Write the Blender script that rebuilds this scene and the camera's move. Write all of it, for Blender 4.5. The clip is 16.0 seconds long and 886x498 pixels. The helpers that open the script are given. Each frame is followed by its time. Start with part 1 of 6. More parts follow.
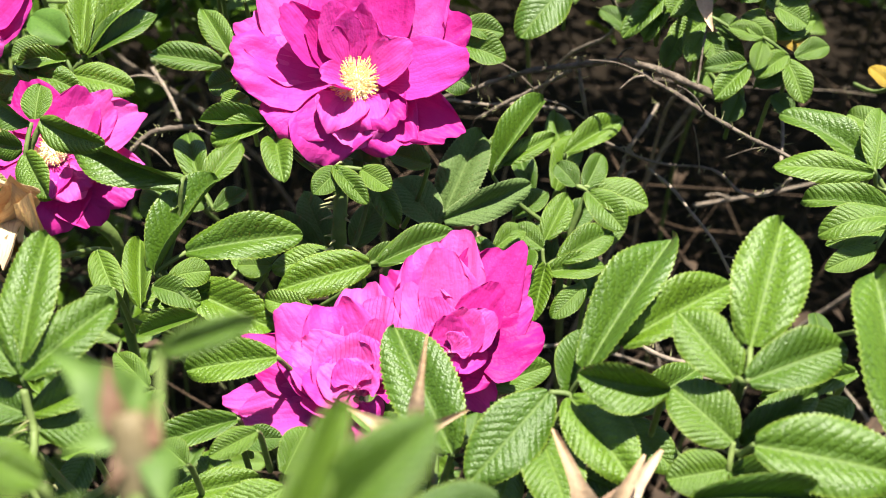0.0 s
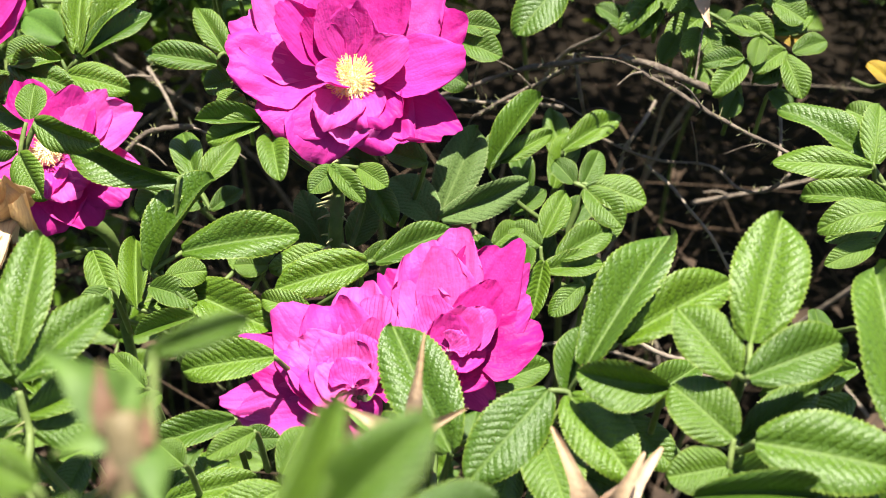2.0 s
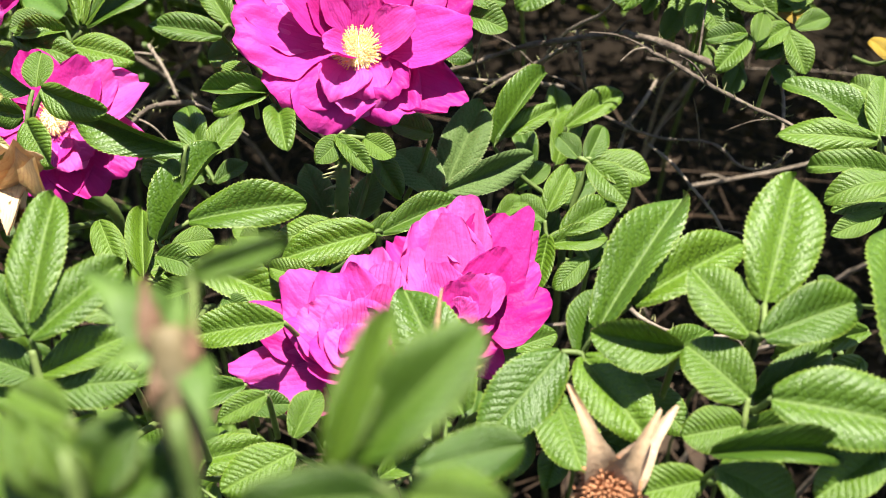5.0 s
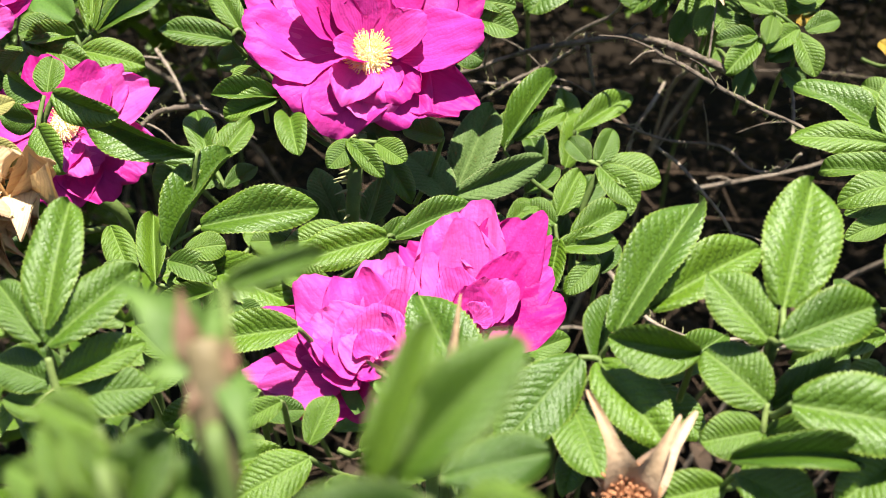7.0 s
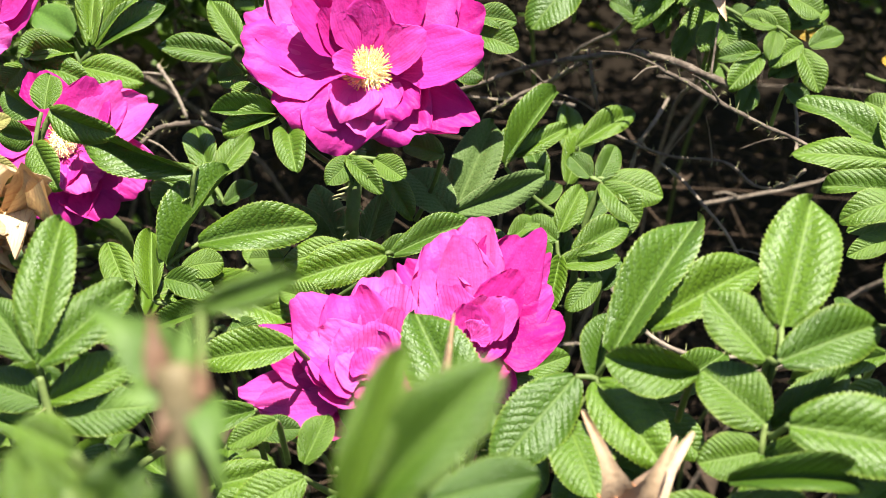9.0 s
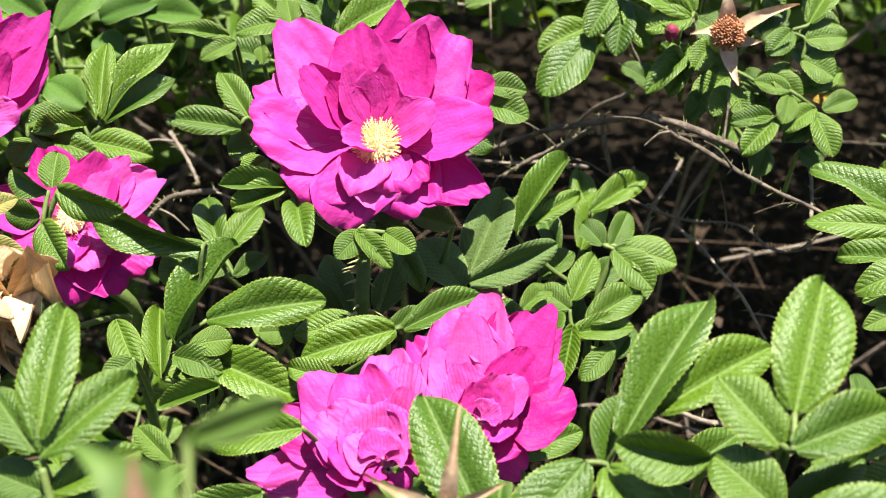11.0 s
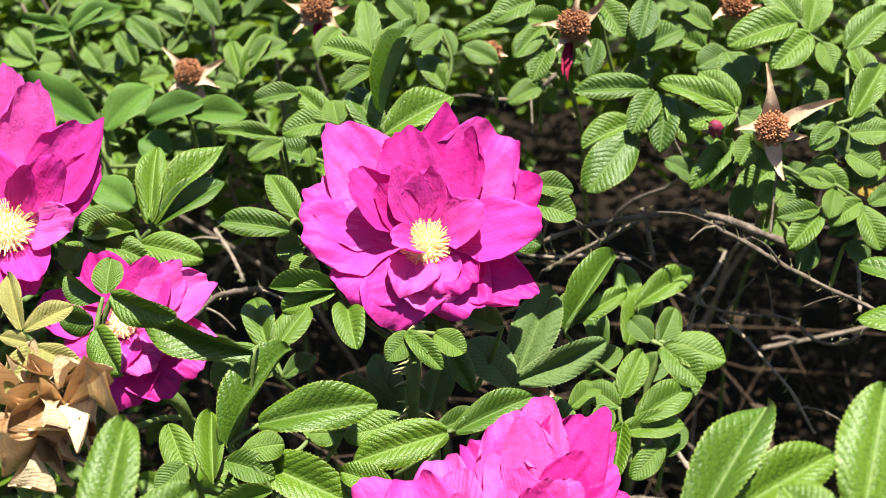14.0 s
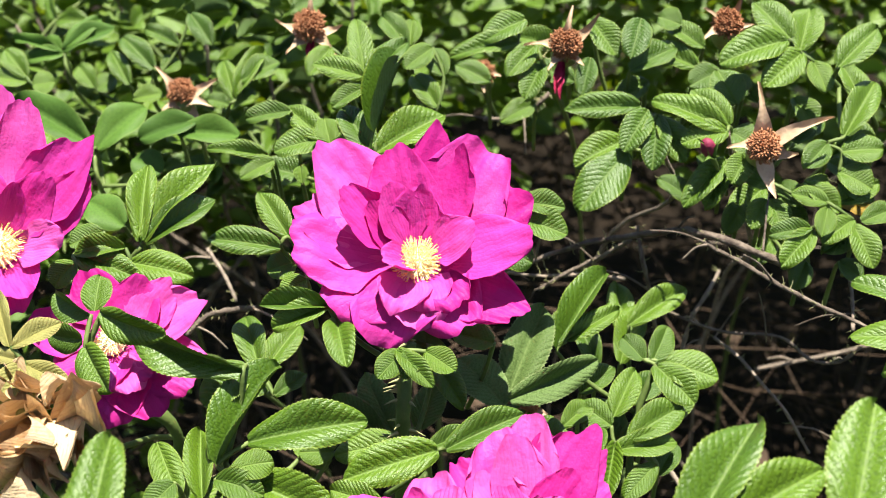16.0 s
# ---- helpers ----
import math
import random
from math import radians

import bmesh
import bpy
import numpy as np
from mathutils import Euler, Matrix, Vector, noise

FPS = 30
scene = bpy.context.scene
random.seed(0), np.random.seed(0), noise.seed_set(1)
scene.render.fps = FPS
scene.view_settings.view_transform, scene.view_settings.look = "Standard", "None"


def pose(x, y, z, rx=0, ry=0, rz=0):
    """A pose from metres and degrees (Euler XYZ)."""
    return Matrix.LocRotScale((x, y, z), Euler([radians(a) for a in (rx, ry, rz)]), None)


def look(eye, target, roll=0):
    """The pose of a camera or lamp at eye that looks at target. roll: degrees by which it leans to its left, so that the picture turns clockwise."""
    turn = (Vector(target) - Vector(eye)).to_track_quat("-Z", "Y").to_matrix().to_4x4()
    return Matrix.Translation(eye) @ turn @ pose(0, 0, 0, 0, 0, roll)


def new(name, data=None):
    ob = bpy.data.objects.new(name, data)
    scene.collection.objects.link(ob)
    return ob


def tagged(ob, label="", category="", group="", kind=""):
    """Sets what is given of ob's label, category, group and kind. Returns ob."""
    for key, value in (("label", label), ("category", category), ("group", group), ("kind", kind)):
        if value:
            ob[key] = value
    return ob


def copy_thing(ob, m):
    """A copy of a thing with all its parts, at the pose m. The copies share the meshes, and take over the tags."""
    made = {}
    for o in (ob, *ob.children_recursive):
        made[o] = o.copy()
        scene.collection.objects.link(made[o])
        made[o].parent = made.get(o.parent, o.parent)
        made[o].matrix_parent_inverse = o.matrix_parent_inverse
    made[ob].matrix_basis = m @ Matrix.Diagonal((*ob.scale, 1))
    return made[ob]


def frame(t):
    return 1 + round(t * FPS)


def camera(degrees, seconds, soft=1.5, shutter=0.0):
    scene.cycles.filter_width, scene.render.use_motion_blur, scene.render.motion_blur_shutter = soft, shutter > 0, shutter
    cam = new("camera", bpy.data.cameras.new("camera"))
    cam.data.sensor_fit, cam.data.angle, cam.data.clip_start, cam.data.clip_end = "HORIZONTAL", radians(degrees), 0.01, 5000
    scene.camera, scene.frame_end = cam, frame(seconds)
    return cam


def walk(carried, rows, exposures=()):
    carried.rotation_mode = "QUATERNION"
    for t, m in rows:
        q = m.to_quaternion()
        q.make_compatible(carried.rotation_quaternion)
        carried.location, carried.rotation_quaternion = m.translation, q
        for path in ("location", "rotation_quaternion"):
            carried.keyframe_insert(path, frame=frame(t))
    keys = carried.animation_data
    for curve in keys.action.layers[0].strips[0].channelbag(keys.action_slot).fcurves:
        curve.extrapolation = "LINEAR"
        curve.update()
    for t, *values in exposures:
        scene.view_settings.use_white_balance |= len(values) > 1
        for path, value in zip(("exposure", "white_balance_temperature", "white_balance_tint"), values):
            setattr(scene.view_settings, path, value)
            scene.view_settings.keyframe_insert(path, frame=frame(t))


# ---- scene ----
# ---------------------------------------------------------------- camera
cam = camera(35.0, 16.0, soft=0.8)
cam.data.dof.use_dof = True
cam.data.dof.focus_distance = 0.465
cam.data.dof.aperture_fstop = 22.0
walk(cam, [
    (0.0, look((0.00000, 0.00000, 1.15000), (0.00000, 0.40958, 0.86321), 0.000)),
    (0.5, look((0.00040, 0.00123, 1.15058), (0.00043, 0.41005, 0.86270), -0.138)),
    (1.0, look((0.00000, 0.00254, 1.15041), (0.00055, 0.41134, 0.86252), -0.201)),
    (1.5, look((-0.00224, 0.00205, 1.14761), (0.00053, 0.41219, 0.86164), -0.096)),
    (2.0, look((0.00025, 0.00163, 1.14830), (0.00085, 0.41111, 0.86138), -0.318)),
    (2.5, look((-0.00094, 0.00140, 1.14852), (0.00135, 0.41061, 0.86122), -0.186)),
    (3.0, look((-0.00277, -0.00014, 1.14605), (0.00129, 0.41005, 0.86017), -0.060)),
    (3.5, look((-0.00434, -0.00149, 1.14389), (0.00063, 0.40881, 0.85820), 0.004)),
    (4.0, look((-0.00369, -0.00310, 1.14337), (0.00026, 0.40652, 0.85667), -0.007)),
    (4.5, look((-0.00417, -0.00253, 1.14233), (-0.00031, 0.40639, 0.85463), 0.000)),
    (5.0, look((-0.00666, -0.00347, 1.14006), (-0.00134, 0.40577, 0.85283), 0.091)),
    (7.5, look((-0.01118, -0.00118, 1.14020), (-0.00563, 0.40851, 0.85362), -0.064)),
    (8.0, look((-0.01013, -0.00066, 1.13932), (-0.00565, 0.40954, 0.85346), -0.122)),
    (10.5, look((-0.00386, 0.00750, 1.14134), (-0.00719, 0.42562, 0.86719), -0.998)),
    (11.0, look((-0.00341, 0.01040, 1.14594), (-0.00881, 0.43106, 0.87572), -1.326)),
    (11.5, look((-0.00570, 0.01192, 1.14950), (-0.01155, 0.43569, 0.88421), -1.555)),
    (12.0, look((-0.00634, 0.01268, 1.14987), (-0.01473, 0.44007, 0.89051), -1.859)),
    (12.5, look((-0.00725, 0.01408, 1.15123), (-0.01830, 0.44400, 0.89620), -2.176)),
    (13.0, look((-0.00895, 0.01560, 1.15226), (-0.02140, 0.44762, 0.90086), -2.341)),
    (13.5, look((-0.01065, 0.01559, 1.15387), (-0.02392, 0.44870, 0.90439), -2.382)),
    (14.0, look((-0.01063, 0.01405, 1.15326), (-0.02540, 0.44890, 0.90691), -2.493)),
    (14.5, look((-0.01192, 0.01381, 1.15135), (-0.02583, 0.45025, 0.90778), -2.420)),
    (15.0, look((-0.01274, 0.01367, 1.15097), (-0.02526, 0.45118, 0.90926), -2.332)),
    (15.5, look((-0.00968, 0.01360, 1.15013), (-0.02359, 0.45195, 0.91002), -2.407)),
    (16.0, look((-0.00786, 0.01401, 1.15054), (-0.02207, 0.45304, 0.91170), -2.487)),
])

# ---------------------------------------------------------------- light
SUN = Vector((0.12, -0.04, 0.99)).normalized()
world = bpy.data.worlds.new("sky")
scene.world = world
world.use_nodes = True
wn = world.node_tree.nodes
sky = wn.new("ShaderNodeTexSky")
sky.sky_type = 'NISHITA'
sky.sun_disc = False
sky.sun_elevation = math.asin(SUN.z)
sky.sun_rotation = math.atan2(SUN.x, SUN.y)
world.node_tree.links.new(sky.outputs[0], wn["Background"].inputs[0])
wn["Background"].inputs[1].default_value = 0.05
sun_data = bpy.data.lights.new("sun", 'SUN')
sun_data.energy = 5.0
sun_data.angle = radians(0.53)
sun_data.color = (1.0, 0.95, 0.84)
sun = new("sun", sun_data)
sun.matrix_world = look(SUN * 5, (0, 0, 0))
scene.view_settings.exposure = 1.61


# ---------------------------------------------------------------- materials
class Nodes:
    """A short way to write node graphs."""

    def __init__(self, name):
        self.mat = bpy.data.materials.new(name)
        self.mat.use_nodes = True
        self.tree = self.mat.node_tree
        self.bsdf = self.tree.nodes["Principled BSDF"]
        self.out = self.tree.nodes["Material Output"]

    def add(self, kind, *values, **settings):
        node = self.tree.nodes.new("ShaderNode" + kind)
        for key, value in settings.items():
            setattr(node, key, value)
        for slot, value in enumerate(values):
            if value is not None:
                self.put(node.inputs[slot], value)
        return node

    def put(self, slot, value):
        if isinstance(value, bpy.types.NodeSocket):
            self.tree.links.new(value, slot)
        else:
            slot.default_value = value

    def math(self, op, a, b=0.0):
        return self.add("Math", a, b, operation=op).outputs[0]

    def mix(self, f, a, b, blend='MIX'):
        node = self.add("Mix", data_type='RGBA', blend_type=blend)
        self.put(node.inputs[0], f)
        for slot, value in ((6, a), (7, b)):
            self.put(node.inputs[slot], value if isinstance(value, bpy.types.NodeSocket) else (*value, 1.0))
        return node.outputs[2]

    def ramp(self, f, lo, hi):
        return self.add("MapRange", f, lo, hi, interpolation_type='SMOOTHSTEP').outputs[0]

    def noise(self, vec, scale, detail=3.0, rough=0.55):
        node = self.add("TexNoise")
        self.put(node.inputs["Vector"], vec)
        node.inputs["Scale"].default_value = scale
        node.inputs["Detail"].default_value = detail
        node.inputs["Roughness"].default_value = rough
        return node.outputs[0]

    def bump(self, height, strength, distance):
        node = self.add("Bump")
        node.inputs["Strength"].default_value = strength
        node.inputs["Distance"].default_value = distance
        self.put(node.inputs["Height"], height)
        return node.outputs[0]

    def leafy(self, colour, through_colour, share, normal=None):
        """Mixes in light that shines through a thin blade."""
        self.put(self.bsdf.inputs["Base Color"], colour)
        glow = self.add("BsdfTranslucent")
        self.put(glow.inputs[0], through_colour)
        if normal is not None:
            self.put(self.bsdf.inputs["Normal"], normal)
            self.put(glow.inputs[1], normal)
        mixer = self.add("MixShader", share)
        self.put(mixer.inputs[1], self.bsdf.outputs[0])
        self.put(mixer.inputs[2], glow.outputs[0])
        self.put(self.out.inputs[0], mixer.outputs[0])


def leaf_material(name, dark, light, glow, rough, veins, pairs=12.0, share=0.28, gloss=0.5, relief=0.75):
    """A leaf blade: sunken side veins, quilted skin between them with crease shade painted in, a paler toothed rim."""
    m = Nodes(name)
    uv = m.add("UVMap", uv_map="uv").outputs[0]
    split = m.add("SeparateXYZ", uv)
    u = m.math('ABSOLUTE', m.math('SUBTRACT', split.outputs[0], 0.5))
    v = split.outputs[1]
    drift = m.noise(uv, 4.0, 2.0)
    phase = m.math('SUBTRACT', m.math('MULTIPLY', v, pairs), m.math('ADD', m.math('MULTIPLY', u, 6.5), m.math('MULTIPLY', drift, 0.8)))
    stripe = m.math('ABSOLUTE', m.math('SINE', m.math('MULTIPLY', phase, math.pi)))
    side = m.math('SUBTRACT', 1.0, m.ramp(stripe, 0.0, 0.22))
    rib = m.math('SUBTRACT', 1.0, m.ramp(u, 0.012, 0.034))
    vein = m.math('MAXIMUM', m.math('MULTIPLY', side, 0.14), m.math('MULTIPLY', rib, 0.25))
    stretch = m.add("Mapping", uv)
    stretch.inputs["Scale"].default_value = (1.0, 1.7, 1.0)
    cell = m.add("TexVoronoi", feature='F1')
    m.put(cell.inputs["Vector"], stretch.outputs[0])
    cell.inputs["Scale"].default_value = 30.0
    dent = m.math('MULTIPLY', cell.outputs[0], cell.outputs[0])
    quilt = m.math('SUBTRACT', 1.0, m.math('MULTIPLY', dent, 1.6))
    info = m.add("ObjectInfo").outputs["Random"]
    place = m.add("NewGeometry").outputs["Position"]
    island = m.add("NewGeometry").outputs["Random Per Island"]
    mottle = m.noise(place, 60.0, 4.0)
    broad = m.noise(place, 9.0, 2.0)
    tone = m.math('ADD', m.math('MULTIPLY', m.math('FRACT', m.math('ADD', info, island)), 0.55), m.math('MULTIPLY', m.math('ADD', mottle, broad), 0.30))
    colour = m.mix(m.ramp(tone, 0.1, 0.85), dark, light)
    colour = m.mix(m.math('MULTIPLY', vein, veins), colour, (light[0] * 1.9 + 0.02, light[1] * 1.5 + 0.02, light[2] * 1.9 + 0.01))
    # painted crease shade: colour darkened in the dents between the quilted cells
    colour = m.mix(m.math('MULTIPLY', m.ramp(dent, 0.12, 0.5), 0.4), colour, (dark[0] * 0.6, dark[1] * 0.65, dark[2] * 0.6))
    edge = m.add("SeparateXYZ", m.add("UVMap", uv_map="rim").outputs[0])
    rim = m.ramp(m.math('ABSOLUTE', edge.outputs[0]), 0.90, 1.0)
    colour = m.mix(m.math('MULTIPLY', rim, 0.55), colour, (light[0] * 2.0 + 0.03, light[1] * 1.5 + 0.03, light[2] * 2.0 + 0.02))
    specks = m.ramp(m.noise(place, 420.0, 2.0), 0.68, 0.78)
    colour = m.mix(m.math('MULTIPLY', specks, 0.18), colour, (0.16, 0.17, 0.05))
    height = m.math('ADD', m.math('MULTIPLY', quilt, 0.20), m.math('MULTIPLY', m.math('MULTIPLY', stripe, m.math('ADD', 0.35, mottle)), 0.34))
    height = m.math('MULTIPLY', height, m.ramp(u, 0.0, 0.05))
    height = m.math('ADD', height, m.math('MULTIPLY', m.noise(place, 900.0, 2.0), 0.10))
    normal = m.bump(height, relief, 0.0009)
    m.put(m.bsdf.inputs["Roughness"], m.math('ADD', m.math('SUBTRACT', rough + 0.16, m.math('MULTIPLY', m.ramp(u, 0.01, 0.10), 0.22)), m.math('MULTIPLY', mottle, 0.14)))
    m.bsdf.inputs["Specular IOR Level"].default_value = gloss
    m.leafy(colour, m.mix(0.5, colour, glow), share, normal)
    return m.mat


def petal_material(name, deep, pale, claw, share=0.50, dry=0.0, veins=0.16):
    m = Nodes(name)
    uv = m.add("UVMap", uv_map="uv").outputs[0]
    split = m.add("SeparateXYZ", uv)
    u = m.math('SUBTRACT', split.outputs[0], 0.5)
    v = split.outputs[1]
    place = m.add("NewGeometry").outputs["Position"]
    # veins fan out from the claw to the rim
    fan = m.math('ADD', m.math('MULTIPLY', u, 46.0), m.math('MULTIPLY', m.noise(place, 90.0, 3.0), 9.0))
    stripe = m.math('ABSOLUTE', m.math('SINE', fan))
    info = m.add("ObjectInfo").outputs["Random"]
    tone = m.math('ADD', m.math('MULTIPLY', m.noise(place, 45.0, 4.0), 0.8), m.math('MULTIPLY', info, 0.35))
    colour = m.mix(m.ramp(tone, 0.25, 0.85), deep, pale)
    colour = m.mix(m.math('MULTIPLY', m.math('SUBTRACT', 1.0, m.ramp(stripe, 0.0, 0.45)), veins + dry * 0.4), colour, (deep[0] * 0.8, deep[1] * 0.4, deep[2] * 0.62))
    foot = m.math('SUBTRACT', 1.0, m.ramp(m.math('ADD', v, m.math('MULTIPLY', m.math('ABSOLUTE', u), 0.35)), 0.02, 0.15))
    colour = m.mix(foot, colour, claw)
    rim = m.ramp(v, 0.95, 1.0)
    colour = m.mix(m.math('MULTIPLY', rim, 0.25), colour, (deep[0] * 0.75, deep[1] * 0.6, deep[2] * 0.7))
    height = m.math('ADD', m.math('MULTIPLY', m.noise(place, 110.0, 4.0, 0.6), 1.0), m.math('MULTIPLY', stripe, 0.05))
    height = m.math('ADD', height, m.math('MULTIPLY', m.noise(place, 320.0, 3.0, 0.6), 0.22))
    normal = m.bump(height, 0.60 + 0.3 * dry, 0.0017)
    m.bsdf.inputs["Roughness"].default_value = 0.55
    m.bsdf.inputs["Specular IOR Level"].default_value = 0.25
    m.leafy(colour, m.mix(0.35, colour, pale), share, normal)
    return m.mat


def plain_material(name, dark, light, rough, scale, relief=0.0006, fine=600.0, gloss=0.3):
    m = Nodes(name)
    place = m.add("NewGeometry").outputs["Position"]
    tone = m.math('ADD', m.math('MULTIPLY', m.noise(place, scale, 5.0, 0.65), 0.8), m.math('MULTIPLY', m.add("ObjectInfo").outputs["Random"], 0.3))
    colour = m.mix(m.ramp(tone, 0.3, 0.85), dark, light)
    height = m.math('ADD', m.noise(place, scale * 2.2, 4.0), m.math('MULTIPLY', m.noise(place, fine, 2.0), 0.4))
    m.put(m.bsdf.inputs["Base Color"], colour)
    m.put(m.bsdf.inputs["Normal"], m.bump(height, 0.7, relief))
    m.bsdf.inputs["Roughness"].default_value = rough
    m.bsdf.inputs["Specular IOR Level"].default_value = gloss
    return m.mat


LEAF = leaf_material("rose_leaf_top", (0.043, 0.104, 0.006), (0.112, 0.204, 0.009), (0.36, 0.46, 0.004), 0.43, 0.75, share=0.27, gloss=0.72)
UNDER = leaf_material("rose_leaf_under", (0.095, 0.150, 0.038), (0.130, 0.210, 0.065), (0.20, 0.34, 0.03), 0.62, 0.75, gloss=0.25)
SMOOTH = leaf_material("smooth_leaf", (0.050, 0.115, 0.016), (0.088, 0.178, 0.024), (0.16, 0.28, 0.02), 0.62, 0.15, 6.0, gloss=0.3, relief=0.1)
YELLOW = leaf_material("yellow_leaf", (0.26, 0.17, 0.015), (0.42, 0.28, 0.022), (0.6, 0.4, 0.03), 0.5, 0.3)
KHAKI = leaf_material("wilted_leaf", (0.200, 0.200, 0.050), (0.330, 0.310, 0.090), (0.36, 0.32, 0.06), 0.6, 0.5)
PETAL = petal_material("pink_petal", (0.570, 0.014, 0.270), (0.750, 0.066, 0.450), (0.86, 0.52, 0.62))
PALE = petal_material("pale_pink_petal", (0.700, 0.048, 0.400), (0.870, 0.170, 0.600), (0.82, 0.28, 0.54))
DRY = petal_material("dry_petal", (0.480, 0.300, 0.150), (0.840, 0.680, 0.430), (0.45, 0.25, 0.10), 0.25, 0.5)
VEINED = petal_material("veined_petal", (0.700, 0.048, 0.400), (0.870, 0.170, 0.600), (0.82, 0.28, 0.54), veins=0.7)
RED = petal_material("withered_petal", (0.330, 0.010, 0.060), (0.520, 0.050, 0.130), (0.40, 0.05, 0.08), 0.2, 0.5)
STEM = plain_material("green_stem", (0.070, 0.110, 0.025), (0.160, 0.210, 0.060), 0.55, 90.0)
BARK = plain_material("grey_bark", (0.070, 0.052, 0.040), (0.300, 0.240, 0.185), 0.85, 160.0, 0.0016)
THORN = plain_material("thorn", (0.220, 0.230, 0.090), (0.360, 0.330, 0.160), 0.5, 200.0)
SEPAL = plain_material("dry_sepal", (0.350, 0.240, 0.145), (0.590, 0.430, 0.300), 0.65, 160.0)
GREEN_SEPAL = plain_material("green_sepal", (0.055, 0.105, 0.018), (0.105, 0.175, 0.030), 0.6, 160.0)
HIP = plain_material("green_hip", (0.160, 0.210, 0.050), (0.300, 0.310, 0.090), 0.4, 90.0)
BUD = plain_material("withered_bud", (0.075, 0.062, 0.030), (0.190, 0.145, 0.075), 0.6, 120.0)
PINK_SEPAL = plain_material("pinkish_sepal", (0.095, 0.055, 0.032), (0.230, 0.125, 0.074), 0.65, 160.0)
MAROON = plain_material("maroon_bud", (0.110, 0.010, 0.030), (0.260, 0.025, 0.070), 0.6, 200.0)
PINK = plain_material("pink_cup", (0.560, 0.060, 0.250), (0.700, 0.160, 0.400), 0.6, 200.0)
RUST = plain_material("rust_stamen", (0.200, 0.075, 0.030), (0.470, 0.220, 0.110), 0.8, 300.0)
FILAMENT = plain_material("cream_filament", (0.80, 0.66, 0.30), (0.92, 0.84, 0.58), 0.6, 300.0)
ANTHER = plain_material("yellow_anther", (0.80, 0.42, 0.05), (0.95, 0.78, 0.30), 0.7, 500.0)
# soil kept near black: the thicket's deep shade is put into its colour
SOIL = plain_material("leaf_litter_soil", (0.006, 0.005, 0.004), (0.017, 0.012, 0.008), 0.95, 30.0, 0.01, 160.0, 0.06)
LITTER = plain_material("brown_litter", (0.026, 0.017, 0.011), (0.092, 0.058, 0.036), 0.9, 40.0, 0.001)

# ---------------------------------------------------------------- building helpers
PLACED = {}


def thing(name, at, label, category, group=""):
    ob = new(name)
    ob.empty_display_size = 0.01
    m = Matrix.Translation(at)
    ob.matrix_basis = m
    PLACED[ob.name] = m
    return tagged(ob, label, category, group)


def attach(name, mesh, at, parent, label=""):
    """Links a mesh as one part under a thing or a part; at is its pose in the world."""
    ob = new(name, mesh)
    ob.parent = parent
    ob.matrix_basis = PLACED[parent.name].inverted() @ at
    PLACED[ob.name] = at
    return tagged(ob, label)


def mesh_from(name, verts, faces, materials, slots=None, uvs=None, smooth=True, rims=None):
    me = bpy.data.meshes.new(name)
    me.from_pydata([tuple(v) for v in verts], [], faces)
    for m in materials:
        me.materials.append(m)
    if slots is not None:
        me.polygons.foreach_set("material_index", slots)
    if uvs is not None:
        layer = me.uv_layers.new(name="uv")
        loops = np.empty(len(me.loops), dtype=np.int32)
        me.loops.foreach_get("vertex_index", loops)
        layer.data.foreach_set("uv", np.asarray(uvs, dtype=np.float32)[loops].ravel())
        if rims is not None:
            second = me.uv_layers.new(name="rim")
            second.data.foreach_set("uv", np.asarray(rims, dtype=np.float32)[loops].ravel())
    me.polygons.foreach_set("use_smooth", [smooth] * len(me.polygons))
    me.update()
    return me


def tube_parts(points, radii, sides=7, wobble=0.0, seed=0):
    """Vertices and faces of a tapered tube along a smooth line through the points."""
    rnd = random.Random(seed)
    pts = [Vector(p) for p in points]
    line, rad = [], []
    for i in range(len(pts) - 1):
        p0, p1, p2, p3 = pts[max(i - 1, 0)], pts[i], pts[i + 1], pts[min(i + 2, len(pts) - 1)]
        for k in range(5):
            s = k / 5
            line.append(0.5 * (2 * p1 + (p2 - p0) * s + (2 * p0 - 5 * p1 + 4 * p2 - p3) * s * s + (3 * p1 - p0 - 3 * p2 + p3) * s ** 3))
            rad.append(radii[i] + (radii[i + 1] - radii[i]) * s)
    line.append(pts[-1])
    rad.append(radii[-1])
    verts, faces = [], []
    for i, p in enumerate(line):
        way = (line[min(i + 1, len(line) - 1)] - line[max(i - 1, 0)]).normalized()
        side = way.cross(Vector((0.31, 0.17, 0.93))).normalized()
        up = way.cross(side)
        for k in range(sides):
            a = 2 * math.pi * k / sides
            r = rad[i] * (1 + wobble * rnd.uniform(-1, 1))
            verts.append(p + (side * math.cos(a) + up * math.sin(a)) * r)
    n = len(line)
    for i in range(n - 1):
        for k in range(sides):
            j = (k + 1) % sides
            faces.append((i * sides + k, i * sides + j, (i + 1) * sides + j, (i + 1) * sides + k))
    faces.append(tuple(range(sides - 1, -1, -1)))
    faces.append(tuple((n - 1) * sides + k for k in range(sides)))
    return verts, faces, line


def tube(name, points, radii, material, parent, label="", sides=7, wobble=0.0, seed=0):
    base = Vector(points[0])
    verts, faces, _ = tube_parts([Vector(p) - base for p in points], radii, sides, wobble, seed)
    return attach(name, mesh_from(name, verts, faces, [material]), Matrix.Translation(base), parent, label)


BLADES = {}


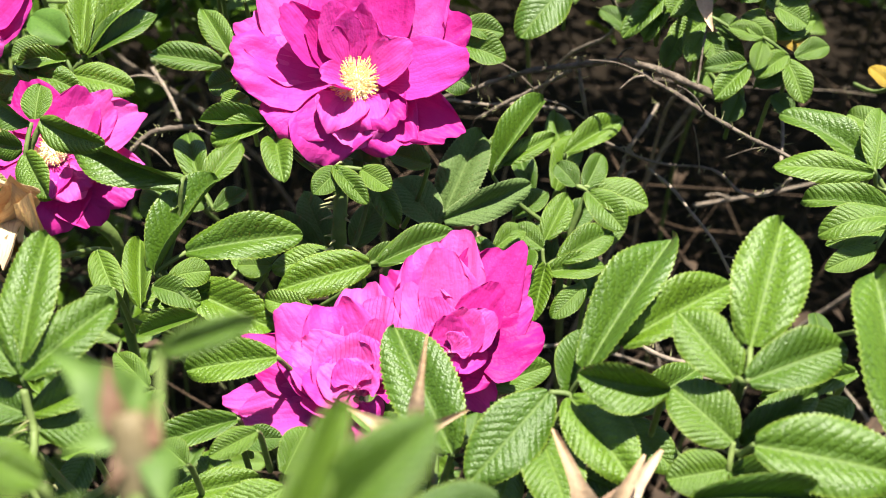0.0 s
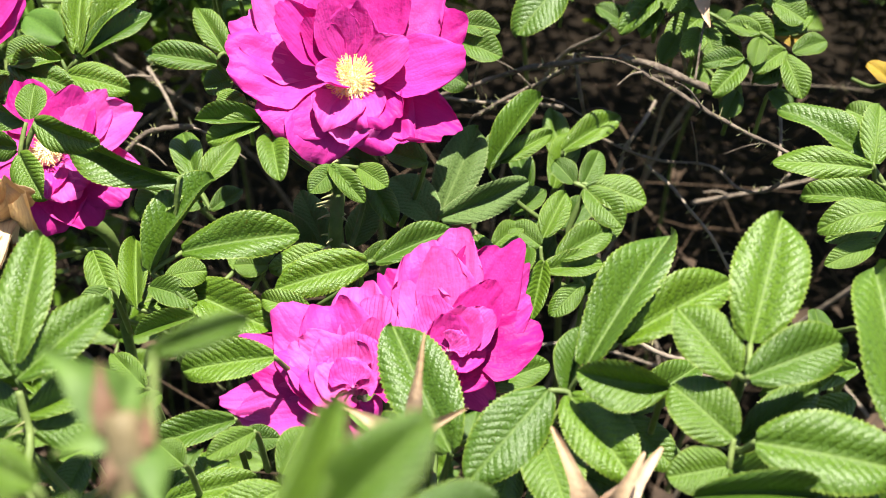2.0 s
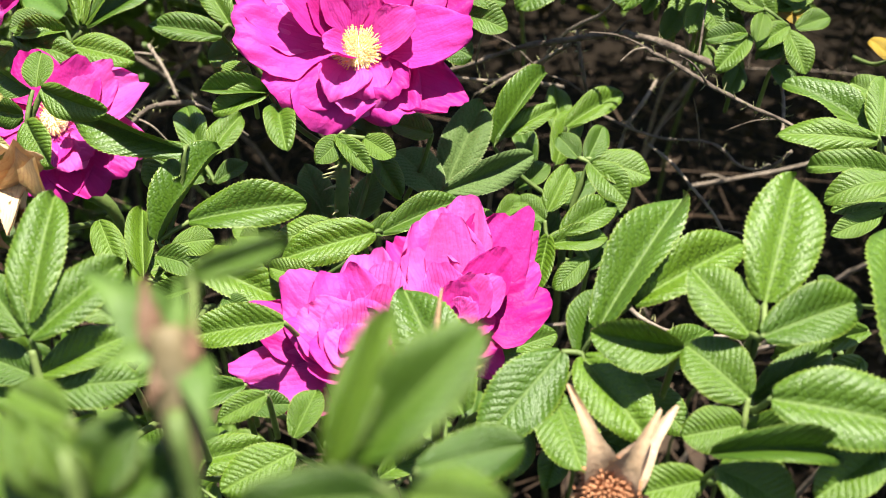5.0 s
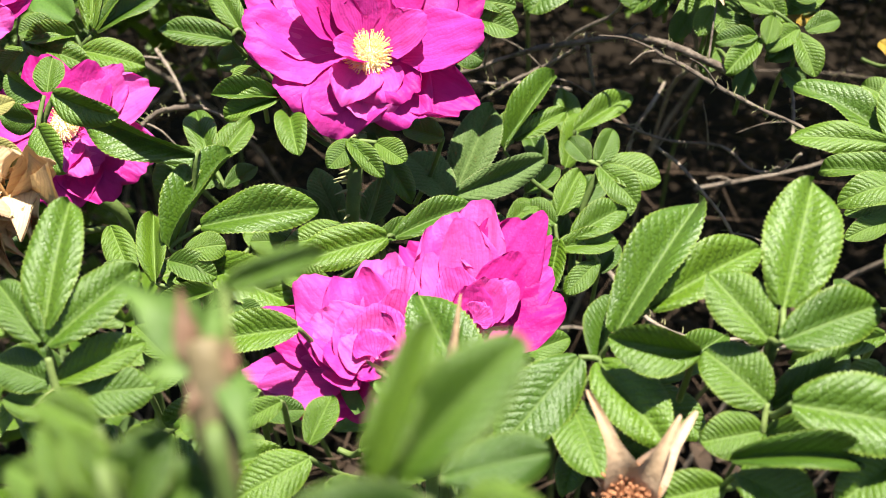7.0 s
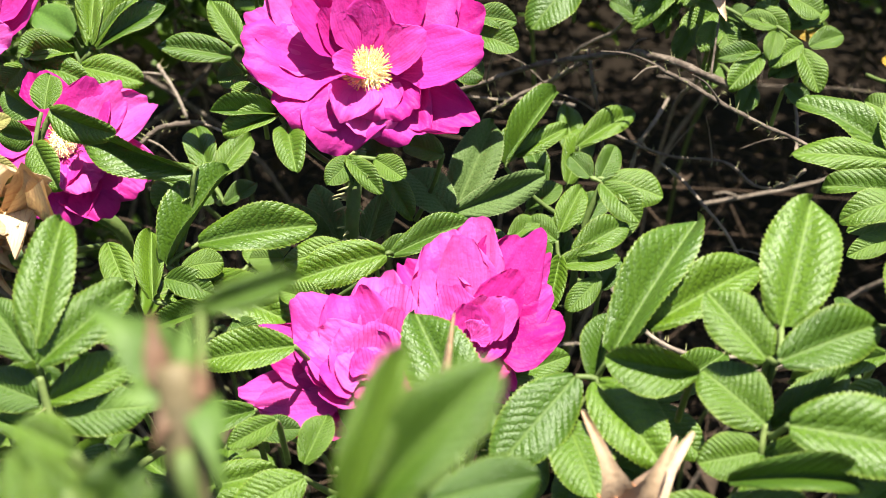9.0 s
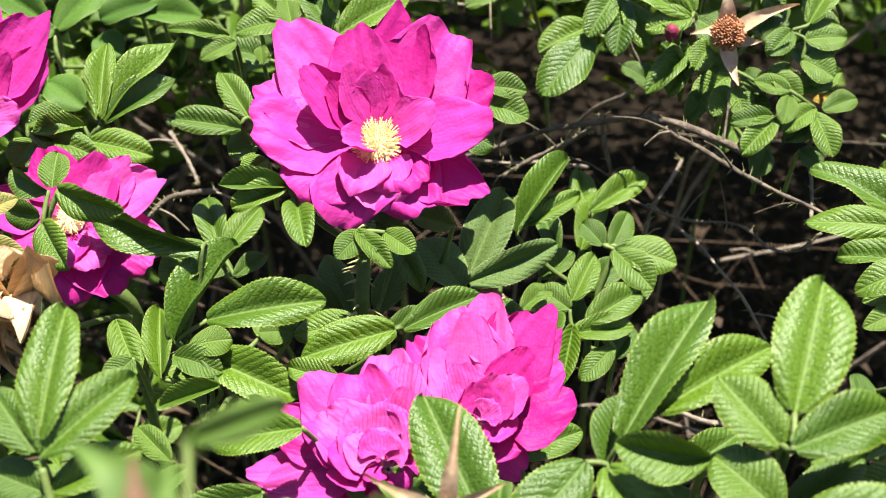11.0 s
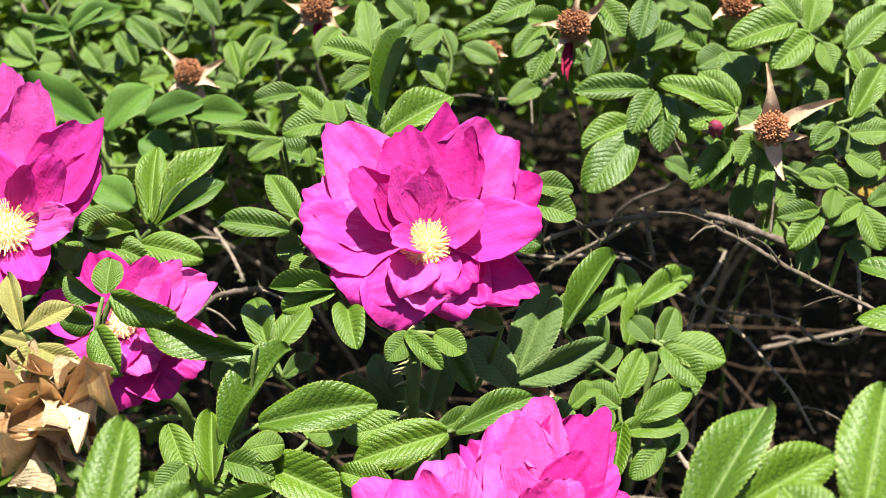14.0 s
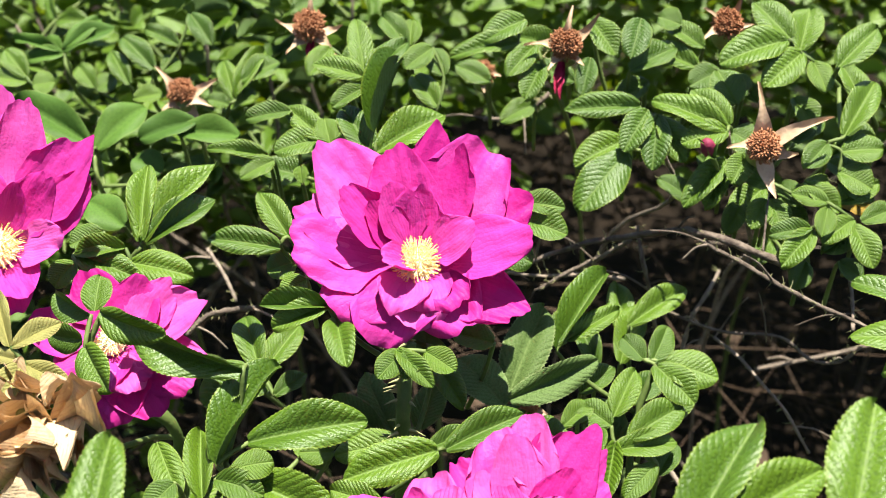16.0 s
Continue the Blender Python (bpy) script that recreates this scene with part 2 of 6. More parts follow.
def blade_mesh(key, rows, cols, outline, height, materials, teeth=0.0, thick=0.006):
    """A thin closed blade one unit long and one wide, its foot at the origin, its tip at y = 1: upper side in slot 0, under side in slot 1."""
    if key in BLADES:
        return BLADES[key]
    half = cols // 2
    verts, uvs, faces, slots, rims = [], [], [], [], []
    for layer in (0, 1):
        for i in range(rows + 1):
            v = i / rows
            w = outline(v)
            for j in range(-half, half + 1):
                u = j / half
                edge = 1 + (teeth * (-0.6, 0.2, 1.0)[i % 3] if abs(j) == half and 1 < i < rows - 1 else 0)
                x, y, z = height(u, v, u * w * edge)
                verts.append((x, y, z - (thick * (1 - u * u) if layer else 0)))
                uvs.append((0.5 + u * w * edge, v))
                rims.append((u, v))
    per, n = 2 * half + 1, (rows + 1) * (2 * half + 1)
    for i in range(rows):
        for j in range(2 * half):
            a = i * per + j
            faces.append((a, a + 1, a + per + 1, a + per))
            slots.append(0)
            faces.append((n + a, n + a + per, n + a + per + 1, n + a + 1))
            slots.append(len(materials) - 1)
    me = mesh_from(key[0], verts, faces, materials, slots, uvs, rims=rims)
    BLADES[key] = me
    return me


def leaflet_mesh(fold, bend, seed, fine=True, kind="rose"):
    """A rose leaflet: toothed, pleated along its side veins, folded along the midrib, arched, its margins rolled down."""
    rnd = random.Random(seed * 31 + fold * 7 + bend)
    rise = math.tan(radians((17, 35, 49, 61)[fold]))
    arch = (-0.10, 0.04, 0.14, 0.26)[bend]
    ph, tw = rnd.uniform(0, 6.28), rnd.uniform(-0.10, 0.10)
    blunt, late = rnd.uniform(0.46, 0.60), rnd.uniform(0.96, 1.24)
    droop = rnd.uniform(0.05, 0.13)
    hook = rnd.uniform(0.0, 0.10)
    rows, cols = (75, 10) if fine else (27, 6)
    pleat = 0.0022 if fine and kind != "smooth" else 0.0

    def outline(v):
        return 0.5 * max(0.0, math.sin(math.pi * min(1.0, 0.025 + 0.975 * v ** late))) ** blunt + 0.004

    def height(u, v, x):
        a = abs(u)
        body = math.sin(math.pi * min(1, v * 0.9 + 0.08)) ** 0.5
        z = a * 0.36 * rise * body - droop * a ** 3 * body - 0.05 * rise * a * a + arch * 4 * v * (1 - v) - hook * v ** 4
        z += pleat * abs(math.sin(math.pi * (v * 12 - abs(x) * 6.5 - 0.4))) * min(1.0, a * 4) * (1 - 0.5 * a)
        z -= 0.005 * math.exp(-(u / 0.08) ** 2)
        z += 0.030 * math.sin(5.0 * v + ph) * u + 0.030 * a * a * math.sin(9 * v + ph * 2 + (2 if u > 0 else 0)) + tw * u * (v - 0.4)
        return x * (1 - 0.10 * rise * rise), v, z
    mats = {"rose": [LEAF, UNDER], "smooth": [SMOOTH, UNDER], "yellow": [YELLOW, YELLOW], "wilted": [KHAKI, KHAKI], "under": [UNDER, UNDER]}[kind]
    return blade_mesh(("leaflet", fold, bend, seed, fine, kind), rows, cols, outline, height, mats, (0.040 if fine else 0.05) if kind != "smooth" else 0.0)


def petal_mesh(cup, curl, seed, kind="dry", shape="fan", bow=0.0):
    """A thin, withered petal with a narrow claw and a wavy, notched rim. cup: hollow; curl: rim rolled back; bow: its length arched."""
    rnd = random.Random(seed * 17 + 3)
    ph = [rnd.uniform(0, 6.28) for _ in range(8)]
    notch = rnd.uniform(0.0, 0.06)
    lean = rnd.uniform(-0.08, 0.08)
    ripple = rnd.uniform(0.7, 1.3)
    peak, crest = rnd.uniform(0.0, 0.13), rnd.uniform(-0.6, 0.6)
    crumple = {"dry": 0.9, "red": 1.4}[kind]

    def outline(v):
        if shape == "oval":
            return 0.5 * (0.16 + 0.84 * math.sin(math.pi * min(1.0, 0.08 + 0.60 * v))) * math.sqrt(max(0.02, 1 - max(0.0, (v - 0.55) / 0.45) ** 2.2))
        grow = min(1.0, v / 0.66)
        w = 0.40 + 0.60 * (grow * grow * (3 - 2 * grow)) ** 0.8
        return 0.5 * w * math.sqrt(max(0.0, 1 - 0.72 * max(0.0, (v - 0.66) / 0.34) ** 2.6))

    def height(u, v, x):
        a = abs(u)
        rim = v * v
        z = cup * (a * a * 0.34 * (0.4 + v) + 0.10 * (v - 0.5) ** 2 - 0.03) + bow * 4 * v * (1 - v)
        lip = max(0.0, v - 0.76) / 0.24
        z -= curl * 0.17 * lip * lip * (0.75 + 0.45 * math.sin(2.6 * u + ph[2])) + curl * 0.16 * max(0.0, a - 0.72) * rim * 3
        z += ripple * rim * (0.040 * math.sin(4.2 * u + ph[0]) + 0.015 * math.sin(9 * u + ph[1] + 2 * v))
        z += 0.022 * math.sin(3.0 * u + 3.6 * v + ph[3]) + 0.008 * math.sin(7 * v + 4 * u + ph[4])
        # creases that run mostly up the petal, and a finely puckered rim
        p = Vector((u * 1.15 + ph[5], v * 1.1, ph[6]))
        z += crumple * v * (0.110 * (abs(noise.noise(p)) - 0.2) + 0.050 * (abs(noise.noise(p * 2.3)) - 0.2))
        z += 0.055 * v * noise.noise(p * 1.7 + Vector((4, 0, 0))) + 0.022 * noise.noise(p * 4.0) * v + 0.010 * lip * math.sin(19 * u + ph[7] + 3 * noise.noise(p * 3))
        y = v * (1 + peak * math.exp(-((u - crest) / 0.38) ** 2) * rim - peak * 0.4 * rim - notch * math.exp(-((u - lean * 3) / 0.22) ** 2) * rim + 0.014 * rim * math.sin(7 * u + ph[6]) + 0.010 * rim * math.sin(15 * u + ph[7]) - 0.20 * a * a * rim)
        y -= curl * 0.05 * lip * lip
        return x + lean * v * v, y, z
    mats = {"dry": [DRY, DRY], "red": [RED, RED]}[kind]
    return blade_mesh(("petal", cup, curl, seed, kind, shape, bow), 30, 32, outline, height, mats, 0.0, 0.006)


FACING = Vector((0.0, -0.60, 0.80))


def blade_pose(foot, tip, width, roll=0.0):
    """The pose of a blade that reaches from foot to tip, its face turned towards the open side of the bush, rolled about its length."""
    foot, tip = Vector(foot), Vector(tip)
    way = tip - foot
    length = way.length
    way.normalize()
    face = FACING - way * FACING.dot(way)
    if face.length < 0.15:
        face = Vector((0.3, -0.2, 0.93)) - way * way.dot(Vector((0.3, -0.2, 0.93)))
    face.normalize()
    face = Matrix.Rotation(radians(roll), 3, way) @ face
    side = way.cross(face)
    return Matrix((
        (side.x * width, way.x * length, face.x * length, foot.x),
        (side.y * width, way.y * length, face.y * length, foot.y),
        (side.z * width, way.z * length, face.z * length, foot.z),
        (0, 0, 0, 1)))


def thorns(points, radius, count, parent, seed, length=0.006):
    rnd = random.Random(seed)
    pts = [Vector(p) for p in points]
    for _ in range(count):
        i = rnd.randrange(len(pts) - 1)
        at = pts[i].lerp(pts[i + 1], rnd.random())
        way = (pts[i + 1] - pts[i]).normalized()
        out = way.cross(Vector((rnd.uniform(-1, 1), rnd.uniform(-1, 1), rnd.uniform(-1, 1)))).normalized()
        size = length * rnd.uniform(0.5, 1.2)
        v, f, _ = tube_parts([Vector(), out * size * 0.5 - way * size * 0.05, out * size - way * size * 0.2], [radius * 0.34, radius * 0.16, radius * 0.03], 5)
        attach("thorn", mesh_from("thorn", v, f, [THORN]), Matrix.Translation(at + out * radius * 0.8), parent)


LEAF_GROUP = "leafy rose canes"


def cane(points, radii, label="green thorny rose cane with toothed, deeply veined leaves", prickles=8, seed=0, woody=False):
    root = thing("rose_cane", points[0], label, "rose cane", LEAF_GROUP)
    tube("stem", points, radii, BARK if woody else STEM, root, seed=seed)
    if prickles:
        thorns(points, radii[-1], prickles, root, seed)
    return root


def leaf(parent, start, *leaflets, kind="rose"):
    """A compound leaf: a stalk from the cane, with leaflets (foot, tip, width, roll, fold, bend)."""
    feet = [Vector(l[0]) for l in leaflets]
    start = Vector(start)
    order = sorted(feet, key=lambda p: (p - start).length)
    way = start - order[0]
    if way.length > 0.045:
        start = order[0] + (way.normalized() * 0.5 + Vector((0, 0.5, -0.6))).normalized() * 0.04
    line = [start, order[0] * 0.6 + start * 0.4 + Vector((0, 0.002, -0.004)), order[0]]
    apart = []
    for p in order[1:]:
        gap = (p - line[-1]).length
        if gap > 0.016:
            apart.append(p)
        elif gap > 0.004:
            line.append(p)
    stalk = tube("leaf", line, [0.0010] * 2 + [0.0008] * (len(line) - 2), STEM, parent, sides=6)
    for p in apart:
        tube("leaf_stalk", [p, p + Vector((0, 0.006, -0.008)), p + Vector((0, 0.016, -0.030))], [0.0007, 0.0009, 0.0010], STEM, stalk, sides=6)
    for k, (foot, tip, width, roll, fold, bend) in enumerate(leaflets):
        seed = int(abs(foot[0] * 1931 + foot[2] * 2741)) % 3
        attach("leaflet", leaflet_mesh(fold, bend, seed, True, kind), blade_pose(foot, tip, width, roll), stalk)
    return stalk


def petal(parent, foot, tip, width, roll=0.0, cup=0.6, curl=0.3, seed=1, kind="dry", shape="fan", bow=0.0):
    return attach("petal", petal_mesh(cup, curl, seed, kind, shape, bow), blade_pose(foot, tip, width, roll), parent)


def petals(parent, at, axis, rows):
    """The petals of an open rose round its axis: (azimuth, reach, rise, width in mm, lift of the layer, curl of the rim, twist, seed, kind)."""
    axis = Vector(axis).normalized()
    side = (Vector((1, 0, 0)) - axis * axis.x).normalized()
    other = axis.cross(side)
    place = Matrix.Translation(at) @ Matrix((side, other, axis)).transposed().to_4x4()
    n, half = 26, 14
    for azimuth, reach, rise, width, lift, curl, twist, seed, kind in rows:
        rnd = random.Random(seed * 29 + int(reach))
        ph = [rnd.uniform(0, 6.28) for _ in range(8)]
        peak = rnd.uniform(0.06, 0.09) if kind == "crest" else rnd.uniform(0.0, 0.03)
        top, notch = rnd.uniform(-0.4, 0.4), rnd.uniform(0.0, 0.07)
        wave = rnd.uniform(0.7, 1.2)
        fold, seam = rnd.uniform(-0.13, 0.13), rnd.uniform(-0.5, 0.5)
        verts, uvs, faces, slots = [], [], [], []
        for under in (0, 1):
            for i in range(n + 1):
                v = i / n
                grow = min(1.0, v / 0.62)
                w = (0.34 + 0.66 * grow * grow * (3 - 2 * grow)) * math.sqrt(max(0.0, 1 - 0.42 * max(0.0, (v - 0.74) / 0.26) ** 3))
                lip = max(0.0, v - 0.72) / 0.28
                for j in range(-half, half + 1):
                    u = j / half
                    along = v * (1 + v * v * (peak * math.exp(-((u - top) / 0.4) ** 2) - notch * math.exp(-((u + top) / 0.2) ** 2) - 0.20 * u ** 4 - 0.04 * u * u + 0.014 * math.sin(5 * u + ph[0]) + 0.007 * math.sin(14 * u + ph[1])))
                    out = 0.8 + (reach - 0.8) * along
                    up = rise * max(0.0, along) ** 1.5 + lift * 0.9 * (1.0 if lift >= 4 else min(1.0, v * 2.5))
                    # soft undulation, growing towards the rim
                    q = Vector((u * 1.1 + ph[2], v * 1.2, ph[3]))
                    up += width * (v * (0.085 * noise.noise(q * 1.3) + 0.055 * noise.noise(q * 3.1) + 0.022 * noise.noise(q * 7.0) + fold * (math.sqrt((u - seam) ** 2 + 0.012) - 0.45)) + wave * v * v * v * 0.042 * math.sin(4.5 * u + ph[4]))
                    up += twist * 1.6 * u * v + 0.05 * width * v * u * u
                    roll = curl * lip * lip * (0.7 + 0.5 * math.sin(2.4 * u + ph[5]))
                    up -= roll * 0.20 * width
                    out -= roll * 0.05 * reach
                    up += 0.010 * width * lip * math.sin(17 * u + ph[6] + 3 * noise.noise(q * 3))
                    a = radians(azimuth) + u * w * 0.5 * width / max(out, 0.55 * reach, 6.0)
                    p = Vector((out * math.cos(a), out * math.sin(a), up - 0.22 * (1 - u * u) * under))
                    verts.append(p / 1000)
                    uvs.append((0.5 + u * w * 0.5, v))
        per, total = 2 * half + 1, (n + 1) * (2 * half + 1)
        for i in range(n):
            for j in range(2 * half):
                b = i * per + j
                faces.append((b, b + per, b + per + 1, b + 1))
                faces.append((total + b, total + b + 1, total + b + per + 1, total + b + per))
                slots += [0, 1]
        mats = {"pale": [PALE, PETAL], "veined": [VEINED, PETAL]}.get(kind, [PETAL, PETAL])
        attach("petal", mesh_from("petal", verts, faces, mats, slots, uvs), place, parent)


def stamens(parent, at, axis, radius, count, seed, spread=0.9, length=0.010):
    """A ring of threads with yellow heads round a domed, cream centre."""
    rnd = random.Random(seed)
    axis = Vector(axis).normalized()
    side = axis.cross(Vector((0.2, 0.9, 0.1))).normalized()
    other = axis.cross(side)
    verts, faces, slots = [], [], []
    for k in range(count):
        a = k * 2.399963 + rnd.uniform(-0.2, 0.2)
        q = math.sqrt((k + 0.5) / count)
        out = side * math.cos(a) + other * math.sin(a)
        foot = out * radius * q * 0.45
        tip = out * radius * q * spread + axis * length * rnd.uniform(0.55, 1.05) * (1.1 - 0.35 * q)
        v, f, _ = tube_parts([foot, foot.lerp(tip, 0.5) + axis * 0.001, tip], [0.00012] * 3, 4)
        n = len(verts)
        verts += v
        faces += [tuple(i + n for i in g) for g in f]
        slots += [0] * len(f)
        n = len(verts)
        r = rnd.uniform(0.00022, 0.00042)
        for d in (side, other, axis, -side, -other, -axis):
            verts.append(tip + d * r * (1.3 if d in (side, -side) else 0.8))
        for g in ((0, 1, 2), (1, 3, 2), (3, 4, 2), (4, 0, 2), (1, 0, 5), (3, 1, 5), (4, 3, 5), (0, 4, 5)):
            faces.append(tuple(i + n for i in g))
            slots.append(1)
    tagged(attach("stamen_tuft", mesh_from("stamen_tuft", verts, faces, [FILAMENT, ANTHER], slots), Matrix.Translation(at), parent, "cream threads with yellow pollen heads"), kind="stuff")
    lathe("receptacle", [(-radius, radius * 0.25), (-radius * 0.7, radius * 0.7), (-radius * 0.4, radius * 1.0), (-radius * 0.45, radius * 0.7), (-radius * 0.5, radius * 0.3)], at, axis, PINK, parent, "pink cup below the stamens", seed, 0.03)
    bm = bmesh.new()
    bmesh.ops.create_uvsphere(bm, u_segments=16, v_segments=8, radius=radius * 0.72)
    for w in bm.verts:
        w.co = side * w.co.x + other * w.co.y + axis * w.co.z * 0.50
        w.co *= 1 + 0.06 * noise.noise(w.co * 900)
    me = bpy.data.meshes.new("flower_centre")
    bm.to_mesh(me)
    bm.free()
    me.materials.append(FILAMENT)
    attach("flower_centre", me, Matrix.Translation(at), parent, "domed cream centre")


def sepal(parent, foot, tip, width, roll=0.0, material=SEPAL, bend=0.15):
    """A long, narrow, tapering flap with a drawn-out tip."""
    def outline(v):
        return 0.5 * (1 - v) ** 0.8 * (0.75 + 0.5 * math.sin(math.pi * min(1, v * 1.6))) + 0.05 + 0.05 * max(0, v - 0.85)

    def height(u, v, x):
        return x, v, bend * 4 * v * (1 - v) + u * u * 0.05 + 0.03 * math.sin(7 * v) * u
    me = blade_mesh(("sepal", bend, material.name), 14, 4, outline, height, [material])
    return attach("sepal", me, blade_pose(foot, tip, width, roll), parent)


def lathe(name, profile, at, axis, material, parent, label="", seed=0, rough=0.0, sides=20):
    """A turned body: profile rows (height, radius) along axis."""
    axis = Vector(axis).normalized()
    side = axis.cross(Vector((0.3, 0.8, 0.2))).normalized()
    other = axis.cross(side)
    verts, faces = [], []
    for h, r in profile:
        for k in range(sides):
            a = 2 * math.pi * k / sides
            p = (side * math.cos(a) + other * math.sin(a)) * r + axis * h
            verts.append(p * (1 + rough * noise.noise(p * 700 + Vector((seed, 0, 0)))))
    for i in range(len(profile) - 1):
        for k in range(sides):
            j = (k + 1) % sides
            faces.append((i * sides + k, i * sides + j, (i + 1) * sides + j, (i + 1) * sides + k))
    faces.append(tuple(range(sides - 1, -1, -1)))
    faces.append(tuple((len(profile) - 1) * sides + k for k in range(sides)))
    return attach(name, mesh_from(name, verts, faces, [material]), Matrix.Translation(at), parent, label)


def tuft(parent, at, axis, radius, seed, count=230):
    """A dense knob of dry brown stamens."""
    rnd = random.Random(seed)
    axis = Vector(axis).normalized()
    verts, faces = [], []
    for k in range(count):
        z = 1 - 1.25 * (k + 0.5) / count
        a = k * 2.399963
        q = math.sqrt(max(0, 1 - z * z))
        side = axis.cross(Vector((0.3, 0.8, 0.2))).normalized()
        out = (side * math.cos(a) + axis.cross(side) * math.sin(a)) * q + axis * z
        tip = out * radius * rnd.uniform(0.78, 1.06)
        kink = Vector((rnd.uniform(-1, 1), rnd.uniform(-1, 1), rnd.uniform(-1, 1))) * radius * 0.13
        v, f, _ = tube_parts([out * radius * 0.25, out * radius * 0.6 + kink, tip, tip + kink * 0.5], [0.00022, 0.00020, 0.00042, 0.00022], 5)
        n = len(verts)
        verts += v
        faces += [tuple(i + n for i in g) for g in f]
    tagged(attach("dry_tuft", mesh_from("dry_tuft", verts, faces, [RUST]), Matrix.Translation(at), parent, "dense tuft of dry rust-brown stamens"), kind="stuff")
    lathe("core", [(-radius * 0.5, radius * 0.35), (-radius * 0.1, radius * 0.66), (radius * 0.35, radius * 0.55), (radius * 0.55, radius * 0.2)], at, axis, RUST, parent, "", seed, 0.1, 14)


def spent_rose(at, axis, radius, sepals, stalk, seed, label="spent rose with a rust-brown stamen tuft and dry pale sepals", red=()):
    """A flower that has dropped its petals: knob of stamens, sepals (tip, width, roll), green hip and stalk."""
    axis = Vector(axis).normalized()
    at = Vector(at)
    back = at - axis * radius * 0.9
    root = thing("spent_rose", stalk[-1], label, "spent rose", "spent roses")
    tuft(root, at, axis, radius, seed)
    lathe("hip", [(-radius * 1.5, radius * 0.16), (-radius * 1.25, radius * 0.55), (-radius * 0.6, radius * 0.85), (0, radius * 0.72), (radius * 0.35, radius * 0.5)], back, axis, HIP, root, "small green hip", seed, 0.02)
    for tip, width, roll in sepals:
        foot = back + (Vector(tip) - back).normalized() * radius * 0.35
        sepal(root, foot, tip, width, roll, SEPAL, (0.15, -0.12, 0.28, 0.05)[(seed + int(abs(tip[0]) * 9000)) % 4])
    for tip, width in red:
        petal(root, back, tip, width, 10, 0.3, 0.2, seed, "red")
    tube("stalk", [back - axis * radius * 1.3] + list(stalk), [0.0013] * (len(stalk) + 1), STEM, root)
    return root


# ---------------------------------------------------------------- ground
def ground():
    verts, faces = [], []
    n = 60
    for i in range(n + 1):
        for j in range(n + 1):
            a, b = (i / n * 2 - 1), (j / n * 2 - 1)
            x, y = 40 * a * abs(a) ** 2, 40 * b * abs(b) ** 2 + 0.6
            verts.append((x, y, 0.03 * noise.noise(Vector((x * 3, y * 3, 0))) + 0.02 * noise.noise(Vector((x * 11, y * 11, 3)))))
    for i in range(n):
        for j in range(n):
            a = i * (n + 1) + j
            faces.append((a, a + n + 1, a + n + 2, a + 1))
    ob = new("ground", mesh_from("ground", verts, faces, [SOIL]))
    tagged(ob, "soil under the bushes, coloured near black for deep shade, with brown leaf litter", "ground", kind="structure")


ground()


def branch(points, r0, r1, seed):
    """A dead, knobbly branch with short side spurs and prickles."""
    rnd = random.Random(seed)
    root = thing("dead_branch", points[0], "grey weathered dead rose branch with old prickles", "branch", "dead branches")
    n = len(points)
    r0, r1 = r0 * 0.8, r1 * 0.8
    tube("wood", points, [r0 + (r1 - r0) * i / (n - 1) for i in range(n)], BARK, root, sides=8, wobble=0.34, seed=seed)
    thorns(points, min(r0, r1), n * 6, root, seed, 0.0034)
    for k in range(n // 2):
        i = rnd.randrange(n - 1)
        at = Vector(points[i]).lerp(Vector(points[i + 1]), rnd.random())
        out = Vector((rnd.uniform(-1, 1), rnd.uniform(-0.5, 0.5), rnd.uniform(-0.6, 1))).normalized() * rnd.uniform(0.008, 0.03)
        tube("spur", [at, at + out * 0.5 + Vector((0, 0, 0.002)), at + out], [r0 * 0.6, r0 * 0.45, r0 * 0.3], BARK, root, sides=6, wobble=0.12, seed=seed + k)
    return root


# ---------------------------------------------------------------- placed plants

# shoot beside the two-flowered stem
cane_r = cane([(0.0809, 0.6503, -0.0100), (0.0735, 0.5903, 0.5235), (0.0735, 0.4103, 0.7755), (0.0735, 0.2603, 0.8855), (0.0732, 0.2663, 0.9114), (0.0740, 0.2666, 0.9205), (0.0753, 0.2691, 0.9311)], [0.0013, 0.0013, 0.0012, 0.0012, 0.0011, 0.0011, 0.0010], prickles=8, seed=1)
leaf(cane_r, (0.0733, 0.2658, 0.9093),
     ((0.0757, 0.2695, 0.9317), (0.0870, 0.2992, 0.9495), 0.0201, 0, 1, 1),
     ((0.0722, 0.2650, 0.9252), (0.0591, 0.2805, 0.9343), 0.0155, 0, 1, 1),
     ((0.0738, 0.2609, 0.9281), (0.0994, 0.2695, 0.9330), 0.0150, 0, 1, 1))
leaf(cane_r, (0.0735, 0.2611, 0.8885),
     ((0.0713, 0.2555, 0.9134), (0.0573, 0.2678, 0.9204), 0.0167, 0, 1, 1),
     ((0.0744, 0.2626, 0.9061), (0.0967, 0.2749, 0.9134), 0.0108, 0, 1, 1),
     ((0.0702, 0.2516, 0.9079), (0.0547, 0.2492, 0.9065), 0.0126, 0, 1, 1),
     ((0.0702, 0.2513, 0.9073), (0.0883, 0.2463, 0.9046), 0.0134, 0, 2, 2))
leaf(cane_r, (0.0733, 0.2642, 0.9021),
     ((0.0720, 0.2402, 0.9264), (0.1057, 0.2341, 0.9230), 0.0200, 0, 1, 1))
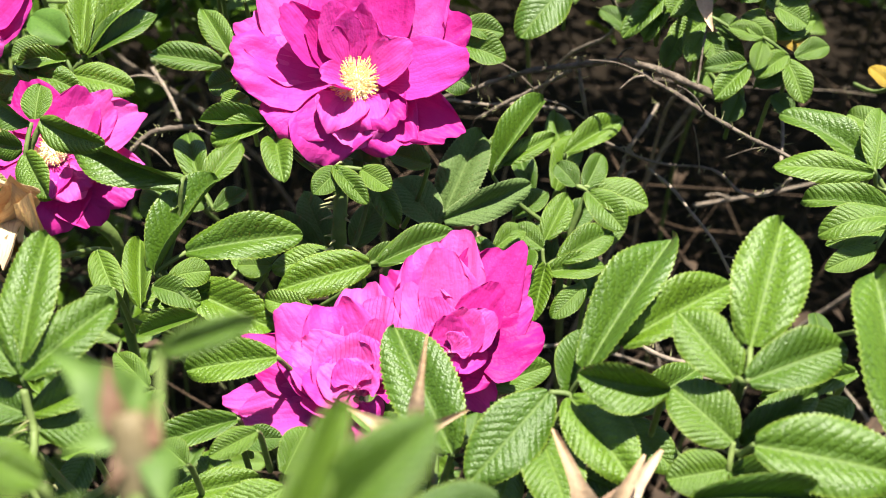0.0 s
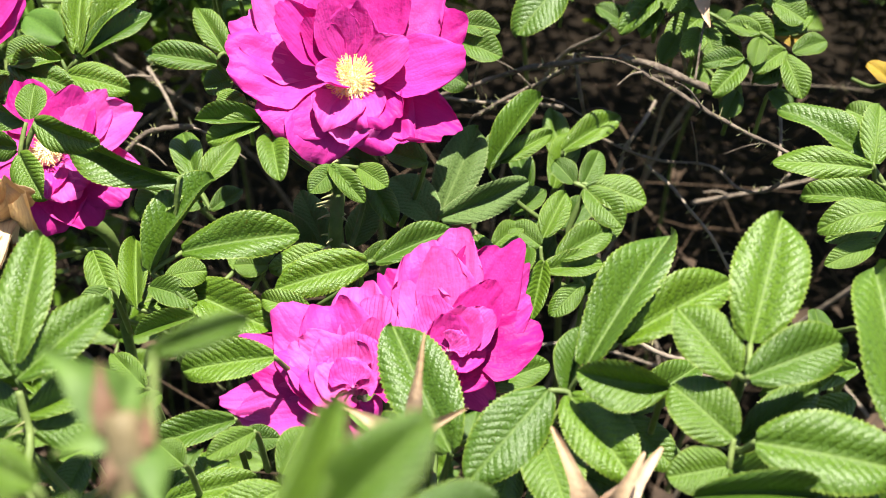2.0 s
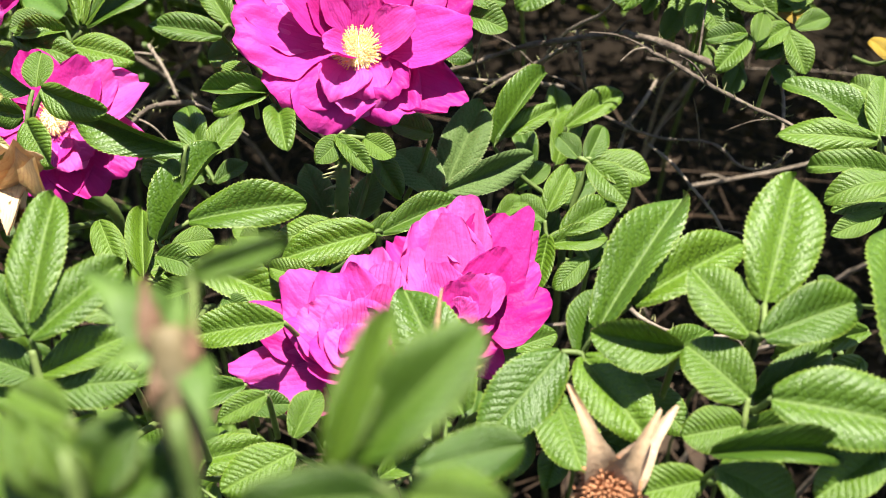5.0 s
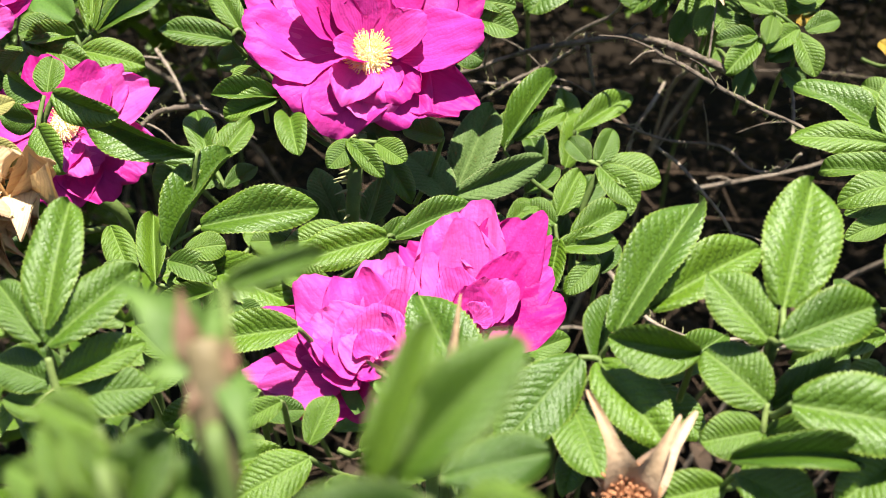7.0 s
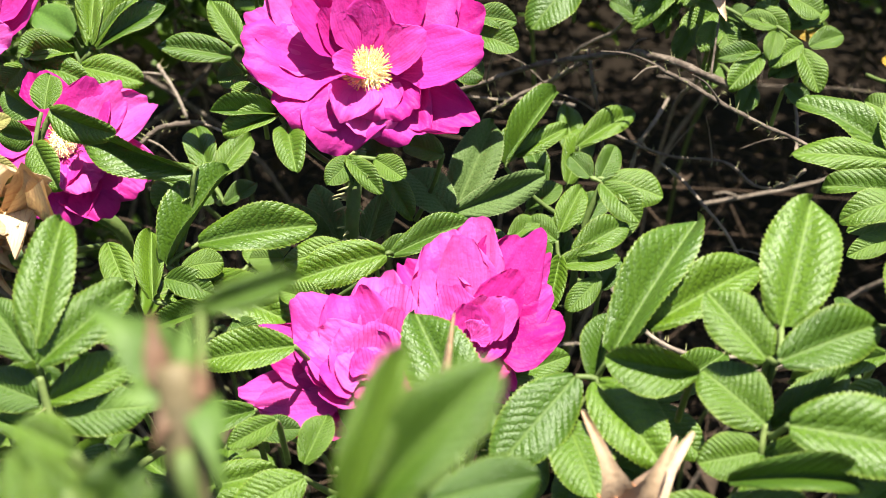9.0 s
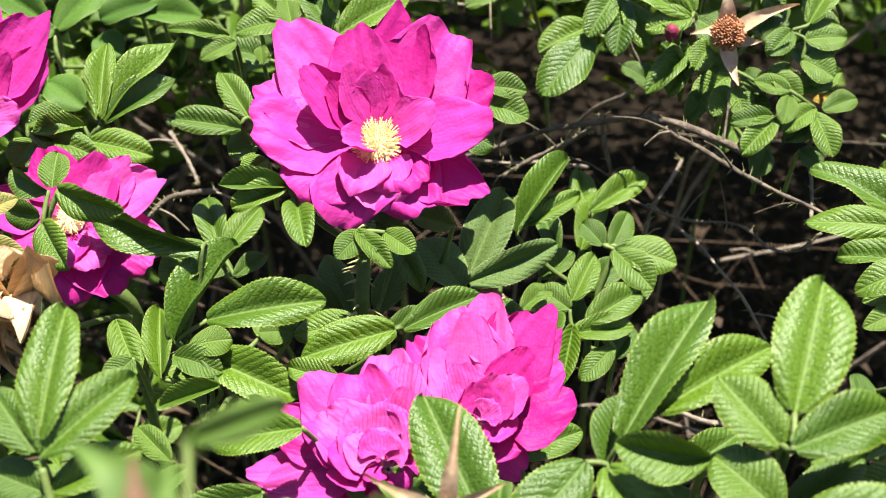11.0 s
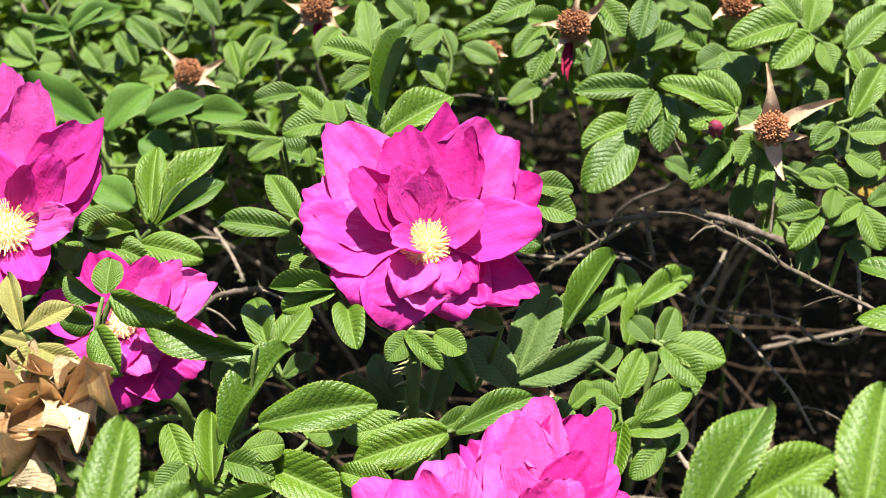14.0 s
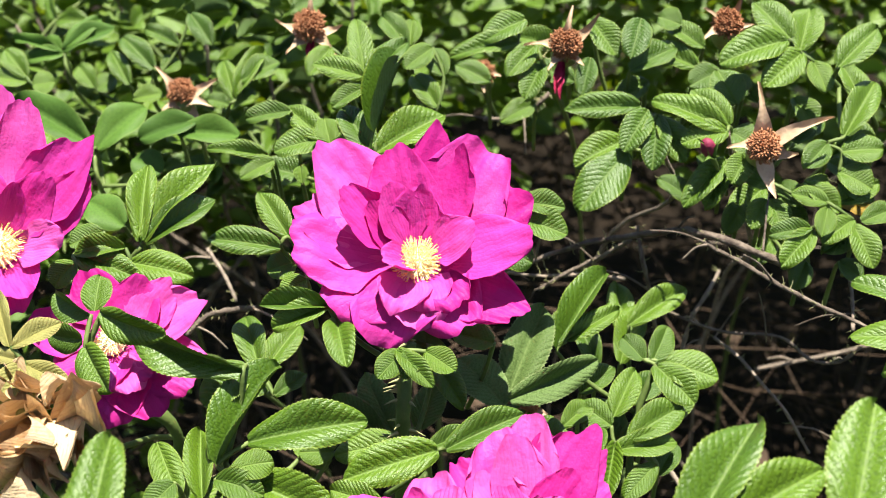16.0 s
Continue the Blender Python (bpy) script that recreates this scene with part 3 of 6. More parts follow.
cane_rr = cane([(0.1675, 0.6302, -0.0100), (0.1523, 0.5702, 0.5382), (0.1316, 0.3902, 0.7902), (0.1143, 0.2402, 0.9002), (0.1099, 0.2467, 0.9182)], [0.0013, 0.0012, 0.0012, 0.0011, 0.0010], prickles=8, seed=2)
leaf(cane_rr, (0.1152, 0.2483, 0.8943),
     ((0.1093, 0.2474, 0.9193), (0.1090, 0.2869, 0.9427), 0.0219, 0, 1, 1),
     ((0.1099, 0.2389, 0.9072), (0.0884, 0.2389, 0.9072), 0.0122, 0, 1, 1))
cane_rl = cane([(-0.0042, 0.6610, -0.0100), (-0.0038, 0.6010, 0.5126), (0.0171, 0.4210, 0.7646), (0.0345, 0.2710, 0.8746), (0.0321, 0.2759, 0.8989), (0.0329, 0.2768, 0.9089)], [0.0013, 0.0013, 0.0012, 0.0011, 0.0011, 0.0010], prickles=8, seed=3)
leaf(cane_rl, (0.0325, 0.2751, 0.8949),
     ((0.0368, 0.2806, 0.9143), (0.0622, 0.3140, 0.9341), 0.0157, -15, 1, 1),
     ((0.0458, 0.2854, 0.9195), (0.0771, 0.3011, 0.9287), 0.0146, -5, 1, 1),
     ((0.0333, 0.2806, 0.9056), (0.0389, 0.2971, 0.9152), 0.0111, -20, 2, 1),
     ((0.0570, 0.2704, 0.9173), (0.0342, 0.2741, 0.9193), 0.0146, -25, 2, 2))
leaf(cane_rl, (0.0332, 0.2737, 0.8882),
     ((0.0332, 0.2768, 0.9089), (0.0473, 0.2535, 0.9019), 0.0176, 0, 1, 1),
     ((0.0276, 0.2776, 0.9101), (0.0066, 0.2569, 0.8980), 0.0174, 0, 0, 1),
     ((0.0255, 0.2709, 0.9005), (0.0307, 0.2457, 0.8994), 0.0159, 0, 0, 1))
leaf(cane_rl, (0.0319, 0.2941, 0.8577),
     ((0.0494, 0.2965, 0.8848), (0.0646, 0.2826, 0.8770), 0.0121, 0, 0, 1),
     ((0.0518, 0.2968, 0.8852), (0.0732, 0.3089, 0.8922), 0.0116, 0, 1, 1))
leaf(cane_rl, (0.0250, 0.3527, 0.8147),
     ((0.0146, 0.3542, 0.8451), (0.0360, 0.3615, 0.8500), 0.0115, 0, 1, 1))
leaf(cane_r, (0.0735, 0.2603, 0.8855),
     ((0.0581, 0.2345, 0.9145), (0.0907, 0.2335, 0.9142), 0.0099, 0, 2, 3),
     ((0.0600, 0.2326, 0.9118), (0.0765, 0.2236, 0.9070), 0.0154, 0, 1, 2),
     ((0.0587, 0.2383, 0.9026), (0.0402, 0.2350, 0.9005), 0.0115, 0, 1, 1))
leaf(cane_r, (0.0735, 0.2616, 0.8909),
     ((0.0993, 0.2351, 0.9162), (0.0807, 0.2242, 0.9100), 0.0130, 0, 1, 1))

# stem that carries the pair of roses
cane_b = cane([(-0.0034, 0.6707, -0.0100), (-0.0031, 0.6107, 0.4915), (-0.0035, 0.4307, 0.7435), (-0.0039, 0.2807, 0.8535), (-0.0023, 0.3000, 0.8636), (-0.0042, 0.3321, 0.8572)], [0.0013, 0.0013, 0.0012, 0.0011, 0.0011, 0.0010], prickles=8, seed=4)
leaf(cane_b, (-0.0033, 0.2882, 0.8574),
     ((0.0024, 0.2760, 0.8903), (-0.0135, 0.3073, 0.9086), 0.0204, 0, 1, 1))
leaf(cane_b, (-0.0034, 0.3184, 0.8600),
     ((-0.0600, 0.3074, 0.8742), (-0.0869, 0.2995, 0.8697), 0.0105, 0, 1, 1),
     ((-0.0485, 0.3178, 0.8890), (-0.0749, 0.3143, 0.8870), 0.0133, 0, 1, 1),
     ((-0.0600, 0.3038, 0.8690), (-0.0469, 0.3045, 0.8695), 0.0084, 0, 1, 1))
leaf(cane_b, (-0.0038, 0.3013, 0.8384),
     ((-0.0798, 0.2939, 0.8549), (-0.0534, 0.2994, 0.8579), 0.0121, 0, 1, 1))
leaf(cane_b, (-0.0035, 0.2847, 0.8556),
     ((-0.0433, 0.2787, 0.8799), (-0.0375, 0.2906, 0.8867), 0.0094, 0, 1, 1),
     ((-0.0433, 0.2765, 0.8768), (-0.0625, 0.2671, 0.8715), 0.0139, 0, 0, 1),
     ((-0.0508, 0.2854, 0.8893), (-0.0634, 0.2793, 0.8857), 0.0078, 0, 1, 1),
     ((-0.0700, 0.2804, 0.8818), (-0.0773, 0.2860, 0.8849), 0.0092, 0, 1, 1))

# shoot with a spreading leaf
cane_l = cane([(-0.0630, 0.6396, -0.0100), (-0.0573, 0.5796, 0.5343), (-0.0778, 0.3996, 0.7863), (-0.0949, 0.2496, 0.8963), (-0.1010, 0.2587, 0.9145), (-0.1030, 0.2628, 0.9238)], [0.0013, 0.0013, 0.0012, 0.0011, 0.0011, 0.0010], prickles=8, seed=5)
leaf(cane_l, (-0.1010, 0.2586, 0.9143),
     ((-0.1039, 0.2664, 0.9289), (-0.1011, 0.2968, 0.9471), 0.0149, 0, 1, 1),
     ((-0.1032, 0.2645, 0.9263), (-0.0826, 0.2820, 0.9366), 0.0143, 0, 1, 1),
     ((-0.1046, 0.2650, 0.9270), (-0.1172, 0.2788, 0.9351), 0.0113, 0, 1, 1))
leaf(cane_l, (-0.0936, 0.2605, 0.8883),
     ((-0.1022, 0.2623, 0.9163), (-0.0813, 0.2716, 0.9219), 0.0106, 0, 1, 1),
     ((-0.1002, 0.2602, 0.9135), (-0.0779, 0.2623, 0.9148), 0.0132, 0, 0, 1),
     ((-0.1033, 0.2623, 0.9163), (-0.1183, 0.2676, 0.9192), 0.0119, 0, 1, 1),
     ((-0.1023, 0.2579, 0.9101), (-0.1153, 0.2618, 0.9122), 0.0084, 0, 1, 1))

# leaves between the roses
cane_m = cane([(-0.1370, 0.7534, -0.0100), (-0.1245, 0.6934, 0.4876), (-0.1034, 0.5134, 0.7396), (-0.0858, 0.3634, 0.8496), (-0.0868, 0.3681, 0.8651), (-0.0934, 0.3808, 0.8744)], [0.0013, 0.0013, 0.0012, 0.0011, 0.0011, 0.0010], prickles=8, seed=6)
leaf(cane_m, (-0.0868, 0.3720, 0.8433),
     ((-0.0952, 0.3762, 0.8765), (-0.0773, 0.4071, 0.8953), 0.0164, -15, 2, 1),
     ((-0.0849, 0.3803, 0.8824), (-0.0467, 0.3864, 0.8861), 0.0163, 0, 1, 1),
     ((-0.0864, 0.3737, 0.8730), (-0.0546, 0.3604, 0.8653), 0.0161, 0, 1, 1),
     ((-0.0849, 0.3679, 0.8648), (-0.0981, 0.3779, 0.8706), 0.0117, 0, 1, 1),
     ((-0.0999, 0.3698, 0.8674), (-0.1024, 0.3911, 0.8801), 0.0116, 0, 2, 1))
leaf(cane_m, (-0.0863, 0.3658, 0.8572),
     ((-0.0886, 0.3676, 0.8817), (-0.0756, 0.3696, 0.8829), 0.0101, 0, 0, 1),
     ((-0.0794, 0.3602, 0.8712), (-0.0981, 0.3548, 0.8680), 0.0080, 0, 2, 1))
leaf(cane_m, (-0.0864, 0.3664, 0.8594),
     ((-0.0241, 0.3780, 0.8792), (-0.0545, 0.3699, 0.8743), 0.0152, 0, 1, 1),
     ((-0.0219, 0.3821, 0.8762), (0.0042, 0.3927, 0.8827), 0.0115, 0, 1, 1))
leaf(cane_m, (-0.0858, 0.3634, 0.8496),
     ((-0.0410, 0.3600, 0.8709), (-0.0582, 0.3658, 0.8743), 0.0098, 0, 1, 1))
leaf(cane_m, (-0.0906, 0.4043, 0.8197),
     ((-0.0377, 0.4161, 0.8551), (-0.0621, 0.4123, 0.8528), 0.0129, 0, 0, 1),
     ((-0.0624, 0.4144, 0.8526), (-0.0747, 0.4144, 0.8526), 0.0108, 0, 1, 1),
     ((-0.0295, 0.4144, 0.8526), (-0.0132, 0.4202, 0.8561), 0.0086, 0, 1, 1))
leaf(cane_m, (-0.0934, 0.3808, 0.8744),
     ((-0.0867, 0.4026, 0.8968), (-0.1005, 0.3913, 0.8900), 0.0148, 0, 1, 1),
     ((-0.0864, 0.3937, 0.9015), (-0.1280, 0.4089, 0.9107), 0.0127, -42, 1, 1))
cane_c = cane([(-0.1498, 0.7648, -0.0100), (-0.1362, 0.7048, 0.5213), (-0.1370, 0.5248, 0.7733), (-0.1376, 0.3748, 0.8833), (-0.1352, 0.3875, 0.9102), (-0.1283, 0.3921, 0.9254)], [0.0013, 0.0013, 0.0012, 0.0011, 0.0011, 0.0010], prickles=8, seed=7)
leaf(cane_c, (-0.1355, 0.3860, 0.9070),
     ((-0.1289, 0.3921, 0.9254), (-0.1081, 0.3846, 0.9208), 0.0122, 45, 1, 1),
     ((-0.1307, 0.3924, 0.9258), (-0.1303, 0.4033, 0.9326), 0.0106, 0, 1, 1),
     ((-0.1337, 0.3862, 0.9169), (-0.1241, 0.3724, 0.9086), 0.0140, 35, 1, 1),
     ((-0.1319, 0.3919, 0.9251), (-0.1447, 0.3984, 0.9291), 0.0111, -45, 2, 1),
     ((-0.1346, 0.3874, 0.9187), (-0.1458, 0.3891, 0.9198), 0.0115, -45, 1, 1))
cane_n = cane([(-0.1227, 0.8485, -0.0100), (-0.1115, 0.7885, 0.5061), (-0.1318, 0.6085, 0.7581), (-0.1488, 0.4585, 0.8681), (-0.1422, 0.4581, 0.8977), (-0.1308, 0.4572, 0.9139)], [0.0013, 0.0013, 0.0012, 0.0011, 0.0011, 0.0010], prickles=8, seed=8)
leaf(cane_n, (-0.1426, 0.4581, 0.8957),
     ((-0.1305, 0.4570, 0.9156), (-0.1307, 0.4827, 0.9351), 0.0108, 0, 1, 1),
     ((-0.1293, 0.4570, 0.9155), (-0.1042, 0.4833, 0.9344), 0.0128, -12, 1, 1),
     ((-0.1291, 0.4569, 0.9154), (-0.1046, 0.4713, 0.9251), 0.0124, 0, 1, 1),
     ((-0.1546, 0.4533, 0.9103), (-0.1612, 0.4457, 0.9050), 0.0109, 0, 1, 1))
leaf(cane_n, (-0.1431, 0.4582, 0.8935),
     ((-0.1339, 0.4517, 0.9105), (-0.1109, 0.4476, 0.9063), 0.0133, 0, 1, 1),
     ((-0.1357, 0.4542, 0.9150), (-0.1537, 0.4522, 0.9143), 0.0101, 0, 2, 1),
     ((-0.1540, 0.4530, 0.9139), (-0.1300, 0.4456, 0.9073), 0.0126, 0, 1, 1))
leaf(cane_n, (-0.1450, 0.4583, 0.8849),
     ((-0.1515, 0.4835, 0.9068), (-0.1639, 0.4787, 0.9037), 0.0110, 0, 1, 1))
cane_q = cane([(-0.2443, 0.9925, -0.0100), (-0.2221, 0.9325, 0.4992), (-0.2008, 0.7525, 0.7512), (-0.1831, 0.6025, 0.8612), (-0.1838, 0.5947, 0.8882)], [0.0013, 0.0012, 0.0012, 0.0011, 0.0010], "smooth pale green shoot with broad leaves", prickles=0, seed=9)
leaf(cane_q, (-0.1833, 0.6003, 0.8690),
     ((-0.1862, 0.5974, 0.8932), (-0.2219, 0.6147, 0.9082), 0.0189, 0, 1, 1),
     ((-0.1851, 0.6050, 0.8863), (-0.1650, 0.6241, 0.9002), 0.0184, 0, 1, 1),
     ((-0.1837, 0.5962, 0.8909), (-0.1962, 0.5933, 0.8893), 0.0133, 0, 1, 1), kind="smooth")
leaf(cane_q, (-0.1833, 0.5999, 0.8701),
     ((-0.1531, 0.5913, 0.8803), (-0.1665, 0.5969, 0.8852), 0.0163, 0, 1, 1),
     ((-0.1449, 0.6001, 0.8958), (-0.1166, 0.5993, 0.8938), 0.0147, 0, 1, 1),
     ((-0.1371, 0.6027, 0.9000), (-0.1622, 0.5955, 0.8956), 0.0151, 0, 1, 1), kind="smooth")
leaf(cane_q, (-0.1835, 0.5975, 0.8785),
     ((-0.1581, 0.5350, 0.8824), (-0.1746, 0.5447, 0.8900), 0.0171, 0, 1, 1), kind="smooth")

# leaves round the large rose
cane_a = cane([(-0.0407, 0.8096, -0.0100), (-0.0370, 0.7496, 0.4632), (-0.0382, 0.5696, 0.7152), (-0.0392, 0.4196, 0.8252), (-0.0374, 0.4097, 0.8634), (-0.0354, 0.4182, 0.8842), (-0.0340, 0.4207, 0.8931)], [0.0029, 0.0028, 0.0027, 0.0026, 0.0026, 0.0026, 0.0027], "upright thorny green stem below the large rose", prickles=60, seed=10)
leaf(cane_a, (-0.0340, 0.4207, 0.8931),
     ((-0.0819, 0.4662, 0.9068), (-0.1091, 0.4690, 0.9101), 0.0118, 0, 1, 1),
     ((-0.0787, 0.4681, 0.9099), (-0.0902, 0.4829, 0.9216), 0.0109, 0, 1, 1),
     ((-0.0781, 0.4725, 0.8972), (-0.0886, 0.4696, 0.8955), 0.0128, 0, 1, 1),
     ((-0.0748, 0.4869, 0.9230), (-0.0758, 0.4929, 0.9276), 0.0055, 0, 1, 1))
leaf(cane_a, (-0.0354, 0.4182, 0.8842),
     ((-0.0613, 0.4292, 0.9030), (-0.0857, 0.4298, 0.9045), 0.0095, 0, 2, 1),
     ((-0.0613, 0.4297, 0.9038), (-0.0808, 0.4225, 0.8994), 0.0101, 0, 1, 1),
     ((-0.0589, 0.4272, 0.8991), (-0.0542, 0.4030, 0.8967), 0.0115, 0, 1, 1),
     ((-0.0716, 0.4512, 0.9019), (-0.0805, 0.4459, 0.8982), 0.0099, 0, 1, 1))
leaf(cane_a, (-0.0340, 0.4207, 0.8931),
     ((0.0050, 0.4744, 0.9185), (0.0227, 0.4733, 0.9169), 0.0102, 0, 1, 1),
     ((0.0048, 0.4719, 0.9140), (0.0231, 0.4662, 0.9089), 0.0132, 0, 1, 1),
     ((-0.0025, 0.4662, 0.9043), (0.0101, 0.4618, 0.9005), 0.0123, 0, 0, 1))
leaf(cane_a, (-0.0386, 0.4165, 0.8374),
     ((-0.0019, 0.4350, 0.8560), (-0.0180, 0.4528, 0.8667), 0.0179, 10, 0, 1),
     ((-0.0002, 0.4362, 0.8577), (0.0338, 0.4493, 0.8656), 0.0133, 25, 1, 1),
     ((0.0002, 0.4455, 0.8535), (0.0150, 0.4764, 0.8728), 0.0189, 0, 1, 1), kind="under")
leaf(cane_a, (-0.0386, 0.4165, 0.8374),
     ((-0.0049, 0.4355, 0.8828), (-0.0194, 0.4395, 0.8852), 0.0110, 0, 1, 1))
leaf(cane_a, (-0.0384, 0.4154, 0.8415),
     ((-0.0262, 0.4447, 0.8698), (-0.0162, 0.4283, 0.8600), 0.0102, 0, 1, 1))
leaf(cane_a, (-0.0362, 0.4149, 0.8762),
     ((-0.0359, 0.4131, 0.8943), (-0.0443, 0.4047, 0.8893), 0.0098, 0, 1, 1),
     ((-0.0320, 0.4131, 0.8943), (-0.0356, 0.4047, 0.8893), 0.0087, 0, 1, 1),
     ((-0.0281, 0.4131, 0.8943), (-0.0182, 0.4066, 0.8904), 0.0097, 0, 1, 1),
     ((-0.0378, 0.4136, 0.8951), (-0.0258, 0.4016, 0.8879), 0.0079, 0, 1, 1))

# shoot by the dark hollow
cane_s = cane([(0.0921, 0.8492, -0.0100), (0.0837, 0.7892, 0.4326), (0.0636, 0.6092, 0.6846), (0.0469, 0.4592, 0.7946), (0.0491, 0.4630, 0.8261), (0.0577, 0.4718, 0.8474)], [0.0024, 0.0022, 0.0019, 0.0017, 0.0014, 0.0012], prickles=8, seed=11)
leaf(cane_s, (0.0506, 0.4645, 0.8298),
     ((0.0195, 0.4669, 0.8579), (0.0404, 0.4967, 0.8764), 0.0138, -10, 2, 1),
     ((0.0230, 0.4694, 0.8615), (0.0442, 0.4805, 0.8683), 0.0098, 0, 1, 1),
     ((0.0168, 0.4684, 0.8601), (0.0271, 0.4812, 0.8679), 0.0113, 0, 1, 1),
     ((0.0151, 0.4855, 0.8495), (0.0037, 0.4920, 0.8536), 0.0097, 0, 1, 1))
leaf(cane_s, (0.0526, 0.4665, 0.8348),
     ((0.0565, 0.4724, 0.8484), (0.0642, 0.4860, 0.8567), 0.0106, 15, 1, 1),
     ((0.0599, 0.4728, 0.8489), (0.0815, 0.4660, 0.8448), 0.0159, 0, 0, 1),
     ((0.0577, 0.4718, 0.8474), (0.0714, 0.4579, 0.8391), 0.0146, 0, 1, 1),
     ((0.0532, 0.4731, 0.8493), (0.0456, 0.4817, 0.8545), 0.0107, 0, 1, 1))
leaf(cane_s, (0.0545, 0.4685, 0.8396),
     ((0.0521, 0.5149, 0.8393), (0.0776, 0.5294, 0.8487), 0.0126, 0, 1, 1))
leaf(cane_s, (0.0479, 0.4609, 0.8091),
     ((0.0400, 0.4526, 0.8374), (0.0496, 0.4694, 0.8476), 0.0116, 0, 1, 1),
     ((0.0456, 0.4479, 0.8307), (0.0672, 0.4592, 0.8375), 0.0141, 0, 1, 1),
     ((0.0396, 0.4453, 0.8271), (0.0634, 0.4478, 0.8286), 0.0116, 0, 1, 1),
     ((0.0555, 0.4424, 0.8229), (0.0425, 0.4307, 0.8161), 0.0098, 0, 0, 1),
     ((0.0400, 0.4469, 0.8293), (0.0343, 0.4259, 0.8171), 0.0096, 0, 2, 1),
     ((0.0389, 0.4507, 0.8347), (0.0270, 0.4590, 0.8397), 0.0116, 0, 1, 1))

# shoot at the edge of the hollow
cane_u = cane([(0.1770, 0.7766, -0.0100), (0.1609, 0.7166, 0.4684), (0.1824, 0.5366, 0.7204), (0.2003, 0.3866, 0.8304), (0.1694, 0.4226, 0.8644), (0.1567, 0.4338, 0.8803)], [0.0013, 0.0013, 0.0012, 0.0011, 0.0011, 0.0010], prickles=8, seed=12)
leaf(cane_u, (0.1611, 0.4299, 0.8748),
     ((0.1568, 0.4417, 0.8795), (0.1266, 0.4601, 0.8910), 0.0172, 14, 1, 1),
     ((0.1527, 0.4242, 0.8858), (0.1181, 0.4271, 0.8876), 0.0126, 0, 0, 1),
     ((0.1552, 0.4301, 0.8838), (0.1612, 0.4517, 0.8972), 0.0131, 0, 0, 1),
     ((0.1660, 0.4544, 0.8836), (0.1522, 0.4624, 0.8887), 0.0120, 0, 1, 1))
leaf(cane_u, (0.1721, 0.4194, 0.8614),
     ((0.1537, 0.4008, 0.8856), (0.1232, 0.4046, 0.8878), 0.0112, 12, 1, 1),
     ((0.1514, 0.3911, 0.8891), (0.1253, 0.3865, 0.8865), 0.0124, 12, 0, 2),
     ((0.1527, 0.3972, 0.8804), (0.1304, 0.3922, 0.8775), 0.0089, 0, 0, 1),
     ((0.1448, 0.3851, 0.8806), (0.1273, 0.3786, 0.8769), 0.0088, 0, 0, 1))

# leaves behind the large rose
cane_t = cane([(-0.0495, 0.9439, -0.0100), (-0.0450, 0.8839, 0.5275), (-0.0466, 0.7039, 0.7795), (-0.0480, 0.5539, 0.8895), (-0.0506, 0.5415, 0.9086), (-0.0533, 0.5431, 0.9424)], [0.0022, 0.0019, 0.0017, 0.0015, 0.0013, 0.0011], prickles=8, seed=13)
leaf(cane_t, (-0.0517, 0.5422, 0.9219),
     ((-0.0533, 0.5431, 0.9424), (-0.0574, 0.5656, 0.9603), 0.0101, 0, 0, 1),
     ((-0.0533, 0.5431, 0.9424), (-0.0744, 0.5479, 0.9470), 0.0109, 0, 1, 1),
     ((-0.0533, 0.5431, 0.9424), (-0.0360, 0.5566, 0.9521), 0.0118, 0, 1, 1),
     ((-0.0539, 0.5411, 0.9388), (-0.0667, 0.5338, 0.9337), 0.0088, 0, 1, 1))
leaf(cane_t, (-0.0506, 0.5417, 0.9083),
     ((-0.0495, 0.5272, 0.9238), (-0.0386, 0.5555, 0.9454), 0.0119, -15, 3, 1),
     ((-0.0497, 0.5237, 0.9175), (-0.0220, 0.5380, 0.9273), 0.0167, 0, 1, 1),
     ((-0.0509, 0.5237, 0.9176), (-0.0631, 0.5406, 0.9312), 0.0139, 0, 1, 1),
     ((-0.0676, 0.5256, 0.9219), (-0.0701, 0.5343, 0.9288), 0.0113, 0, 1, 1))
leaf(cane_t, (-0.0502, 0.5434, 0.9056),
     ((-0.0704, 0.5349, 0.9183), (-0.0874, 0.5478, 0.9290), 0.0111, 0, 1, 1),
     ((-0.0843, 0.5408, 0.9296), (-0.1025, 0.5377, 0.9281), 0.0096, 0, 1, 1),
     ((-0.0720, 0.5353, 0.9192), (-0.0913, 0.5310, 0.9167), 0.0137, 0, 1, 1),
     ((-0.0940, 0.5317, 0.9140), (-0.1194, 0.5347, 0.9174), 0.0082, 0, 1, 1),
     ((-0.0917, 0.5309, 0.9123), (-0.1051, 0.5246, 0.9081), 0.0104, 0, 1, 1))
leaf(cane_t, (-0.0479, 0.5654, 0.8811),
     ((-0.0817, 0.5547, 0.8929), (-0.1011, 0.5587, 0.8969), 0.0133, 0, 1, 1))

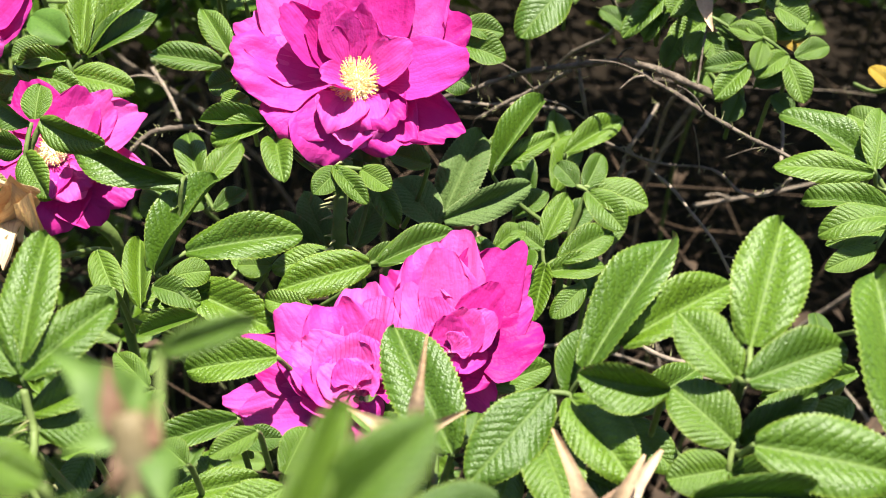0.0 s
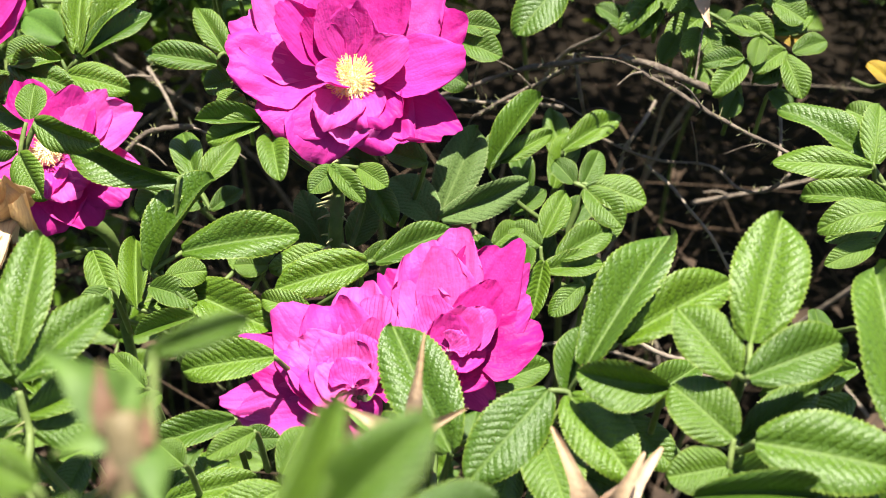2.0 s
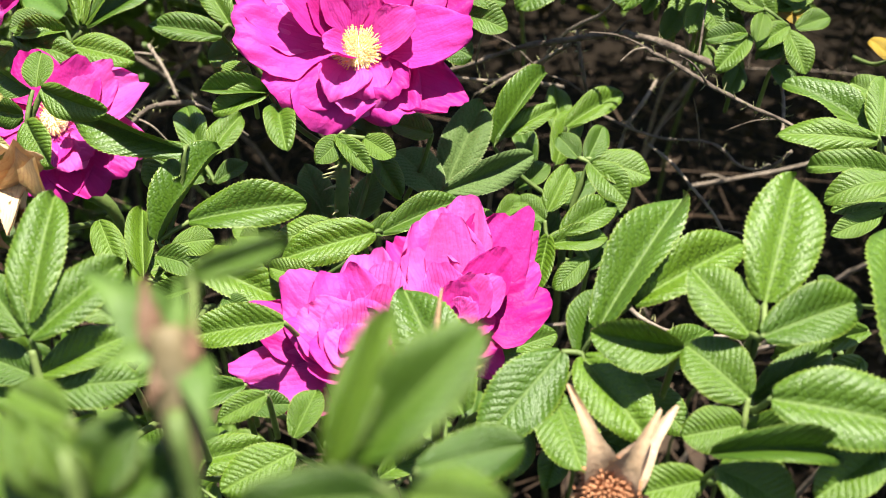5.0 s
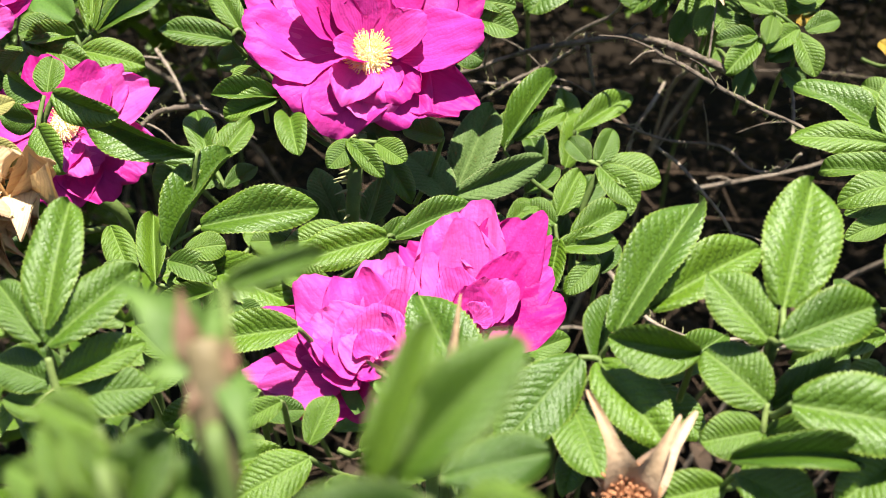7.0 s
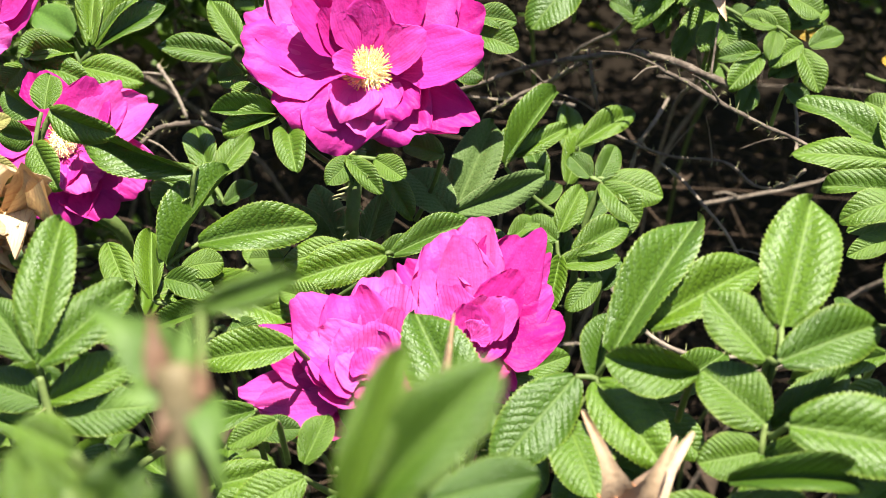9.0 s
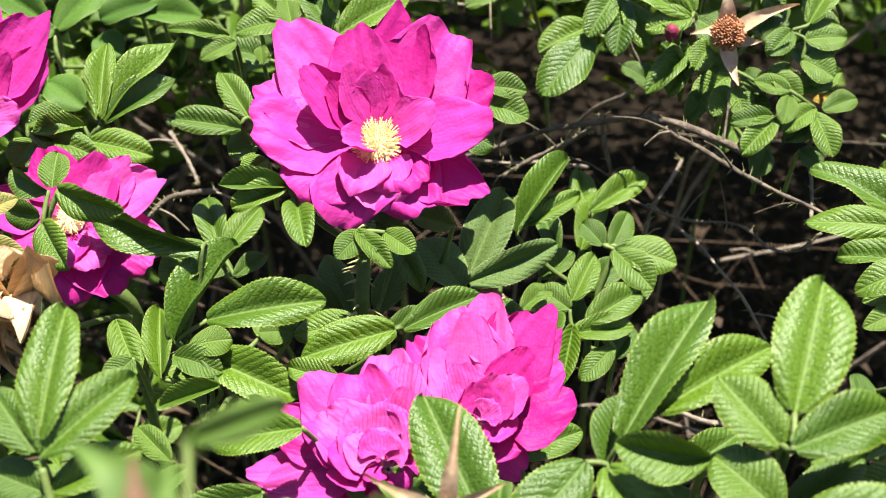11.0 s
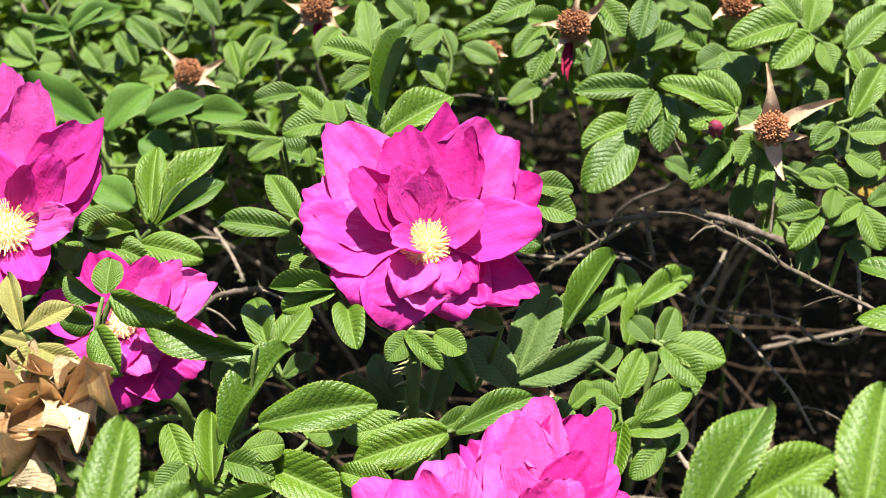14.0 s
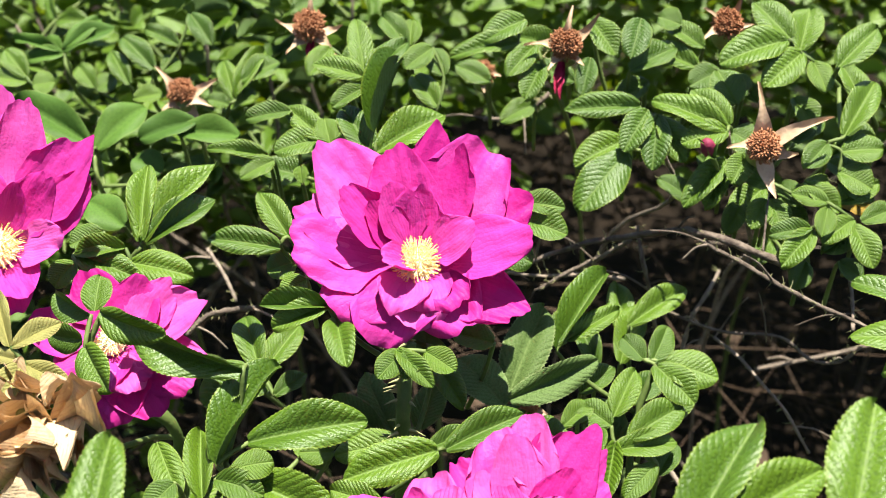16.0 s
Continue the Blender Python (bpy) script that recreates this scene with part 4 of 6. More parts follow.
# shoots round the spent roses
cane_v = cane([(0.1605, 0.9491, -0.0100), (0.1459, 0.8891, 0.4868), (0.1260, 0.7091, 0.7388), (0.1095, 0.5591, 0.8488), (0.1014, 0.5532, 0.8798), (0.0935, 0.5437, 0.9144)], [0.0012, 0.0011, 0.0011, 0.0010, 0.0010, 0.0009], prickles=8, seed=14, woody=True)
leaf(cane_v, (0.0983, 0.5495, 0.8934),
     ((0.0919, 0.5391, 0.9165), (0.0632, 0.5502, 0.9264), 0.0139, 0, 1, 1),
     ((0.0951, 0.5489, 0.9134), (0.0812, 0.5624, 0.9246), 0.0137, 0, 1, 1),
     ((0.0925, 0.5387, 0.9159), (0.0735, 0.5344, 0.9134), 0.0132, 0, 1, 1),
     ((0.0978, 0.5570, 0.9072), (0.1089, 0.5508, 0.9018), 0.0163, 0, 1, 1),
     ((0.1005, 0.5628, 0.9174), (0.0937, 0.5755, 0.9278), 0.0155, 0, 1, 1))
leaf(cane_v, (0.1025, 0.5540, 0.8757),
     ((0.1017, 0.5387, 0.9050), (0.0935, 0.5283, 0.8975), 0.0120, 0, 1, 1),
     ((0.0933, 0.5420, 0.9012), (0.0741, 0.5253, 0.8894), 0.0118, 0, 1, 1),
     ((0.0942, 0.5454, 0.8970), (0.0835, 0.5298, 0.8855), 0.0108, 0, 1, 1),
     ((0.1082, 0.5298, 0.8886), (0.1011, 0.5194, 0.8812), 0.0106, 0, 1, 1),
     ((0.1105, 0.5298, 0.8886), (0.1135, 0.5186, 0.8800), 0.0112, 0, 1, 1),
     ((0.1113, 0.5500, 0.8837), (0.0969, 0.5394, 0.8762), 0.0146, 0, 1, 1))
cane_w = cane([(0.0421, 0.9776, -0.0100), (0.0383, 0.9176, 0.4986), (0.0600, 0.7376, 0.7506), (0.0780, 0.5876, 0.8606), (0.0705, 0.5611, 0.8957), (0.0619, 0.5560, 0.9177)], [0.0012, 0.0011, 0.0011, 0.0010, 0.0010, 0.0009], prickles=8, seed=15, woody=True)
leaf(cane_w, (0.0693, 0.5604, 0.8987),
     ((0.0585, 0.5524, 0.9219), (0.0267, 0.5506, 0.9219), 0.0124, 0, 1, 1),
     ((0.0617, 0.5517, 0.9203), (0.0507, 0.5367, 0.9094), 0.0132, 0, 1, 1),
     ((0.0659, 0.5508, 0.9185), (0.0617, 0.5309, 0.9036), 0.0130, 0, 1, 1),
     ((0.0670, 0.5503, 0.9175), (0.0753, 0.5343, 0.9049), 0.0123, 0, 1, 1),
     ((0.0526, 0.5433, 0.9058), (0.0319, 0.5223, 0.8909), 0.0190, 0, 0, 1),
     ((0.0538, 0.5639, 0.9016), (0.0320, 0.5545, 0.8952), 0.0157, 0, 1, 1))
cane_x = cane([(0.1926, 0.9925, -0.0100), (0.1751, 0.9325, 0.5198), (0.1731, 0.7525, 0.7718), (0.1714, 0.6025, 0.8818), (0.1460, 0.5761, 0.9182), (0.1215, 0.5716, 0.9422)], [0.0016, 0.0014, 0.0013, 0.0012, 0.0011, 0.0010], prickles=8, seed=16)
leaf(cane_x, (0.1356, 0.5742, 0.9284),
     ((0.1210, 0.5713, 0.9418), (0.0922, 0.5626, 0.9364), 0.0174, 0, 1, 1),
     ((0.1226, 0.5716, 0.9422), (0.1092, 0.5855, 0.9538), 0.0151, 0, 1, 1),
     ((0.1265, 0.5692, 0.9377), (0.1332, 0.5857, 0.9505), 0.0147, 0, 1, 1),
     ((0.1272, 0.5688, 0.9369), (0.1097, 0.5553, 0.9273), 0.0150, 0, 1, 1),
     ((0.1318, 0.5671, 0.9336), (0.1358, 0.5554, 0.9244), 0.0115, 0, 1, 1))
leaf(cane_x, (0.1460, 0.5761, 0.9182),
     ((0.1399, 0.5382, 0.9121), (0.1563, 0.5592, 0.9277), 0.0130, 0, 1, 1),
     ((0.1386, 0.5351, 0.9068), (0.1559, 0.5364, 0.9069), 0.0142, 0, 1, 1),
     ((0.1329, 0.5367, 0.9100), (0.1224, 0.5274, 0.9034), 0.0111, 0, 1, 1),
     ((0.1372, 0.5312, 0.8998), (0.1499, 0.5252, 0.8947), 0.0146, 0, 1, 1))
leaf(cane_x, (0.1411, 0.5752, 0.9230),
     ((0.1383, 0.5519, 0.9368), (0.1569, 0.5668, 0.9477), 0.0146, 0, 1, 1))
leaf(cane_x, (0.1479, 0.5780, 0.9155),
     ((0.1411, 0.5173, 0.8850), (0.1273, 0.5091, 0.8795), 0.0102, 0, 1, 1),
     ((0.1410, 0.5162, 0.8830), (0.1468, 0.5013, 0.8717), 0.0122, 0, 1, 1),
     ((0.1444, 0.5168, 0.8839), (0.1590, 0.5220, 0.8871), 0.0100, 0, 1, 1),
     ((0.1251, 0.5149, 0.8816), (0.1103, 0.5022, 0.8728), 0.0114, 0, 1, 1),
     ((0.1239, 0.5155, 0.8826), (0.1068, 0.5128, 0.8815), 0.0094, 0, 1, 1),
     ((0.1310, 0.5205, 0.8913), (0.1168, 0.5238, 0.8944), 0.0094, 0, 1, 1),
     ((0.1310, 0.5194, 0.8893), (0.1271, 0.5093, 0.8819), 0.0091, 0, 1, 1))
leaf(cane_x, (0.1550, 0.5854, 0.9054),
     ((0.1521, 0.5303, 0.8870), (0.1392, 0.5363, 0.8922), 0.0118, 0, 1, 1))
leaf(cane_x, (0.1492, 0.5794, 0.9136),
     ((0.1220, 0.5288, 0.8861), (0.1151, 0.5370, 0.8926), 0.0113, 0, 1, 1),
     ((0.1232, 0.5299, 0.8881), (0.1349, 0.5383, 0.8939), 0.0104, 0, 1, 1),
     ((0.1237, 0.5175, 0.8659), (0.1176, 0.5073, 0.8586), 0.0101, 0, 1, 1),
     ((0.1107, 0.5332, 0.8946), (0.1005, 0.5351, 0.8966), 0.0106, 0, 1, 1),
     ((0.1375, 0.5177, 0.8653), (0.1457, 0.5117, 0.8605), 0.0104, 0, 1, 1))
cane_y = cane([(0.0770, 1.0118, -0.0100), (0.0700, 0.9518, 0.5213), (0.0504, 0.7718, 0.7733), (0.0340, 0.6218, 0.8833), (0.0249, 0.6040, 0.9135), (0.0168, 0.5935, 0.9363)], [0.0016, 0.0014, 0.0013, 0.0012, 0.0011, 0.0010], prickles=8, seed=17)
leaf(cane_y, (0.0235, 0.6022, 0.9174),
     ((0.0098, 0.5887, 0.9383), (-0.0200, 0.5830, 0.9353), 0.0115, 0, 1, 1),
     ((0.0170, 0.5881, 0.9368), (0.0043, 0.5756, 0.9276), 0.0119, 0, 1, 1),
     ((0.0200, 0.5841, 0.9294), (0.0115, 0.5703, 0.9192), 0.0114, 0, 1, 1),
     ((0.0132, 0.5935, 0.9467), (-0.0053, 0.5855, 0.9413), 0.0140, 0, 1, 1),
     ((0.0407, 0.5855, 0.9308), (0.0361, 0.5711, 0.9199), 0.0097, 0, 1, 1),
     ((0.0576, 0.5833, 0.9259), (0.0779, 0.5925, 0.9321), 0.0135, 0, 1, 1),
     ((0.0630, 0.5941, 0.9448), (0.0573, 0.5785, 0.9330), 0.0136, 0, 1, 1))
cane_o = cane([(-0.2784, 1.0727, -0.0100), (-0.2531, 1.0127, 0.5214), (-0.2313, 0.8327, 0.7734), (-0.2131, 0.6827, 0.8834), (-0.2140, 0.6740, 0.9088)], [0.0013, 0.0012, 0.0012, 0.0011, 0.0010], "smooth pale green shoot with broad leaves", prickles=0, seed=18)
leaf(cane_o, (-0.2133, 0.6804, 0.8901),
     ((-0.2140, 0.6744, 0.9096), (-0.1888, 0.6858, 0.9173), 0.0119, 0, 1, 1),
     ((-0.2131, 0.6751, 0.9107), (-0.1970, 0.6892, 0.9211), 0.0110, 0, 1, 1),
     ((-0.2153, 0.6748, 0.9103), (-0.2238, 0.6798, 0.9147), 0.0088, 0, 1, 1),
     ((-0.2159, 0.6743, 0.9096), (-0.2398, 0.6800, 0.9151), 0.0076, 0, 1, 1),
     ((-0.2140, 0.6737, 0.9083), (-0.2320, 0.6709, 0.9070), 0.0103, 0, 1, 1), kind="smooth")
cane_p = cane([(-0.1773, 1.0491, -0.0100), (-0.1612, 0.9891, 0.5175), (-0.1636, 0.8091, 0.7695), (-0.1656, 0.6591, 0.8795), (-0.1647, 0.6513, 0.9065)], [0.0013, 0.0012, 0.0012, 0.0011, 0.0010], prickles=8, seed=19)
leaf(cane_p, (-0.1651, 0.6547, 0.8948),
     ((-0.1624, 0.6423, 0.9108), (-0.1791, 0.6567, 0.9228), 0.0127, 0, 1, 1),
     ((-0.1742, 0.6385, 0.9046), (-0.1848, 0.6534, 0.9168), 0.0098, 0, 1, 1),
     ((-0.1500, 0.6480, 0.9202), (-0.1668, 0.6552, 0.9267), 0.0094, 0, 1, 1),
     ((-0.1442, 0.6553, 0.9330), (-0.1332, 0.6426, 0.9225), 0.0114, 0, 1, 1),
     ((-0.1584, 0.6420, 0.9099), (-0.1507, 0.6470, 0.9135), 0.0110, 0, 1, 1),
     ((-0.1722, 0.6353, 0.8987), (-0.1590, 0.6379, 0.9001), 0.0109, 0, 1, 1))
leaf(cane_p, (-0.1651, 0.6544, 0.8960),
     ((-0.1205, 0.6170, 0.9040), (-0.1272, 0.6341, 0.9177), 0.0100, 0, 1, 1),
     ((-0.1199, 0.6173, 0.9045), (-0.1077, 0.6379, 0.9201), 0.0120, 0, 2, 1),
     ((-0.1176, 0.6214, 0.9117), (-0.1001, 0.6297, 0.9174), 0.0136, 0, 1, 1),
     ((-0.1178, 0.6173, 0.9044), (-0.1139, 0.6221, 0.9079), 0.0117, 0, 1, 1),
     ((-0.1231, 0.6159, 0.9023), (-0.1337, 0.6182, 0.9045), 0.0088, 0, 1, 1))
leaf(cane_p, (-0.1655, 0.6579, 0.8838),
     ((-0.2263, 0.6493, 0.9064), (-0.2389, 0.6616, 0.9166), 0.0121, 0, 1, 1),
     ((-0.2263, 0.6480, 0.9040), (-0.2431, 0.6503, 0.9065), 0.0124, 0, 1, 1),
     ((-0.2236, 0.6473, 0.9027), (-0.2129, 0.6487, 0.9033), 0.0144, 0, 1, 1))
leaf(cane_p, (-0.1655, 0.6587, 0.8809),
     ((-0.1936, 0.6470, 0.9004), (-0.2029, 0.6569, 0.9085), 0.0110, 0, 1, 1),
     ((-0.1923, 0.6463, 0.8992), (-0.1847, 0.6526, 0.9037), 0.0131, 0, 1, 1))
leaf(cane_t, (-0.0479, 0.5622, 0.8834),
     ((-0.0379, 0.5828, 0.9408), (-0.0488, 0.5945, 0.9504), 0.0112, 0, 1, 1),
     ((-0.0367, 0.5829, 0.9407), (-0.0354, 0.5928, 0.9485), 0.0098, 0, 1, 1),
     ((-0.0271, 0.5824, 0.9393), (-0.0392, 0.5739, 0.9333), 0.0119, 0, 1, 1),
     ((-0.0254, 0.5700, 0.9171), (-0.0361, 0.5831, 0.9278), 0.0116, 0, 1, 1),
     ((-0.0226, 0.5765, 0.9286), (-0.0285, 0.5875, 0.9374), 0.0114, 0, 1, 1))
leaf(cane_t, (-0.0477, 0.5840, 0.8674),
     ((-0.0735, 0.6103, 0.9304), (-0.0833, 0.5989, 0.9217), 0.0122, 0, 1, 1),
     ((-0.0685, 0.6079, 0.9258), (-0.0533, 0.6126, 0.9289), 0.0120, 0, 1, 1))
leaf(cane_w, (0.0730, 0.5700, 0.8840),
     ((0.0876, 0.5890, 0.9240), (0.0638, 0.5970, 0.9314), 0.0128, 0, 1, 1),
     ((0.0974, 0.5882, 0.9222), (0.0833, 0.5823, 0.9182), 0.0134, 0, 1, 1),
     ((0.0807, 0.5979, 0.9404), (0.0713, 0.6011, 0.9434), 0.0130, 0, 1, 1),
     ((0.0903, 0.5932, 0.9314), (0.0765, 0.6020, 0.9390), 0.0115, 0, 1, 1),
     ((0.1022, 0.5873, 0.9203), (0.1122, 0.5772, 0.9120), 0.0072, 0, 1, 1))
leaf(cane_w, (0.0619, 0.5560, 0.9177),
     ((0.0416, 0.5986, 0.9440), (0.0521, 0.5840, 0.9320), 0.0132, 0, 1, 1))
leaf(cane_v, (0.1014, 0.5532, 0.8798),
     ((0.1049, 0.5733, 0.9155), (0.0987, 0.5820, 0.9225), 0.0161, 0, 1, 1),
     ((0.1266, 0.5735, 0.9147), (0.1346, 0.5627, 0.9060), 0.0119, 0, 1, 1),
     ((0.1261, 0.5641, 0.8978), (0.1398, 0.5752, 0.9057), 0.0114, 0, 1, 1))
leaf(cane_v, (0.1092, 0.5589, 0.8498),
     ((0.1546, 0.5562, 0.8820), (0.1415, 0.5647, 0.8891), 0.0129, 0, 1, 1))
leaf(cane_v, (0.1097, 0.5605, 0.8477),
     ((0.1201, 0.5417, 0.8580), (0.1284, 0.5333, 0.8514), 0.0122, 0, 1, 1),
     ((0.1175, 0.5528, 0.8576), (0.1090, 0.5441, 0.8514), 0.0113, 0, 1, 1))
leaf(cane_x, (0.1628, 0.5935, 0.8942),
     ((0.1447, 0.5520, 0.8750), (0.1577, 0.5493, 0.8724), 0.0094, 0, 1, 1), kind="yellow")
leaf(cane_x, (0.1714, 0.6025, 0.8818),
     ((0.1921, 0.5311, 0.8624), (0.1836, 0.5398, 0.8678), 0.0095, 0, 1, 1), kind="yellow")
leaf(cane_x, (0.1673, 0.5982, 0.8877),
     ((0.1282, 0.5671, 0.8615), (0.1209, 0.5700, 0.8634), 0.0104, 0, 1, 1),
     ((0.1474, 0.5609, 0.8702), (0.1449, 0.5682, 0.8748), 0.0081, 0, 1, 1), kind="yellow")

# further leaves in the thicket round the roses
leaf(cane_m, (-0.0931, 0.4648, 0.8452),
     ((-0.0924, 0.4525, 0.8625), (-0.1006, 0.4775, 0.8719), 0.0125, 0, 1, 1),
     ((-0.0898, 0.4530, 0.8632), (-0.0784, 0.4706, 0.8712), 0.0125, 0, 1, 1),
     ((-0.0855, 0.4387, 0.8604), (-0.0745, 0.4473, 0.8641), 0.0080, 0, 1, 1),
     ((-0.0886, 0.4491, 0.8576), (-0.1018, 0.4480, 0.8559), 0.0085, 0, 1, 1))
leaf(cane_m, (-0.0918, 0.3809, 0.8649),
     ((-0.0942, 0.3678, 0.8775), (-0.0787, 0.3631, 0.8745), 0.0105, 0, 1, 2),
     ((-0.0722, 0.3582, 0.8677), (-0.0646, 0.3513, 0.8649), 0.0090, 0, 1, 1))
leaf(cane_a, (-0.0429, 0.4444, 0.8345),
     ((-0.0439, 0.4423, 0.8401), (-0.0548, 0.4638, 0.8532), 0.0130, 0, 0, 1),
     ((-0.0466, 0.4375, 0.8419), (-0.0662, 0.4499, 0.8505), 0.0124, 0, 1, 1),
     ((-0.0344, 0.4509, 0.8352), (-0.0256, 0.4651, 0.8469), 0.0132, 0, 1, 1),
     ((-0.0522, 0.4281, 0.8458), (-0.0353, 0.4213, 0.8452), 0.0104, 0, 1, 1), kind="under")
leaf(cane_s, (0.0364, 0.4763, 0.8117),
     ((0.0286, 0.4696, 0.8369), (0.0420, 0.4778, 0.8436), 0.0104, 0, 1, 1),
     ((0.0432, 0.4528, 0.8219), (0.0348, 0.4728, 0.8329), 0.0135, 10, 1, 1),
     ((0.0366, 0.4878, 0.8369), (0.0306, 0.5066, 0.8463), 0.0107, 0, 1, 1),
     ((0.0484, 0.5092, 0.8241), (0.0574, 0.5316, 0.8390), 0.0136, 0, 1, 1),
     ((0.0519, 0.5240, 0.8279), (0.0497, 0.5462, 0.8422), 0.0124, 0, 1, 1),
     ((0.0642, 0.4741, 0.8180), (0.0748, 0.4878, 0.8289), 0.0116, 0, 1, 1))
leaf(cane_s, (0.0211, 0.4523, 0.8120),
     ((0.0198, 0.4309, 0.8338), (0.0130, 0.4447, 0.8447), 0.0107, 0, 1, 1),
     ((0.0279, 0.4283, 0.8303), (0.0335, 0.4461, 0.8383), 0.0103, 0, 2, 1),
     ((0.0563, 0.4429, 0.8168), (0.0642, 0.4537, 0.8237), 0.0098, 0, 1, 1),
     ((0.0204, 0.4502, 0.8352), (0.0318, 0.4592, 0.8396), 0.0097, 0, 1, 1))
leaf(cane_rl, (0.0359, 0.2855, 0.8705),
     ((0.0362, 0.2734, 0.8847), (0.0530, 0.2645, 0.8827), 0.0092, 0, 1, 2),
     ((0.0276, 0.2709, 0.8843), (0.0235, 0.2568, 0.8815), 0.0088, 0, 1, 1),
     ((0.0191, 0.2781, 0.8858), (0.0138, 0.2623, 0.8806), 0.0104, 0, 0, 1))
leaf(cane_r, (0.1083, 0.2989, 0.8910),
     ((0.1110, 0.2908, 0.9058), (0.0848, 0.2851, 0.9023), 0.0093, 0, 1, 1),
     ((0.1086, 0.3138, 0.8949), (0.1095, 0.3281, 0.8979), 0.0072, 0, 1, 1),
     ((0.1081, 0.2825, 0.9025), (0.0932, 0.2730, 0.8973), 0.0103, 0, 1, 1))
leaf(cane_l, (-0.1152, 0.2763, 0.8893),
     ((-0.1167, 0.2726, 0.8927), (-0.1014, 0.2676, 0.8912), 0.0088, 0, 1, 1),
     ((-0.0944, 0.2760, 0.8893), (-0.1000, 0.2626, 0.8840), 0.0094, 0, 1, 1),
     ((-0.1211, 0.2798, 0.8942), (-0.1261, 0.2680, 0.8912), 0.0088, 0, 1, 1),
     ((-0.0894, 0.2963, 0.8835), (-0.0792, 0.3045, 0.8867), 0.0069, 0, 1, 1),
     ((-0.0849, 0.3093, 0.8848), (-0.0955, 0.3189, 0.8896), 0.0081, 0, 1, 1))
leaf(cane_b, (-0.0375, 0.3013, 0.8567),
     ((-0.0304, 0.2938, 0.8636), (-0.0207, 0.2974, 0.8689), 0.0080, 0, 1, 1),
     ((-0.0206, 0.2809, 0.8628), (-0.0048, 0.2898, 0.8671), 0.0095, 0, 1, 1),
     ((-0.0391, 0.2775, 0.8664), (-0.0296, 0.2712, 0.8662), 0.0092, 0, 1, 1))
leaf(cane_m, (-0.0898, 0.3955, 0.8543),
     ((-0.0922, 0.3698, 0.8700), (-0.0819, 0.3783, 0.8744), 0.0113, 0, 2, 1),
     ((-0.1158, 0.3855, 0.8791), (-0.1068, 0.3687, 0.8689), 0.0110, 0, 1, 1),
     ((-0.1063, 0.3634, 0.8799), (-0.1142, 0.3551, 0.8757), 0.0099, 0, 1, 1),
     ((-0.0727, 0.4165, 0.8500), (-0.0608, 0.4251, 0.8545), 0.0113, 0, 1, 1),
     ((-0.0647, 0.4146, 0.8462), (-0.0771, 0.4239, 0.8533), 0.0113, 0, 1, 1))
leaf(cane_s, (0.0184, 0.4557, 0.8124),
     ((-0.0031, 0.4662, 0.8325), (0.0098, 0.4604, 0.8255), 0.0110, 0, 1, 1),
     ((0.0018, 0.4253, 0.8205), (0.0107, 0.4355, 0.8280), 0.0105, 0, 2, 1),
     ((0.0487, 0.4926, 0.8152), (0.0660, 0.5027, 0.8220), 0.0122, 0, 1, 1),
     ((0.0541, 0.4766, 0.8068), (0.0669, 0.4683, 0.8014), 0.0114, 0, 1, 1))
leaf(cane_x, (0.1546, 0.5562, 0.8820),
     ((0.1382, 0.5295, 0.8865), (0.1550, 0.5337, 0.8930), 0.0111, 0, 1, 1),
     ((0.1371, 0.5476, 0.8985), (0.1565, 0.5544, 0.9033), 0.0109, 0, 2, 1),
     ((0.1234, 0.5288, 0.8963), (0.1362, 0.5196, 0.8873), 0.0105, 0, 1, 1),
     ((0.1446, 0.5196, 0.8785), (0.1285, 0.5114, 0.8730), 0.0110, 0, 1, 1),
     ((0.1567, 0.5721, 0.9104), (0.1487, 0.5881, 0.9252), 0.0121, 0, 1, 1),
     ((0.1583, 0.5576, 0.8945), (0.1457, 0.5702, 0.9076), 0.0111, 0, 1, 1))
leaf(cane_v, (0.0879, 0.5735, 0.8757),
     ((0.0821, 0.5518, 0.8784), (0.0682, 0.5591, 0.8860), 0.0111, 0, 1, 1),
     ((0.0943, 0.5555, 0.8843), (0.0856, 0.5649, 0.8934), 0.0107, 0, 2, 1),
     ((0.1018, 0.5431, 0.8821), (0.0934, 0.5317, 0.8724), 0.0104, 0, 1, 1),
     ((0.1150, 0.5388, 0.8839), (0.1252, 0.5276, 0.8735), 0.0108, 0, 1, 1),
     ((0.0667, 0.5951, 0.9157), (0.0511, 0.5873, 0.9087), 0.0124, 0, 1, 1))
leaf(cane_w, (0.0390, 0.6216, 0.9032),
     ((0.0350, 0.6041, 0.9131), (0.0176, 0.6104, 0.9193), 0.0127, 0, 1, 1),
     ((0.0175, 0.6082, 0.9010), (0.0018, 0.6015, 0.8961), 0.0118, 0, 1, 1),
     ((0.0291, 0.6304, 0.9195), (0.0110, 0.6347, 0.9241), 0.0126, 0, 2, 1),
     ((-0.0027, 0.6224, 0.9070), (-0.0182, 0.6289, 0.9133), 0.0121, 0, 1, 1))

